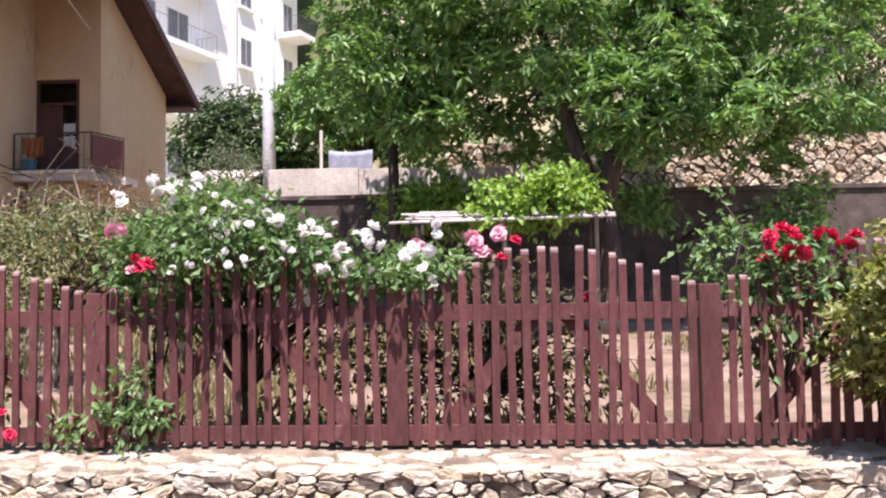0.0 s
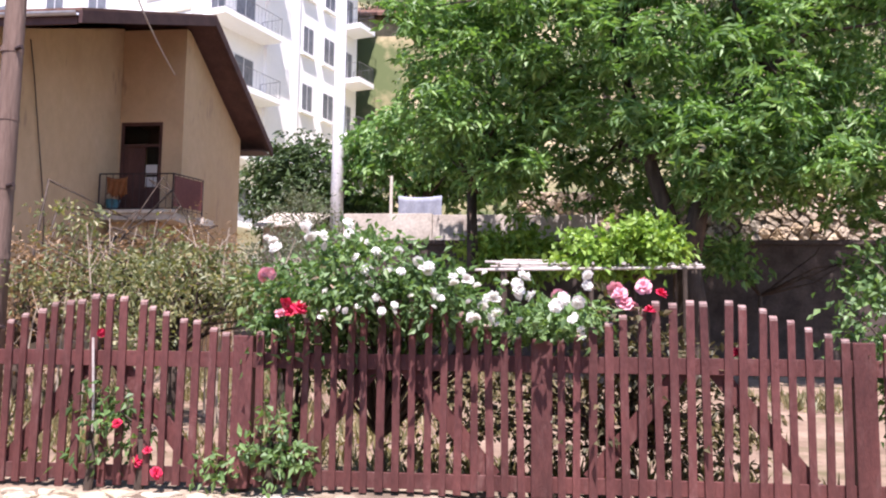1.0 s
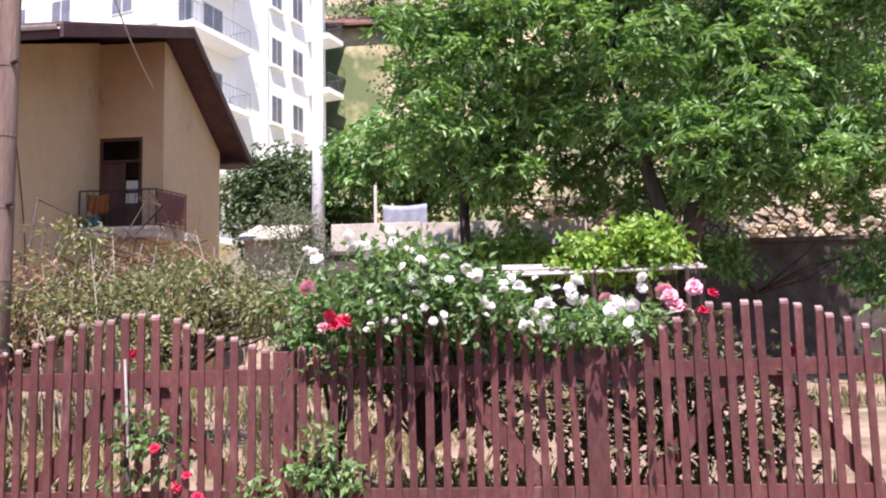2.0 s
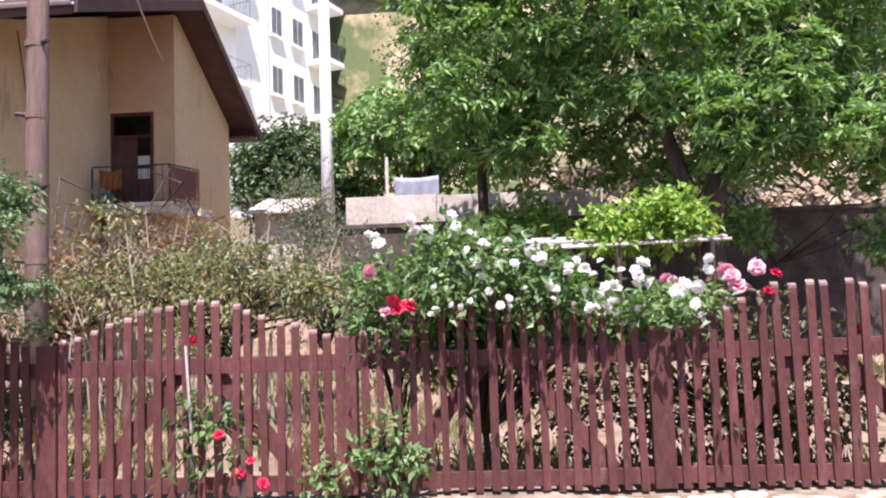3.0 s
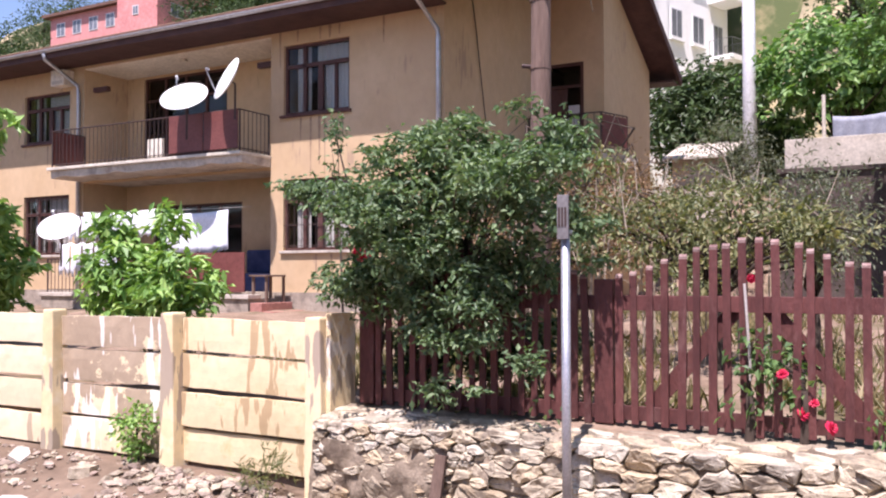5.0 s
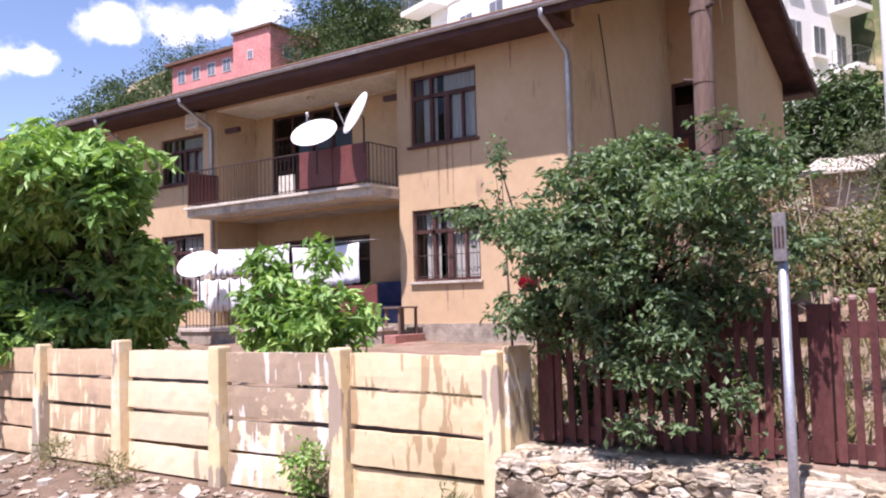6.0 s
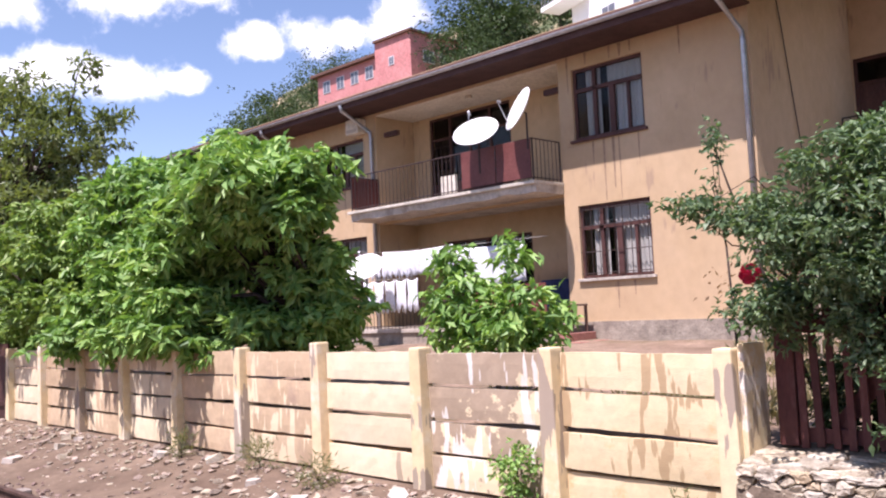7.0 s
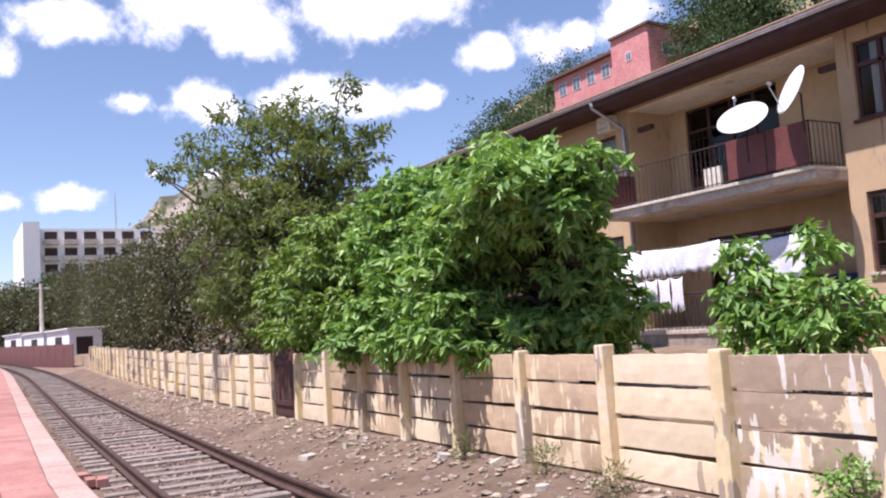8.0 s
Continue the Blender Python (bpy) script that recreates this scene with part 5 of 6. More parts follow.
part("backrest", boxes((-15.2, -13.6, 15.95, 16.2, 1.6, 2.15), bevel=0.05), BLUECLOTH, sofa)
table = thing("side_table", (-13.35, 14.4, 1.15), "small wooden table on the terrace", "table")
part("tabletop", boxes((-13.35, -12.9, 13.95, 14.6, 1.52, 1.56), bevel=0.006), POLEWOOD, table)
for dx in (-13.32, -12.97):
    for dy in (14.0, 14.55):
        part("leg", boxes((dx, dx + 0.05, dy, dy + 0.05, 0.9, 1.52)), POLEWOOD, table)


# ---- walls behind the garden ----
# The back wall and its coping have their shade in the dark colour.
back = tagged(part("wall_back", boxes((-3.6, 40, 19.1, 19.5, 0.4, 3.62)), SHADEWALL), "grey retaining wall at the back of the garden, coloured as in shade", "wall", kind="structure")
tagged(part("trim", boxes((-3.65, 40, 19.04, 19.54, 3.622, 3.72), bevel=0.01), SHADEWALL), "stone coping coloured as in shade", "wall", kind="structure")
tagged(part("apron", boxes((-3.55, -1.5, 19.62, 20.3, 3.3, 4.40), (-1.49, 0.4, 19.64, 20.3, 3.3, 4.37), (0.41, 2.2, 19.62, 20.3, 3.3, 4.35), bevel=0.015), GREYCON), "pale concrete blocks above the garden wall", "wall", kind="structure")
terrace = tagged(part("wall_terrace", boxes((0.4, 30, 20.6, 21.0, 3.0, 5.0)), GAP_EARTH), "rubble stone terrace wall below the hillside", "wall", kind="structure")
rng = np.random.default_rng(31)
courses = [(0.4 + 0.42 * (k + 0.5 * (row % 2)) + rng.normal(0, 0.06), 3.62 + 0.145 * row + rng.normal(0, 0.018)) for row in range(10) for k in range(29)]
for poly in cells(courses, 0.4, 12.5, 3.55, 5.05):
    me, c = stone_mesh(poly, 0.02, 0.1, 0.05, rng, STONE_LOW)
    piece("stone", me, terrace, Matrix.LocRotScale((c[0], 20.56, c[1]), Euler((radians(90), 0, 0)), None))
per = thing("pergola", (1.7, 14, 0.8), "low rustic pergola of grey poles carrying a vine", "pergola")
rng = np.random.default_rng(12)
for k in range(7):
    y = 13.6 + 0.16 * k
    part("pole", tube(bmesh.new(), [(0.15 + rng.normal(0, 0.2), y, 2.60 + 0.045 * k + rng.normal(0, 0.02)), (3.25 + rng.normal(0, 0.2), y + rng.normal(0, 0.1), 2.64 + 0.030 * k + rng.normal(0, 0.02))], 0.021, 6), GREYWOOD, per)
for k in range(9):
    x = 0.3 + 0.36 * k
    part("cross_pole", tube(bmesh.new(), [(x + rng.normal(0, 0.15), 13.5, 2.72), (x + rng.normal(0, 0.15), 14.8, 2.74)], 0.022, 6), GREYWOOD, per)
for x in (0.35, 1.7, 3.1):
    for y in (13.65, 14.6):
        part("post", tube(bmesh.new(), [(x, y, 0.6), (x, y, 2.66)], 0.036, 7), BARK, per)


# ---- vegetation near the fence ----
tree("walnut_tree", "broad leafy walnut tree with a forked dark trunk", (3.40, 15, 0.75), (3.35, 15, 3.0), 0.27,
     [(3.4, 16.2, 7.0, 4.0, 2.6, 3.4), (0.55, 16.2, 6.4, 2.1, 2.0, 2.6), (6.7, 16.0, 6.3, 2.2, 2.0, 2.6), (0.9, 15.4, 5.2, 1.8, 1.2, 0.8), (6.0, 15.2, 4.7, 1.9, 1.2, 1.2), (3.0, 14.7, 5.6, 1.9, 1.0, 1.0), (3.5, 16, 10, 3.3, 2.4, 2.4), (1.4, 14.8, 7.4, 1.5, 1.1, 1.1), (5.2, 14.8, 7.2, 1.6, 1.1, 1.2), (4.4, 14.5, 5.0, 1.2, 0.8, 0.6), (3.1, 14.2, 5.1, 1.5, 0.5, 0.65), (5.6, 15.2, 4.4, 1.7, 0.8, 0.5), (4.4, 15.0, 4.2, 1.5, 0.9, 0.4)],
     4400, 11, 0.05, 0.20, 0.080, LEAF_TREE, 1, 34, floor_z=3.65, inner=0.62, ragged=0.12, flat=0.9, tiers=(230, 0.60), whorl=True, fill=1700, forks=[(2.3, 15.2, 6.4), (4.6, 15.1, 6.4), (2.8, 15.0, 4.6), (3.9, 15.0, 4.6)],
     extra=[([(3.3, 15, 2.9), (3.1, 15, 3.5), (2.85, 15.0, 4.3), (2.3, 15.2, 6.5)], [0.20, 0.155, 0.125, 0.07]), ([(3.38, 15, 2.9), (3.55, 15, 3.7), (3.85, 15.0, 4.6), (4.6, 15.1, 6.5)], [0.20, 0.175, 0.14, 0.07])])
tree("young_tree", "slim leafy tree before the garden wall", (-0.45, 17.0, 0.9), (-0.4, 17.0, 4.4), 0.13, [(-0.2, 17, 6.7, 1.6, 1.5, 1.9), (0.4, 17, 4.9, 0.8, 0.8, 0.6)], 420, 12, 0.08, 0.20, 0.09, LEAF_TREE, 2, 16, whorl=True)
tree("vine", "bright green vine spreading over the pergola", (2.5, 14.5, 0.8), (2.4, 14.3, 2.5), 0.05, [(2.2, 14.1, 2.98, 0.85, 0.6, 0.42), (2.7, 14.2, 3.15, 0.5, 0.5, 0.35), (1.6, 14.1, 2.8, 0.4, 0.4, 0.2)], 170, 14, 0.13, 0.14, 0.10, LEAF_VINE, 3, 8, "vine")
tree("young_tree", "bright green sapling against the garden wall", (0.2, 17.6, 0.9), (0.2, 17.6, 2.6), 0.05, [(0.3, 17.4, 3.2, 1.0, 0.7, 0.5)], 130, 14, 0.15, 0.16, 0.10, LEAF_VINE, 33, 8)
tree("young_tree", "leafy sapling with drooping sprays before the wall", (4.9, 16.5, 0.9), (4.9, 16.5, 2.4), 0.05, [(4.3, 16.3, 3.05, 0.6, 0.4, 0.28), (6.9, 16, 2.8, 0.5, 0.4, 0.6)], 90, 14, 0.16, 0.17, 0.09, LEAF_TREE, 34, 8)
tree("privet_bush", "dense dark green bush leaning over the picket fence", (-4.6, 6.3, 0.5), (-4.5, 6.25, 1.2), 0.032,
     [(-4.18, 5.64, 2.25, 0.55, 0.52, 0.48), (-3.62, 5.64, 2.23, 0.48, 0.50, 0.40), (-4.71, 5.64, 2.03, 0.50, 0.46, 0.38), (-3.36, 5.82, 2.54, 0.28, 0.25, 0.28), (-4.23, 5.64, 2.59, 0.38, 0.30, 0.20), (-5.19, 5.82, 2.18, 0.36, 0.20, 0.18),
      (-5.63, 5.82, 2.29, 0.28, 0.12, 0.07), (-3.20, 5.64, 1.94, 0.28, 0.30, 0.28), (-4.37, 5.50, 1.65, 0.55, 0.36, 0.28), (-4.95, 5.68, 1.55, 0.28, 0.20, 0.22), (-5.26, 5.68, 1.48, 0.20, 0.10, 0.07), (-3.70, 5.82, 1.62, 0.50, 0.25, 0.28),
      (-4.23, 5.50, 1.33, 0.32, 0.10, 0.20), (-3.85, 5.49, 1.10, 0.30, 0.08, 0.14), (-3.46, 5.47, 0.97, 0.20, 0.07, 0.09), (-4.13, 5.50, 0.77, 0.28, 0.08, 0.08), (-3.32, 5.49, 0.73, 0.12, 0.06, 0.08), (-3.89, 5.50, 1.39, 0.34, 0.12, 0.18), (-4.5, 6.25, 1.0, 0.60, 0.20, 0.40), (-3.8, 6.2, 1.0, 0.50, 0.20, 0.40)],
     2100, 10, 0.035, 0.064, 0.032, LEAF_BUSH, 4, 130, "bush", floor_z=0.56, ragged=0.34, inner=0.35, flat=1.0, tiers=(330, 0.125), whorl=True, fill=800,
     extra=[([(-4.9, 6.4, 0.5), (-5.3, 6.4, 1.6), (-5.6, 6.4, 2.5), (-5.72, 6.4, 2.9)], [0.02, 0.014, 0.009, 0.004])])
tree("privet_bush", "thin leafy shoot standing out of the bush", (-5.6, 6.4, 0.5), (-5.65, 6.4, 2.0), 0.012, [(-5.7, 6.4, 2.75, 0.06, 0.06, 0.38)], 26, 6, 0.04, 0.06, 0.03, LEAF_BUSH, 44, 4, "bush")
tree("dry_shrub", "straggling half-dry shrub with brownish leaves", (-2.9, 9.0, 0.6), (-2.9, 9.0, 1.3), 0.06,
     [(-2.8, 9.0, 2.02, 0.95, 0.8, 0.60), (-2.2, 8.9, 1.85, 0.5, 0.5, 0.40), (-3.7, 9.1, 2.1, 0.7, 0.6, 0.5)], 400, 14, 0.09, 0.078, 0.036, LEAF_DRY, 5, 60, "bush", ragged=0.28, tiers=(55, 0.28))
tree("dry_shrub", "tangled dry creeper below the balcony", (-5.6, 10.5, 0.7), (-5.6, 10.5, 1.4), 0.06,
     [(-5.9, 10.5, 2.0, 1.3, 0.8, 0.7), (-4.6, 10.6, 2.2, 0.9, 0.7, 0.6), (-6.4, 17.5, 2.8, 1.2, 1.0, 1.0)], 640, 13, 0.14, 0.08, 0.035, LEAF_RUST, 6, 60, "bush", ragged=0.28)
tree("olive_bush", "grey-green bush beside the dry shrub", (-2.1, 10.2, 0.7), (-2.1, 10.2, 1.3), 0.05, [(-2.1, 10.2, 2.15, 0.6, 0.6, 0.6)], 260, 14, 0.11, 0.07, 0.022, LEAF_GREYGREEN, 7, 30, "bush", ragged=0.25)
tree("variegated_bush", "yellow-variegated euonymus bush over the fence", (3.95, 5.95, 0.5), (3.95, 5.95, 0.9), 0.06,
     [(4.05, 5.45, 1.38, 0.58, 0.42, 0.40), (4.45, 5.3, 1.22, 0.62, 0.40, 0.42), (4.2, 5.75, 1.3, 0.6, 0.35, 0.45), (4.55, 5.6, 1.0, 0.5, 0.4, 0.45), (4.9, 5.7, 1.5, 0.6, 0.5, 0.45)], 900, 13, 0.035, 0.066, 0.042, LEAF_VARIEG, 8, 24, "bush", floor_z=0.55, whorl=True, fill=900, flat=1.1, tiers=(120, 0.16))


# ---- roses ----
def rose_mesh(mat, seed):
    """A full rose: whorls of cupped petals."""
    rng = np.random.default_rng(seed)
    bm = bmesh.new()
    for ring, (n, r, tilt) in enumerate(((6, 1.0, 1.15), (5, 0.78, 0.75), (4, 0.5, 0.4), (3, 0.26, 0.15))):
        for k in range(n):
            a = math.tau * (k + 0.5 * (ring % 2)) / n + rng.normal(0, 0.12)
            m = Matrix.Rotation(a, 3, "Z") @ Matrix.Rotation(tilt + rng.normal(0, 0.1), 3, "Y")
            w = 0.62 * r + 0.12
            pts = [(0, 0, 0), (0.10, -w * 0.7, 0.45), (0.22, -w * 0.5, 0.85), (0.28, 0, 0.98), (0.22, w * 0.5, 0.85), (0.10, w * 0.7, 0.45), (-0.06, 0, 0.5)]
            v = [bm.verts.new(m @ Vector(p)) for p in pts]
            for i in range(6):
                if i:
                    bm.faces.new((v[i], v[i + 1] if i < 5 else v[5], v[6])) if i < 5 else None
            bm.faces.new((v[0], v[1], v[6]))
            bm.faces.new((v[0], v[6], v[5]))
    me = bpy.data.meshes.new("blossom")
    bm.to_mesh(me)
    bm.free()
    me.materials.append(mat)
    return me


ROSES = {"white": [rose_mesh(PETAL_WHITE, k) for k in range(3)], "pink": [rose_mesh(PETAL_PINK, k) for k in range(3, 5)], "red": [rose_mesh(PETAL_RED, k) for k in range(5, 8)]}


def blossoms(parent, kind, places, y, size, seed, per=1, spread=0.03):
    rng = np.random.default_rng(seed)
    for x, z in places:
        for k in range(per):
            s = size * rng.uniform(0.75, 1.2)
            m = Matrix.LocRotScale((x + rng.normal(0, spread), y + rng.normal(0, 0.05), z + rng.normal(0, spread) - s * 0.3), Euler((0.75 + rng.normal(0, 0.35), rng.normal(0, 0.4), rng.random() * 6)), (s, s, s))
            piece("blossom", ROSES[kind][int(rng.integers(len(ROSES[kind])))], parent, m)


def rose_bush(label, base, lobes, count, seed, stems=18, leaf=LEAF_ROSE):
    return tree("rose_bush", label, base, (base[0], base[1], base[2] + 0.35), 0.03, lobes, count, 13, 0.075, 0.068, 0.040, leaf, seed, stems, "rose bush", ragged=0.22, floor_z=0.6)


white_rose = rose_bush("white climbing rose in full flower above the fence", (-0.2, 6.3, 0.5),
                       [(-0.30, 6.0, 1.92, 0.44, 0.34, 0.30), (0.18, 6.02, 1.79, 0.34, 0.30, 0.20), (0.60, 6.05, 1.63, 0.30, 0.26, 0.09), (1.05, 6.05, 1.67, 0.32, 0.26, 0.10), (-0.3, 6.2, 1.50, 0.4, 0.2, 0.2)], 430, 14, 70)
blossoms(white_rose, "white", [(-0.74, 2.21), (-0.82, 2.07), (-0.55, 2.23), (-0.35, 2.25), (-0.39, 2.18), (-0.29, 2.19), (0.16, 2.02), (0.18, 1.96), (0.27, 1.83), (0.37, 1.99), (0.49, 1.87), (0.53, 1.77), (0.58, 1.71),
                               (0.64, 1.75), (0.80, 1.92), (0.86, 1.88), (1.20, 1.86), (1.11, 1.75), (1.01, 1.77), (1.20, 1.58), (0.02, 2.03), (-0.10, 1.94), (0.72, 1.82), (-0.17, 2.10), (-0.22, 2.02)], 5.70, 0.042, 3, 2, 0.05)
rng = np.random.default_rng(40)
blossoms(white_rose, "white", [(rng.uniform(-0.7, 1.2), rng.uniform(1.6, 2.0)) for k in range(26)], 5.66, 0.028, 4)
red_rose = rose_bush("red and pink rose shrub between the fence pickets", (-0.75, 6.1, 0.5), [(-0.8, 6.1, 1.55, 0.28, 0.2, 0.35), (-0.95, 6.1, 1.8, 0.15, 0.15, 0.3)], 70, 15, 8)
blossoms(red_rose, "red", [(-0.69, 1.74), (-0.75, 1.74), (-0.63, 1.75)], 5.72, 0.055, 5)
blossoms(red_rose, "pink", [(-0.90, 1.95), (-0.80, 1.73), (-0.93, 1.97)], 5.78, 0.055, 6)
# These leaves carry the shade behind the fence in their colour.
pink_rose = rose_bush("pink rose shrub with dark stems behind the pickets", (1.5, 6.2, 0.5), [(1.5, 6.2, 1.4, 0.35, 0.22, 0.38), (1.95, 6.25, 1.05, 0.45, 0.22, 0.42), (1.2, 6.2, 0.95, 0.5, 0.22, 0.35), (0.5, 6.3, 1.0, 0.5, 0.2, 0.4)], 240, 16, 60, LEAF_ROSE_SHADED)
blossoms(pink_rose, "pink", [(1.42, 1.88), (1.50, 1.85), (1.59, 1.93), (1.03, 1.85)], 6.1, 0.06, 7, 2, 0.03)
blossoms(pink_rose, "red", [(1.63, 1.75), (2.11, 1.49), (1.68, 1.88)], 5.95, 0.05, 8)
crimson = rose_bush("crimson rose with a heavy cluster of blooms", (3.35, 6.0, 0.5), [(3.3, 6.1, 1.4, 0.3, 0.22, 0.4), (3.6, 6.0, 1.6, 0.3, 0.2, 0.25), (3.1, 6.25, 1.7, 0.2, 0.2, 0.35)], 140, 17, 12)
blossoms(crimson, "red", [(3.25, 1.81), (3.34, 1.86), (3.42, 1.84), (3.28, 1.72), (3.36, 1.69), (3.43, 1.74), (3.58, 1.84), (3.70, 1.79), (3.76, 1.78)], 5.88, 0.058, 9, 2, 0.025)
ivy = rose_bush("climbing rose shoot in front of the fence post", (-0.85, 5.84, 0.5), [(-0.80, 5.82, 0.86, 0.15, 0.06, 0.26), (-1.2, 5.84, 0.68, 0.08, 0.04, 0.06)], 28, 18, 8)
low = rose_bush("low red rose growing through the pickets", (-1.75, 5.9, 0.5), [(-1.85, 6.0, 0.95, 0.16, 0.1, 0.32)], 16, 19, 8)
blossoms(low, "red", [(-1.73, 0.80), (-1.70, 0.72), (-1.62, 0.66), (-1.8, 0.98)], 5.82, 0.042, 11)
cane = rose_bush("single tall rose cane tied against the fence", (-2.07, 5.84, 0.5), [(-2.0, 5.9, 1.0, 0.12, 0.08, 0.25)], 12, 20, 3)
part("stem", tube(bmesh.new(), [(-2.07, 5.85, 0.5), (-2.06, 5.84, 1.0), (-2.09, 5.84, 1.52)], 0.009, 6), GREYWOOD, cane)
blossoms(cane, "red", [(-2.08, 1.54)], 5.84, 0.04, 12)
top_rose = rose_bush("red rose bloom beside the dark bush", (-5.35, 6.6, 0.5), [(-5.35, 6.6, 1.5, 0.15, 0.12, 0.3)], 20, 22, 4)
blossoms(top_rose, "red", [(-5.50, 1.80)], 6.62, 0.085, 13)

# ---- trees behind the concrete fence ----
BOX = [("bushy bright green boxelder hanging over the fence", (-12.23, 7.02, 0.30),
        [(-11.73, 6.03, 3.11, 0.79, 0.99, 0.45), (-12.59, 5.94, 3.09, 0.85, 0.99, 0.56), (-13.40, 6.12, 2.68, 0.81, 0.90, 0.81), (-12.68, 7.20, 1.96, 0.54, 0.45, 0.90), (-13.13, 5.94, 1.60, 0.77, 0.77, 0.54), (-12.10, 5.80, 1.55, 0.40, 0.25, 0.20), (-12.23, 6.30, 3.72, 0.81, 0.72, 0.32), (-11.56, 6.21, 3.45, 0.68, 0.81, 0.34), (-12.95, 7.20, 1.42, 0.63, 0.45, 0.54), (-12.19, 6.93, 1.96, 0.85, 0.54, 0.90), (-11.96, 7.02, 1.42, 0.77, 0.45, 0.54)], 1900, 51),
       ("bushy bright green boxelder beside the others", (-15.83, 6.84, 0.30),
        [(-15.47, 6.48, 3.40, 1.08, 0.99, 0.81), (-16.64, 6.48, 2.86, 0.99, 0.90, 0.72), (-14.75, 6.03, 2.23, 0.72, 0.72, 0.54), (-16.10, 6.03, 1.87, 0.81, 0.72, 0.50), (-14.84, 5.76, 1.33, 0.72, 0.54, 0.32), (-16.82, 5.94, 1.42, 0.81, 0.63, 0.36), (-15.56, 6.66, 3.94, 0.63, 0.63, 0.36), (-15.74, 7.11, 1.96, 1.44, 0.45, 1.08), (-14.12, 6.21, 2.86, 0.63, 0.72, 0.54), (-14.3, 5.62, 1.12, 0.30, 0.10, 0.14)], 1600, 52),
       ("light green boxelder with feathery shoots", (-19.88, 6.84, 0.30),
        [(-19.07, 6.48, 3.22, 0.99, 0.90, 0.81), (-20.60, 6.57, 2.95, 1.08, 0.90, 0.72), (-21.86, 6.66, 2.50, 1.08, 0.90, 0.72), (-18.62, 6.12, 1.87, 0.81, 0.72, 0.54), (-20.42, 6.12, 1.69, 1.08, 0.72, 0.50), (-20.06, 7.20, 1.96, 1.71, 0.45, 0.99)], 1300, 53)]
for lab, base, lobes, count, seed in BOX:
    tree("boxelder_tree", lab, base, (base[0], base[1], 1.4), 0.11, lobes, count, 11, 0.035, 0.19, 0.092, LEAF_FEATHER if seed == 53 else LEAF_BRIGHT, seed, 50, floor_z=1.02, droop=0.45, ragged=0.11, inner=0.66, flat=0.9, tiers=(230, 0.33), group="boxelders behind the fence", whorl=True, fill=900)
tree("sapling", "young bright green boxelder sapling behind the fence", (-8.9, 7.2, 0.4), (-8.9, 7.2, 0.9), 0.035,
     [(-9.3, 7.2, 1.55, 0.6, 0.4, 0.5), (-8.3, 7.2, 1.5, 0.45, 0.4, 0.45), (-8.6, 7.2, 2.2, 0.2, 0.2, 0.3), (-9.5, 7.2, 2.15, 0.2, 0.2, 0.3), (-9.0, 7.2, 1.3, 0.9, 0.35, 0.25)], 240, 9, 0.05, 0.16, 0.072, LEAF_BRIGHT, 54, 12, droop=0.5, flat=1.4, whorl=True, fill=60)
tree("weed", "small green weed growing out of the fence foot", (-7.25, 5.55, -0.15), (-7.25, 5.55, 0.05), 0.015, [(-7.25, 5.52, 0.22, 0.16, 0.12, 0.24)], 40, 10, 0.05, 0.06, 0.035, LEAF_BRIGHT, 55, 8, "weed")
tree("ash_tree", "tall open ash tree beyond the boxelders", (-29.0, 8.6, 0.5), (-29.0, 8.6, 4.0), 0.24,
     [(-32.2, 6.9, 7.6, 1.5, 1.1, 1.0), (-30.5, 7.8, 8.0, 1.7, 1.4, 1.2), (-28.4, 9.0, 7.9, 1.7, 1.5, 1.4), (-26.8, 9.8, 7.1, 1.5, 1.5, 1.3), (-30.0, 8.0, 5.6, 2.2, 1.8, 1.5), (-27.4, 9.2, 5.2, 2.2, 1.8, 1.7), (-29.6, 7.6, 3.3, 2.0, 1.2, 1.6), (-27.0, 8.6, 2.9, 2.2, 1.6, 1.5)],
     1250, 12, 0.10, 0.25, 0.095, LEAF_ASH, 56, 60, ragged=0.22, tiers=(120, 0.62), flat=1.0, inner=0.4, fill=500)
rng = np.random.default_rng(70)
for k in range(20):
    x = -38 - 7.0 * k + rng.normal(0, 1.5)
    y, h = 10.6 + 0.012 * (-38 - x) + rng.uniform(0, 2.0), rng.uniform(6.8, 8.4) + 0.046 * (-38 - x)
    tree("roadside_tree", "dusty brown-green tree along the railway fence", (x, y, 0.5), (x, y, 2.0), 0.2,
         [(x, y, h * 0.62, 3.2, 2.2, h * 0.36), (x + 2, y - 0.8, h * 0.36, 2.6, 1.8, h * 0.27)], 420, 14, 0.36, 0.26, 0.13, LEAF_BROWN, 71 + k, 16, ragged=0.15, fill=250, group="trees along the railway")

# ---- trees behind the garden and on the hill ----
tree("evergreen_shrub", "dark evergreen shrub beside the lamp pole", (-7.0, 29, 4.0), (-7, 29, 5.0), 0.12, [(-7.2, 29, 6.6, 2.0, 1.6, 1.9), (-5.6, 28.6, 5.6, 1.6, 1.3, 1.2)], 650, 12, 0.12, 0.26, 0.11, LEAF_PINE, 90, 12, "shrub", whorl=True, fill=500)
tree("fig_tree", "fresh green fig tree behind the wall", (-3.0, 27, 4.0), (-3, 27, 5.0), 0.14, [(-3.2, 27, 7.4, 2.2, 1.8, 1.6), (-1.2, 27, 7.0, 2.0, 1.6, 1.4)], 520, 11, 0.12, 0.27, 0.15, LEAF_TREE, 91, 14, whorl=True, fill=200)
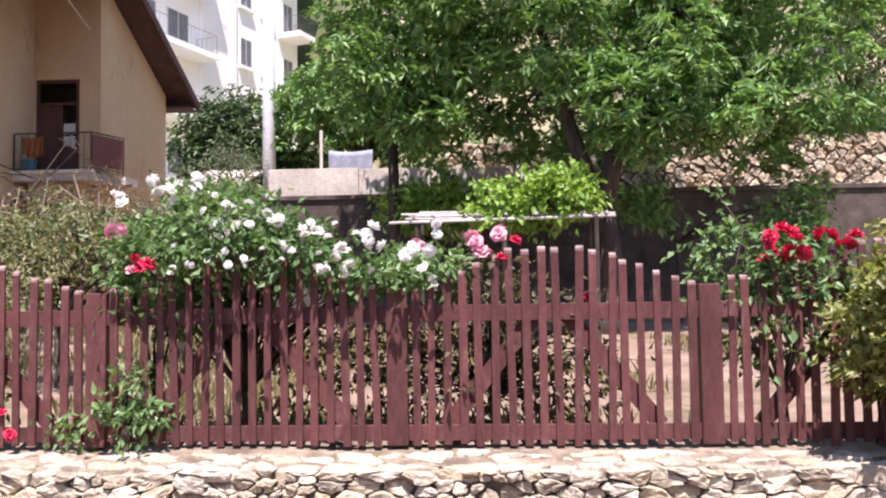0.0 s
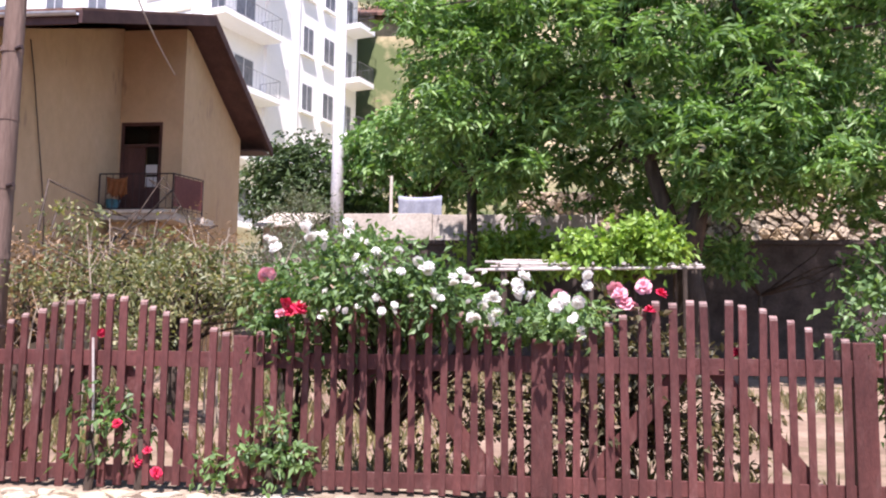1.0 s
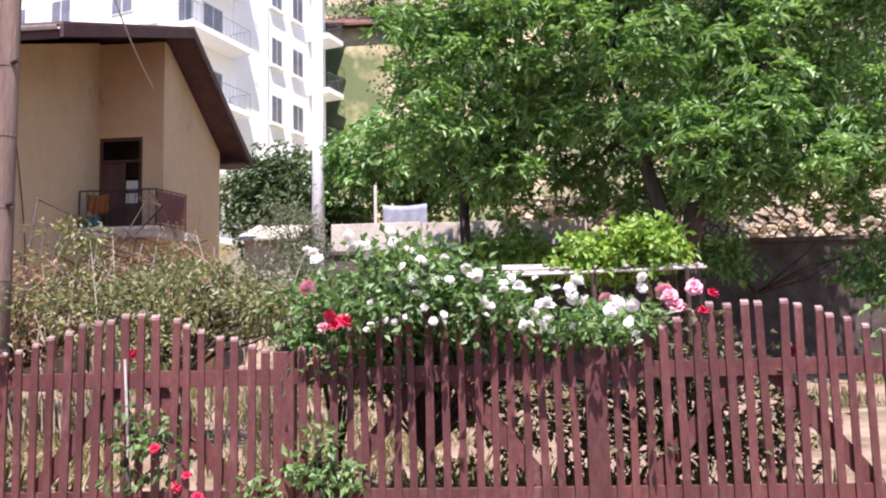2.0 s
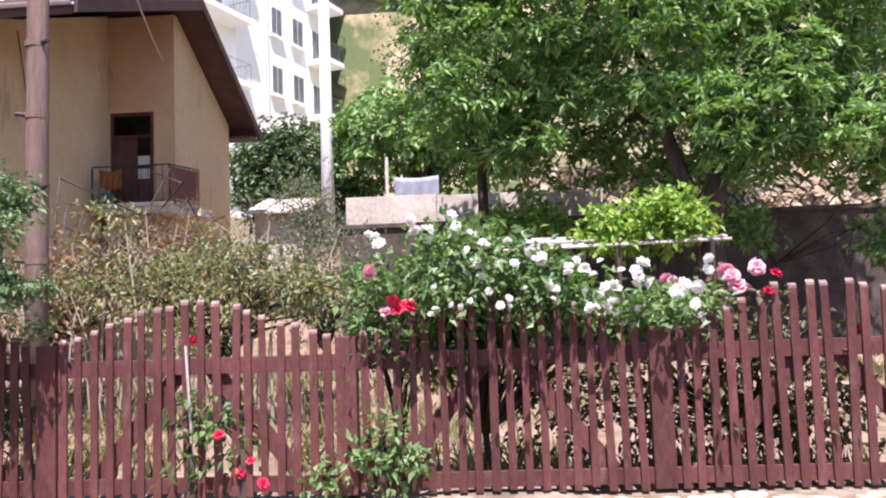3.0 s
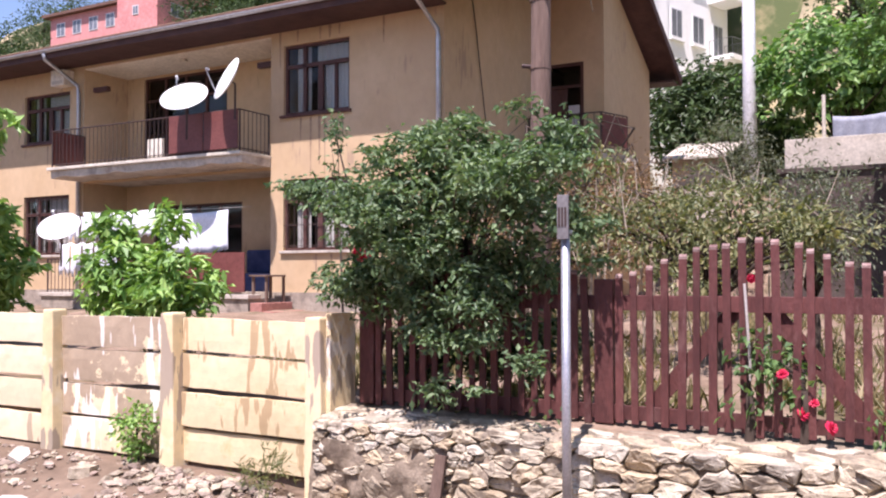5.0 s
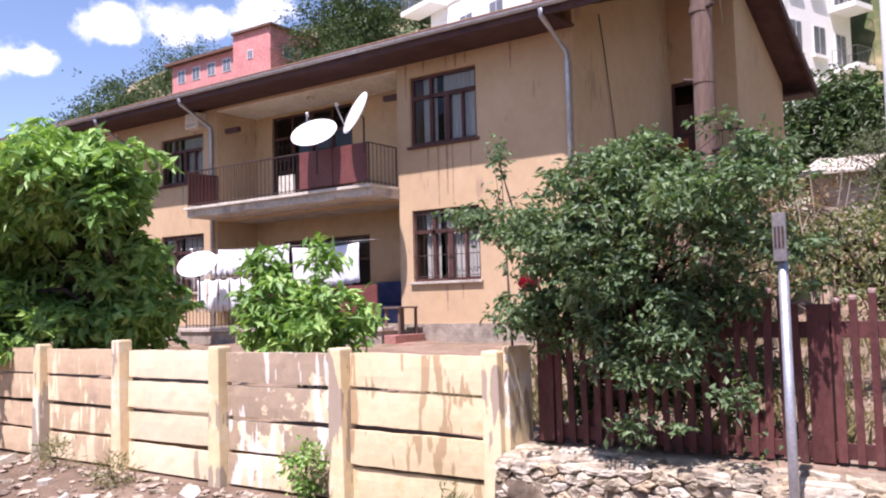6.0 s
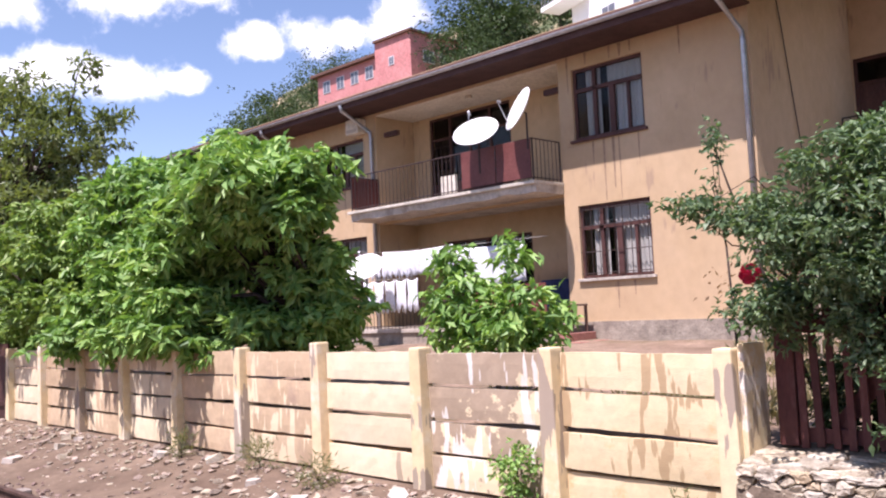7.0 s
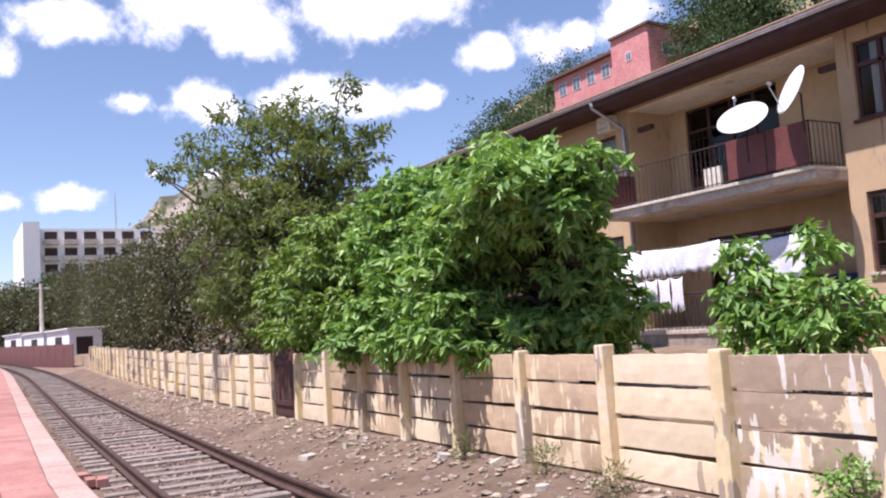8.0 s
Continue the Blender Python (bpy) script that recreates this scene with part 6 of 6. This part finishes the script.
tree("olive_bush", "grey-green bush above the garden wall", (-4.9, 21.5, 3.6), (-4.9, 21.5, 4.0), 0.06, [(-5.0, 21.5, 4.6, 1.0, 0.8, 0.7), (-4.4, 20.6, 3.9, 0.8, 0.6, 0.5)], 230, 12, 0.15, 0.10, 0.035, LEAF_GREYGREEN, 92, 20, "bush", ragged=0.25)
rng = np.random.default_rng(95)
HILL = [(-110, 47, 9), (-110, 51.5, 10), (-112, 57, 10), (-108, 60, 9), (-84, 51, 9), (-87, 51.5, 8), (-81, 53, 9), (-57, 59, 9), (-55, 60.5, 10), (-80, 52, 8.5), (-86, 54, 9), (-92, 56, 8), (-98, 58, 9), (-76, 50, 7), (-84, 50, 8), (-104, 62, 9), (-88, 49, 8), (-54, 60, 10), (-58, 58, 6.5), (-84, 66, 8), (-78, 54, 7), (-88, 58, 6), (-70, 50, 5), (-48, 62, 9), (-52, 56, 6), (-96, 70, 8), (-64, 48, 5), (-100, 60, 7), (-90, 46, 5), (-60, 66, 8),
        (-2, 46, 6), (4, 40, 6), (10, 44, 7), (16, 38, 7), (22, 46, 8), (-7, 52, 6), (12, 56, 8), (28, 40, 7), (2, 60, 7), (20, 62, 8), (8, 34, 5), (14, 31, 5), (-9, 62, 6), (-3, 36, 5)]
for k, (x, y, h) in enumerate(HILL):
    z = land(x, y)
    tree("hillside_tree", "dark green tree on the dry hillside", (x, y, z), (x, y, z + h * 0.3), 0.18, [(x, y, z + h * 0.6, h * 0.36, h * 0.36, h * 0.40), (x + h * 0.2, y - 0.5, z + h * 0.42, h * 0.28, h * 0.28, h * 0.26)],
         210, 10, h * 0.05, h * 0.045, h * 0.022, LEAF_PINE, 200 + k, 10, ragged=0.2, group="trees on the hillside")

for k, (x, y, h) in enumerate(((-150, 8.5, 12), (-142, 10.5, 11), (-158, 7.0, 12), (-134, 12, 12), (-166, 5.0, 12), (-126, 9.5, 9))):
    tree("far_tree", "dark green tree at the bend of the line", (x, y, 1.5), (x, y, 4.0), 0.3, [(x, y, h * 0.6, 4.2, 3.2, h * 0.42), (x + 3, y - 1, h * 0.4, 3, 2.4, h * 0.3)], 260, 12, 0.6, 0.6, 0.3, LEAF_PINE if k % 2 else LEAF_BROWN, 300 + k, 10,
         ragged=0.15, group="trees at the bend")
rng = np.random.default_rng(77)
sx, sy = rng.uniform(-140, 45, 2600), 28 + 85 * rng.random(2600) ** 0.8
ok = [(x, y) for x, y in zip(sx, sy) if not (-47 < x < -6 and y < 62) and not (-82 < x < -60 and 56 < y < 72) and noise.noise(Vector((x * 0.09, y * 0.09, 20))) > -0.18]
tops = np.array([(x, y, land(x, y)) for x, y in ok])
sz = rng.uniform(0.5, 1.7, len(tops))
at = np.repeat(tops, 26, axis=0) + rng.normal(0, 1, (len(tops) * 26, 3)) * np.repeat(sz, 26)[:, None] * np.array([0.55, 0.55, 0.28]) + np.repeat(sz, 26)[:, None] * np.array([0, 0, 0.4])
scrub = tagged(new("scrub", leaf_mesh("scrub", at, rng.normal(0, 1, at.shape), 0.45, 0.26, LEAF_GREYGREEN, rng)), "grey-green scrub scattered over the dry hillside", "scrub", kind="stuff")


# ---- distant buildings ----
def pane_window(parent, plane, u0, u1, z0, z1, at):
    """A far window: a frame with a dark pane, on a wall that faces -y or +x."""
    put = (lambda a, b, c, d, p, q: (a, b, at - q, at - p, c, d)) if plane == "y" else (lambda a, b, c, d, p, q: (at + p, at + q, a, b, c, d))
    w = part("window", boxes(put(u0, u1, z0, z1, 0.0, 0.06)), PVC, parent)
    m = (u0 + u1) / 2
    for a, b in ((u0 + 0.08, m - 0.04), (m + 0.04, u1 - 0.08)):
        part("pane", boxes(put(a, b, z0 + 0.08, z1 - 0.08, 0.062, 0.075)), FARGLASS, w)


CX, CY = -14.94, 50.0
block = thing("apartment_building", (CX, CY, 8), "white rendered apartment building with stacked balconies", "building")
part("wall", boxes((CX - 22, CX, CY - 7.5, CY + 9.4, 3, 31)), WHITEWALL, block)
part("pilaster", boxes((CX, CX + 0.22, CY - 1.2, CY + 2.1, 3, 31)), WHITEWALL, block)
for k in range(7):
    z = 7.45 + 3.78 * k
    for y0, y1, o in ((CY - 6.6, CY - 1.4, 1.5), (CY + 7.0, CY + 8.98, 1.7)):
        s = part("balcony", boxes((CX, CX + o, y0, y1, z, z + 0.34), bevel=0.02), WHITEWALL, block)
        part("railing", railing_mesh([(CX + 0.05, y0 + 0.06), (CX + o - 0.06, y0 + 0.06), (CX + o - 0.06, y1 - 0.06), (CX + 0.05, y1 - 0.06)], z + 0.34, z + 1.4, 0.3), GREYPAINT, s)
        pane_window(block, "x", y0 + 0.5, y0 + 1.7, z + 0.36, z + 2.6, CX)
        if y0 < CY:
            pane_window(block, "x", y0 + 2.6, y0 + 4.4, z + 0.9, z + 2.6, CX)
    for y0, y1 in ((CY + 2.7, CY + 3.9), (CY + 5.1, CY + 6.4)):
        pane_window(block, "x", y0, y1, z + 0.95, z + 2.75, CX)
        part("window_ledge", boxes((CX, CX + 0.2, y0 - 0.15, y1 + 0.15, z + 0.75, z + 0.92)), WHITEWALL, block)
    s = part("balcony", boxes((CX - 23.6, CX - 19.8, CY - 9.1, CY - 7.5, z, z + 0.34), bevel=0.02), WHITEWALL, block)
    part("railing", railing_mesh([(CX - 23.5, CY - 7.5), (CX - 23.5, CY - 9.05), (CX - 19.9, CY - 9.05), (CX - 19.9, CY - 7.5)], z + 0.34, z + 1.4, 0.3), STEEL, s)
    for x in (-18.5, -15.2, -11.0, -7.6, -3.2):
        pane_window(block, "y", CX + x, CX + x + 1.5, z + 1.0, z + 2.6, CY - 7.5)
    part("string_course", boxes((CX - 22, CX, CY - 7.55, CY - 7.5, z + 0.05, z + 0.22)), PALE, block)
block.rotation_euler = (0, 0, radians(-19))

# Pink house on the ridge.
pink = thing("hill_house", (-70, 60, 22), "pink rendered house on the hilltop with a square tower", "house")
zb = land(-70, 60) - 2
part("wall", boxes((-79.5, -68.0, 60, 70, zb, 29.2)), PINKWALL, pink)
part("tower", boxes((-67.99, -62.5, 58.8, 68, zb, 30.1)), PINKWALL, pink)
part("roof", boxes((-80.2, -68.0, 59.4, 70.5, 29.202, 29.5), (-67.98, -62.2, 58.5, 68.3, 30.102, 30.35)), TILE, pink)
for x in (-78.5, -76, -73.5, -71):
    pane_window(pink, "y", x, x + 1.3, 27.1, 28.5, 60)
pane_window(pink, "y", -65.8, -65.0, 27.3, 28.2, 58.8)
for y in (60.5, 63):
    pane_window(pink, "x", y, y + 1.6, 27.2, 28.5, -62.5)

pink.location += Vector((-1.8, 0, -0.6))

villa = thing("hill_house", (-9, 62, 23), "white house with a brown roof high on the slope", "house")
part("wall", boxes((-12.3, -6.5, 61, 68, 20, 24.4)), WHITEWALL, villa)
bm = bmesh.new()
roof_slab(bm, -13.2, -5.6, 60.2, 25.0, 64.5, 27.2, 0.2)
part("roof", bm, TILE, villa)

far = thing("apartment_block", (-185, 20, 5), "long pale apartment block far down the line", "building")
part("wall", boxes((-200, -170, 9.8, 12.5, 2, 24.2), (-200, -172, 12.5, 33, 2, 23.2)), WHITEWALL, far)
for k in range(6):
    z = 5.5 + 2.95 * k
    for j in range(6):
        y = 13.2 + 3.3 * j
        part("balcony", boxes((-172, -170.9, y, y + 2.5, z, z + 0.9)), PALE, far)
        part("window", boxes((-172, -171.9, y + 0.2, y + 2.3, z + 0.95, z + 2.4)), IRON, far)
part("mast", tube(bmesh.new(), [(-178, 26.5, 23.2), (-178, 26.5, 31)], [0.2, 0.08], 6), STEEL, far)

rock = bmesh.new()
rows = []
for i in range(40):
    u = i / 39
    rows.append([])
    for j in range(30):
        v = j / 29
        x, y = -480 + 230 * v * 0.9, 30 + 260 * u
        h = min(14 + 0.53 * y, 62) * smooth(0, 0.08, u) * smooth(200, 105, y) * min(1, math.sin(math.pi * min(1, v * 1.02 + 0.01)) * 1.6)
        h += (8 * noise.noise(Vector((x * 0.03, y * 0.03, 1))) + 5 * noise.noise(Vector((x * 0.09, y * 0.09, 4))) + 3 * noise.noise(Vector((x * 0.2, y * 0.2, 6)))) * min(1, h / 15)
        rows[-1].append(rock.verts.new((x, y, h - 1)))
for a, b in zip(rows, rows[1:]):
    for j in range(29):
        rock.faces.new((a[j], a[j + 1], b[j + 1], b[j]))
tagged(part("rocky_hill", rock, ROCK), "bare rocky hill in the distance", "hill", kind="structure")

# Sheet fence, sheds and a pole where the line swings away.
def turned(bm, x, y, a):
    bmesh.ops.transform(bm, matrix=Matrix.Translation((x, y, 0)) @ Matrix.Rotation(a, 4, "Z"), verts=bm.verts)
    return bm


LINE = math.atan2(-3.1, -34.0) + math.pi
for k, (s, long, top, lab) in enumerate(((13.0, 9.0, 3.15, "low white trackside shed with a dark opening"), (24.0, 10.0, 3.2, "low white trackside shed"), (36.0, 11.0, 3.4, "long low white trackside shed"))):
    x, y = -66 - s, 6.4 - 0.0912 * s + 2.6
    sh = thing("trackside_shed", (x, y, 1.0), lab, "shed", "sheds beyond the sheet fence")
    part("wall", turned(boxes((-long / 2, long / 2, -1.2, 1.2, 0.6, top - 0.12)), x, y, LINE), WHITEWALL, sh)
    part("roof", turned(boxes((-long / 2 - 0.2, long / 2 + 0.2, -1.4, 1.4, top - 0.118, top), bevel=0.02), x, y, LINE), WHITE, sh)
    # Dark sheets laid on the solid walls imitate the shade inside.
    part("opening", turned(boxes((long / 2, long / 2 + 0.02, -0.7, 0.5, 0.9, top - 0.7)), x, y, LINE), IRON, sh)
    part("opening", turned(boxes((-long * 0.1, long * 0.2, -1.22, -1.2, 0.9, top - 0.6)), x, y, LINE), IRON, sh)
hoard = thing("sheet_fence", (-80, 5.2, 0.5), "dark red sheet metal fence beside the track", "fence")
for k in range(16):
    s = 3.0 * k + 1.5
    x, y = -66 - s, 6.4 - 0.0912 * s
    part("panel", turned(boxes((-1.47, 1.47, -0.02, 0.02, 0.2, 1.88 + 0.008 * s)), x, y, LINE), MAROON, hoard)
far_pole = thing("utility_pole", (-92, 6.5, 1.0), "plain concrete utility pole beyond the sheds", "pole")
part("shaft", tube(bmesh.new(), [(-92, 6.5, 0.5), (-92, 6.5, 7.8)], [0.22, 0.14], 8), PALE, far_pole)
part("crossarm", boxes((-92.1, -91.9, 5.7, 7.3, 7.3, 7.45)), PALE, far_pole)
for k, (x, y, h) in enumerate(((-118, 6.5, 9), (-126, 4.5, 9), (-134, 2.5, 10), (-112, 9.0, 8), (-140, 0.0, 10))):
    tree("far_tree", "dusty tree behind the sheds", (x, y, 1.0), (x, y, 3.0), 0.25, [(x, y, h * 0.6, 3.6, 2.8, h * 0.4), (x + 2, y - 1, h * 0.4, 2.6, 2.2, h * 0.3)], 300, 12, 0.5, 0.5, 0.25, LEAF_BROWN, 330 + k, 10,
         ragged=0.15, group="trees at the bend")


# ---- added wall behind the camera: closes the place, dims window reflections, bounces light ----
tagged(part("wall_station", boxes((-60, 30, -9.6, -9.2, -0.6, 5.5)), PALE), "added unseen wall behind the camera, for window reflections and bounce", "wall", kind="structure")

# ---- small things ----
plank = thing("plank", (-4.1, 5.3, -0.35), "weathered plank leaning on the stone wall", "plank")
bm = bmesh.new()
bmesh.ops.create_cube(bm, size=1.0, matrix=Matrix.LocRotScale((-4.09, 5.335, -0.03), Euler((radians(-9), radians(5), 0)), (0.085, 0.028, 0.70)))
part("board", bm, POLEWOOD, plank)
ac = thing("air_conditioner", (-20.3, 14.7, 6.5), "small white box unit high on the plaster wall", "air conditioner")
part("casing", boxes((-20.5, -20.0, 14.55, Y0 - 0.002, 6.38, 6.78), bevel=0.02), SOFFIT, ac)
part("louvre", boxes((-20.45, -20.05, 14.54, 14.549, 6.42, 6.50)), GREYCON, ac)
cloth("tarpaulin", "pale blue tarpaulin hung between trees above the wall", -2.9, -1.7, 23.4, 4.6, 5.45, TARP, 44)
post = thing("line_post", (-3.1, 23.4, 4.0), "white post carrying the washing line", "post")
part("shaft", tube(bmesh.new(), [(-3.1, 23.4, 3.5), (-3.1, 23.4, 6.0)], 0.045, 8), PALE, post)
lean = thing("lean_to", (-6.6, 26, 3.8), "small grey lean-to shed with a sheet roof", "shed")
part("wall", boxes((-7.4, -5.9, 25.6, 27.5, 3.0, 4.9)), GREYCON, lean)
bm = bmesh.new()
roof_slab(bm, -7.6, -5.7, 25.2, 4.85, 27.7, 5.6, 0.06)
part("roof", bm, GREYCON, lean)
# Clutter on the wing's balcony and dry stalks below it.
rug = cloth("rug", "orange-brown rug hung over the balcony railing", -8.95, -8.45, 18.93, 4.72, 5.18, ORANGE, 61)
pot = thing("bucket", (-8.95, 19.25, 4.37), "teal plastic bucket on the balcony", "bucket")
part("body", tube(bmesh.new(), [(-8.95, 19.25, 4.365), (-8.95, 19.25, 4.68)], [0.12, 0.16], 14), TEAL, pot)
part("rim", tube(bmesh.new(), [(-8.95, 19.25, 4.66), (-8.95, 19.25, 4.69)], 0.168, 14), TEAL, pot)
stalks = thing("dead_stalks", (-4.6, 9.6, 0.7), "bare pale dead stalks among the dry shrubs", "bush")
rng = np.random.default_rng(88)
for k in range(46):
    x, y = rng.uniform(-6.4, -2.2), rng.uniform(8.9, 10.4)
    h, lean_x = rng.uniform(1.3, 2.3), rng.normal(0, 0.3)
    z = garden(x, y)
    bm = tube(bmesh.new(), [(x, y, z - 0.05), (x + lean_x * 0.4, y, z + h * 0.6), (x + lean_x, y, z + h)], [0.011, 0.009, 0.004], 5)
    for j in range(4):
        q = rng.uniform(0.45, 0.9)
        p = Vector((x + lean_x * q * 0.8, y, z + h * q))
        tube(bm, [p, p + Vector((rng.normal(0, 0.22), rng.normal(0, 0.1), rng.uniform(0.05, 0.3)))], [0.005, 0.003], 4)
    part("stalk", bm, STALK, stalks)
# Broken slabs and dry tufts at the foot of the fences.
rng = np.random.default_rng(123)
for k in range(22):
    x = -4.6 - 12.0 * rng.random() ** 1.3
    y = 5.35 - 1.1 * rng.random() ** 1.4
    r = rng.uniform(0.09, 0.24)
    bm = bmesh.new()
    n = int(rng.integers(5, 8))
    ang = np.sort(rng.random(n) * 0.7 + np.arange(n)) / n * math.tau
    rad = r * rng.uniform(0.6, 1.1, n)
    lo = [bm.verts.new((math.cos(a) * q, math.sin(a) * q * 0.7, -0.05)) for a, q in zip(ang, rad)]
    hi = [bm.verts.new((math.cos(a) * q * 0.93, math.sin(a) * q * 0.66, rng.uniform(0.02, 0.045))) for a, q in zip(ang, rad)]
    bm.faces.new(lo[::-1])
    bm.faces.new(hi)
    for i in range(n):
        bm.faces.new((lo[i], lo[(i + 1) % n], hi[(i + 1) % n], hi[i]))
    bmesh.ops.transform(bm, matrix=Matrix.Translation((x, y, land(x, y) + 0.02)) @ Euler((rng.normal(0, 0.14), rng.normal(0, 0.14), rng.random() * 6)).to_matrix().to_4x4(), verts=bm.verts)
    tagged(part("concrete_fragment", bm, GREYCON if k % 3 else STONE), "broken flat concrete fragment lying on the soil", "rubble", "broken fragments below the fence")
for k, (x, y) in enumerate(((-10.9, 5.35), (-9.6, 5.2), (-12.6, 5.3), (-5.7, 5.4))):
    z = land(x, y)
    tree("dry_weed", "dry straw-coloured weed tuft below the fence", (x, y, z), (x, y, z + 0.06), 0.008, [(x, y, z + 0.16, 0.20, 0.14, 0.15)], 26, 9, 0.05, 0.09, 0.012, LEAF_DRY, 400 + k, 10, "weed", droop=-0.3)
# Grass and weeds in the garden.
rng = np.random.default_rng(510)
gx, gy = rng.uniform(-9, 7, 2600), 6.25 + 11.5 * rng.random(2600) ** 1.3
ok = [(x, y, garden(x, y)) for x, y in zip(gx, gy) if noise.noise(Vector((x * 0.55, y * 0.55, 31))) > -0.12 + 0.5 * smooth(0.5, 2.5, x)]
root = np.repeat(np.array(ok), 9, axis=0) + rng.normal(0, 1, (len(ok) * 9, 3)) * np.array([0.10, 0.10, 0.0])
way = rng.normal(0, 0.45, root.shape) + np.array([0, 0, 0.9])
tagged(new("garden_grass", leaf_mesh("garden_grass", root, way, 0.20, 0.028, LEAF_GRASS, rng, 0.1)), "sparse green and straw-coloured grass in the garden", "grass", kind="stuff")
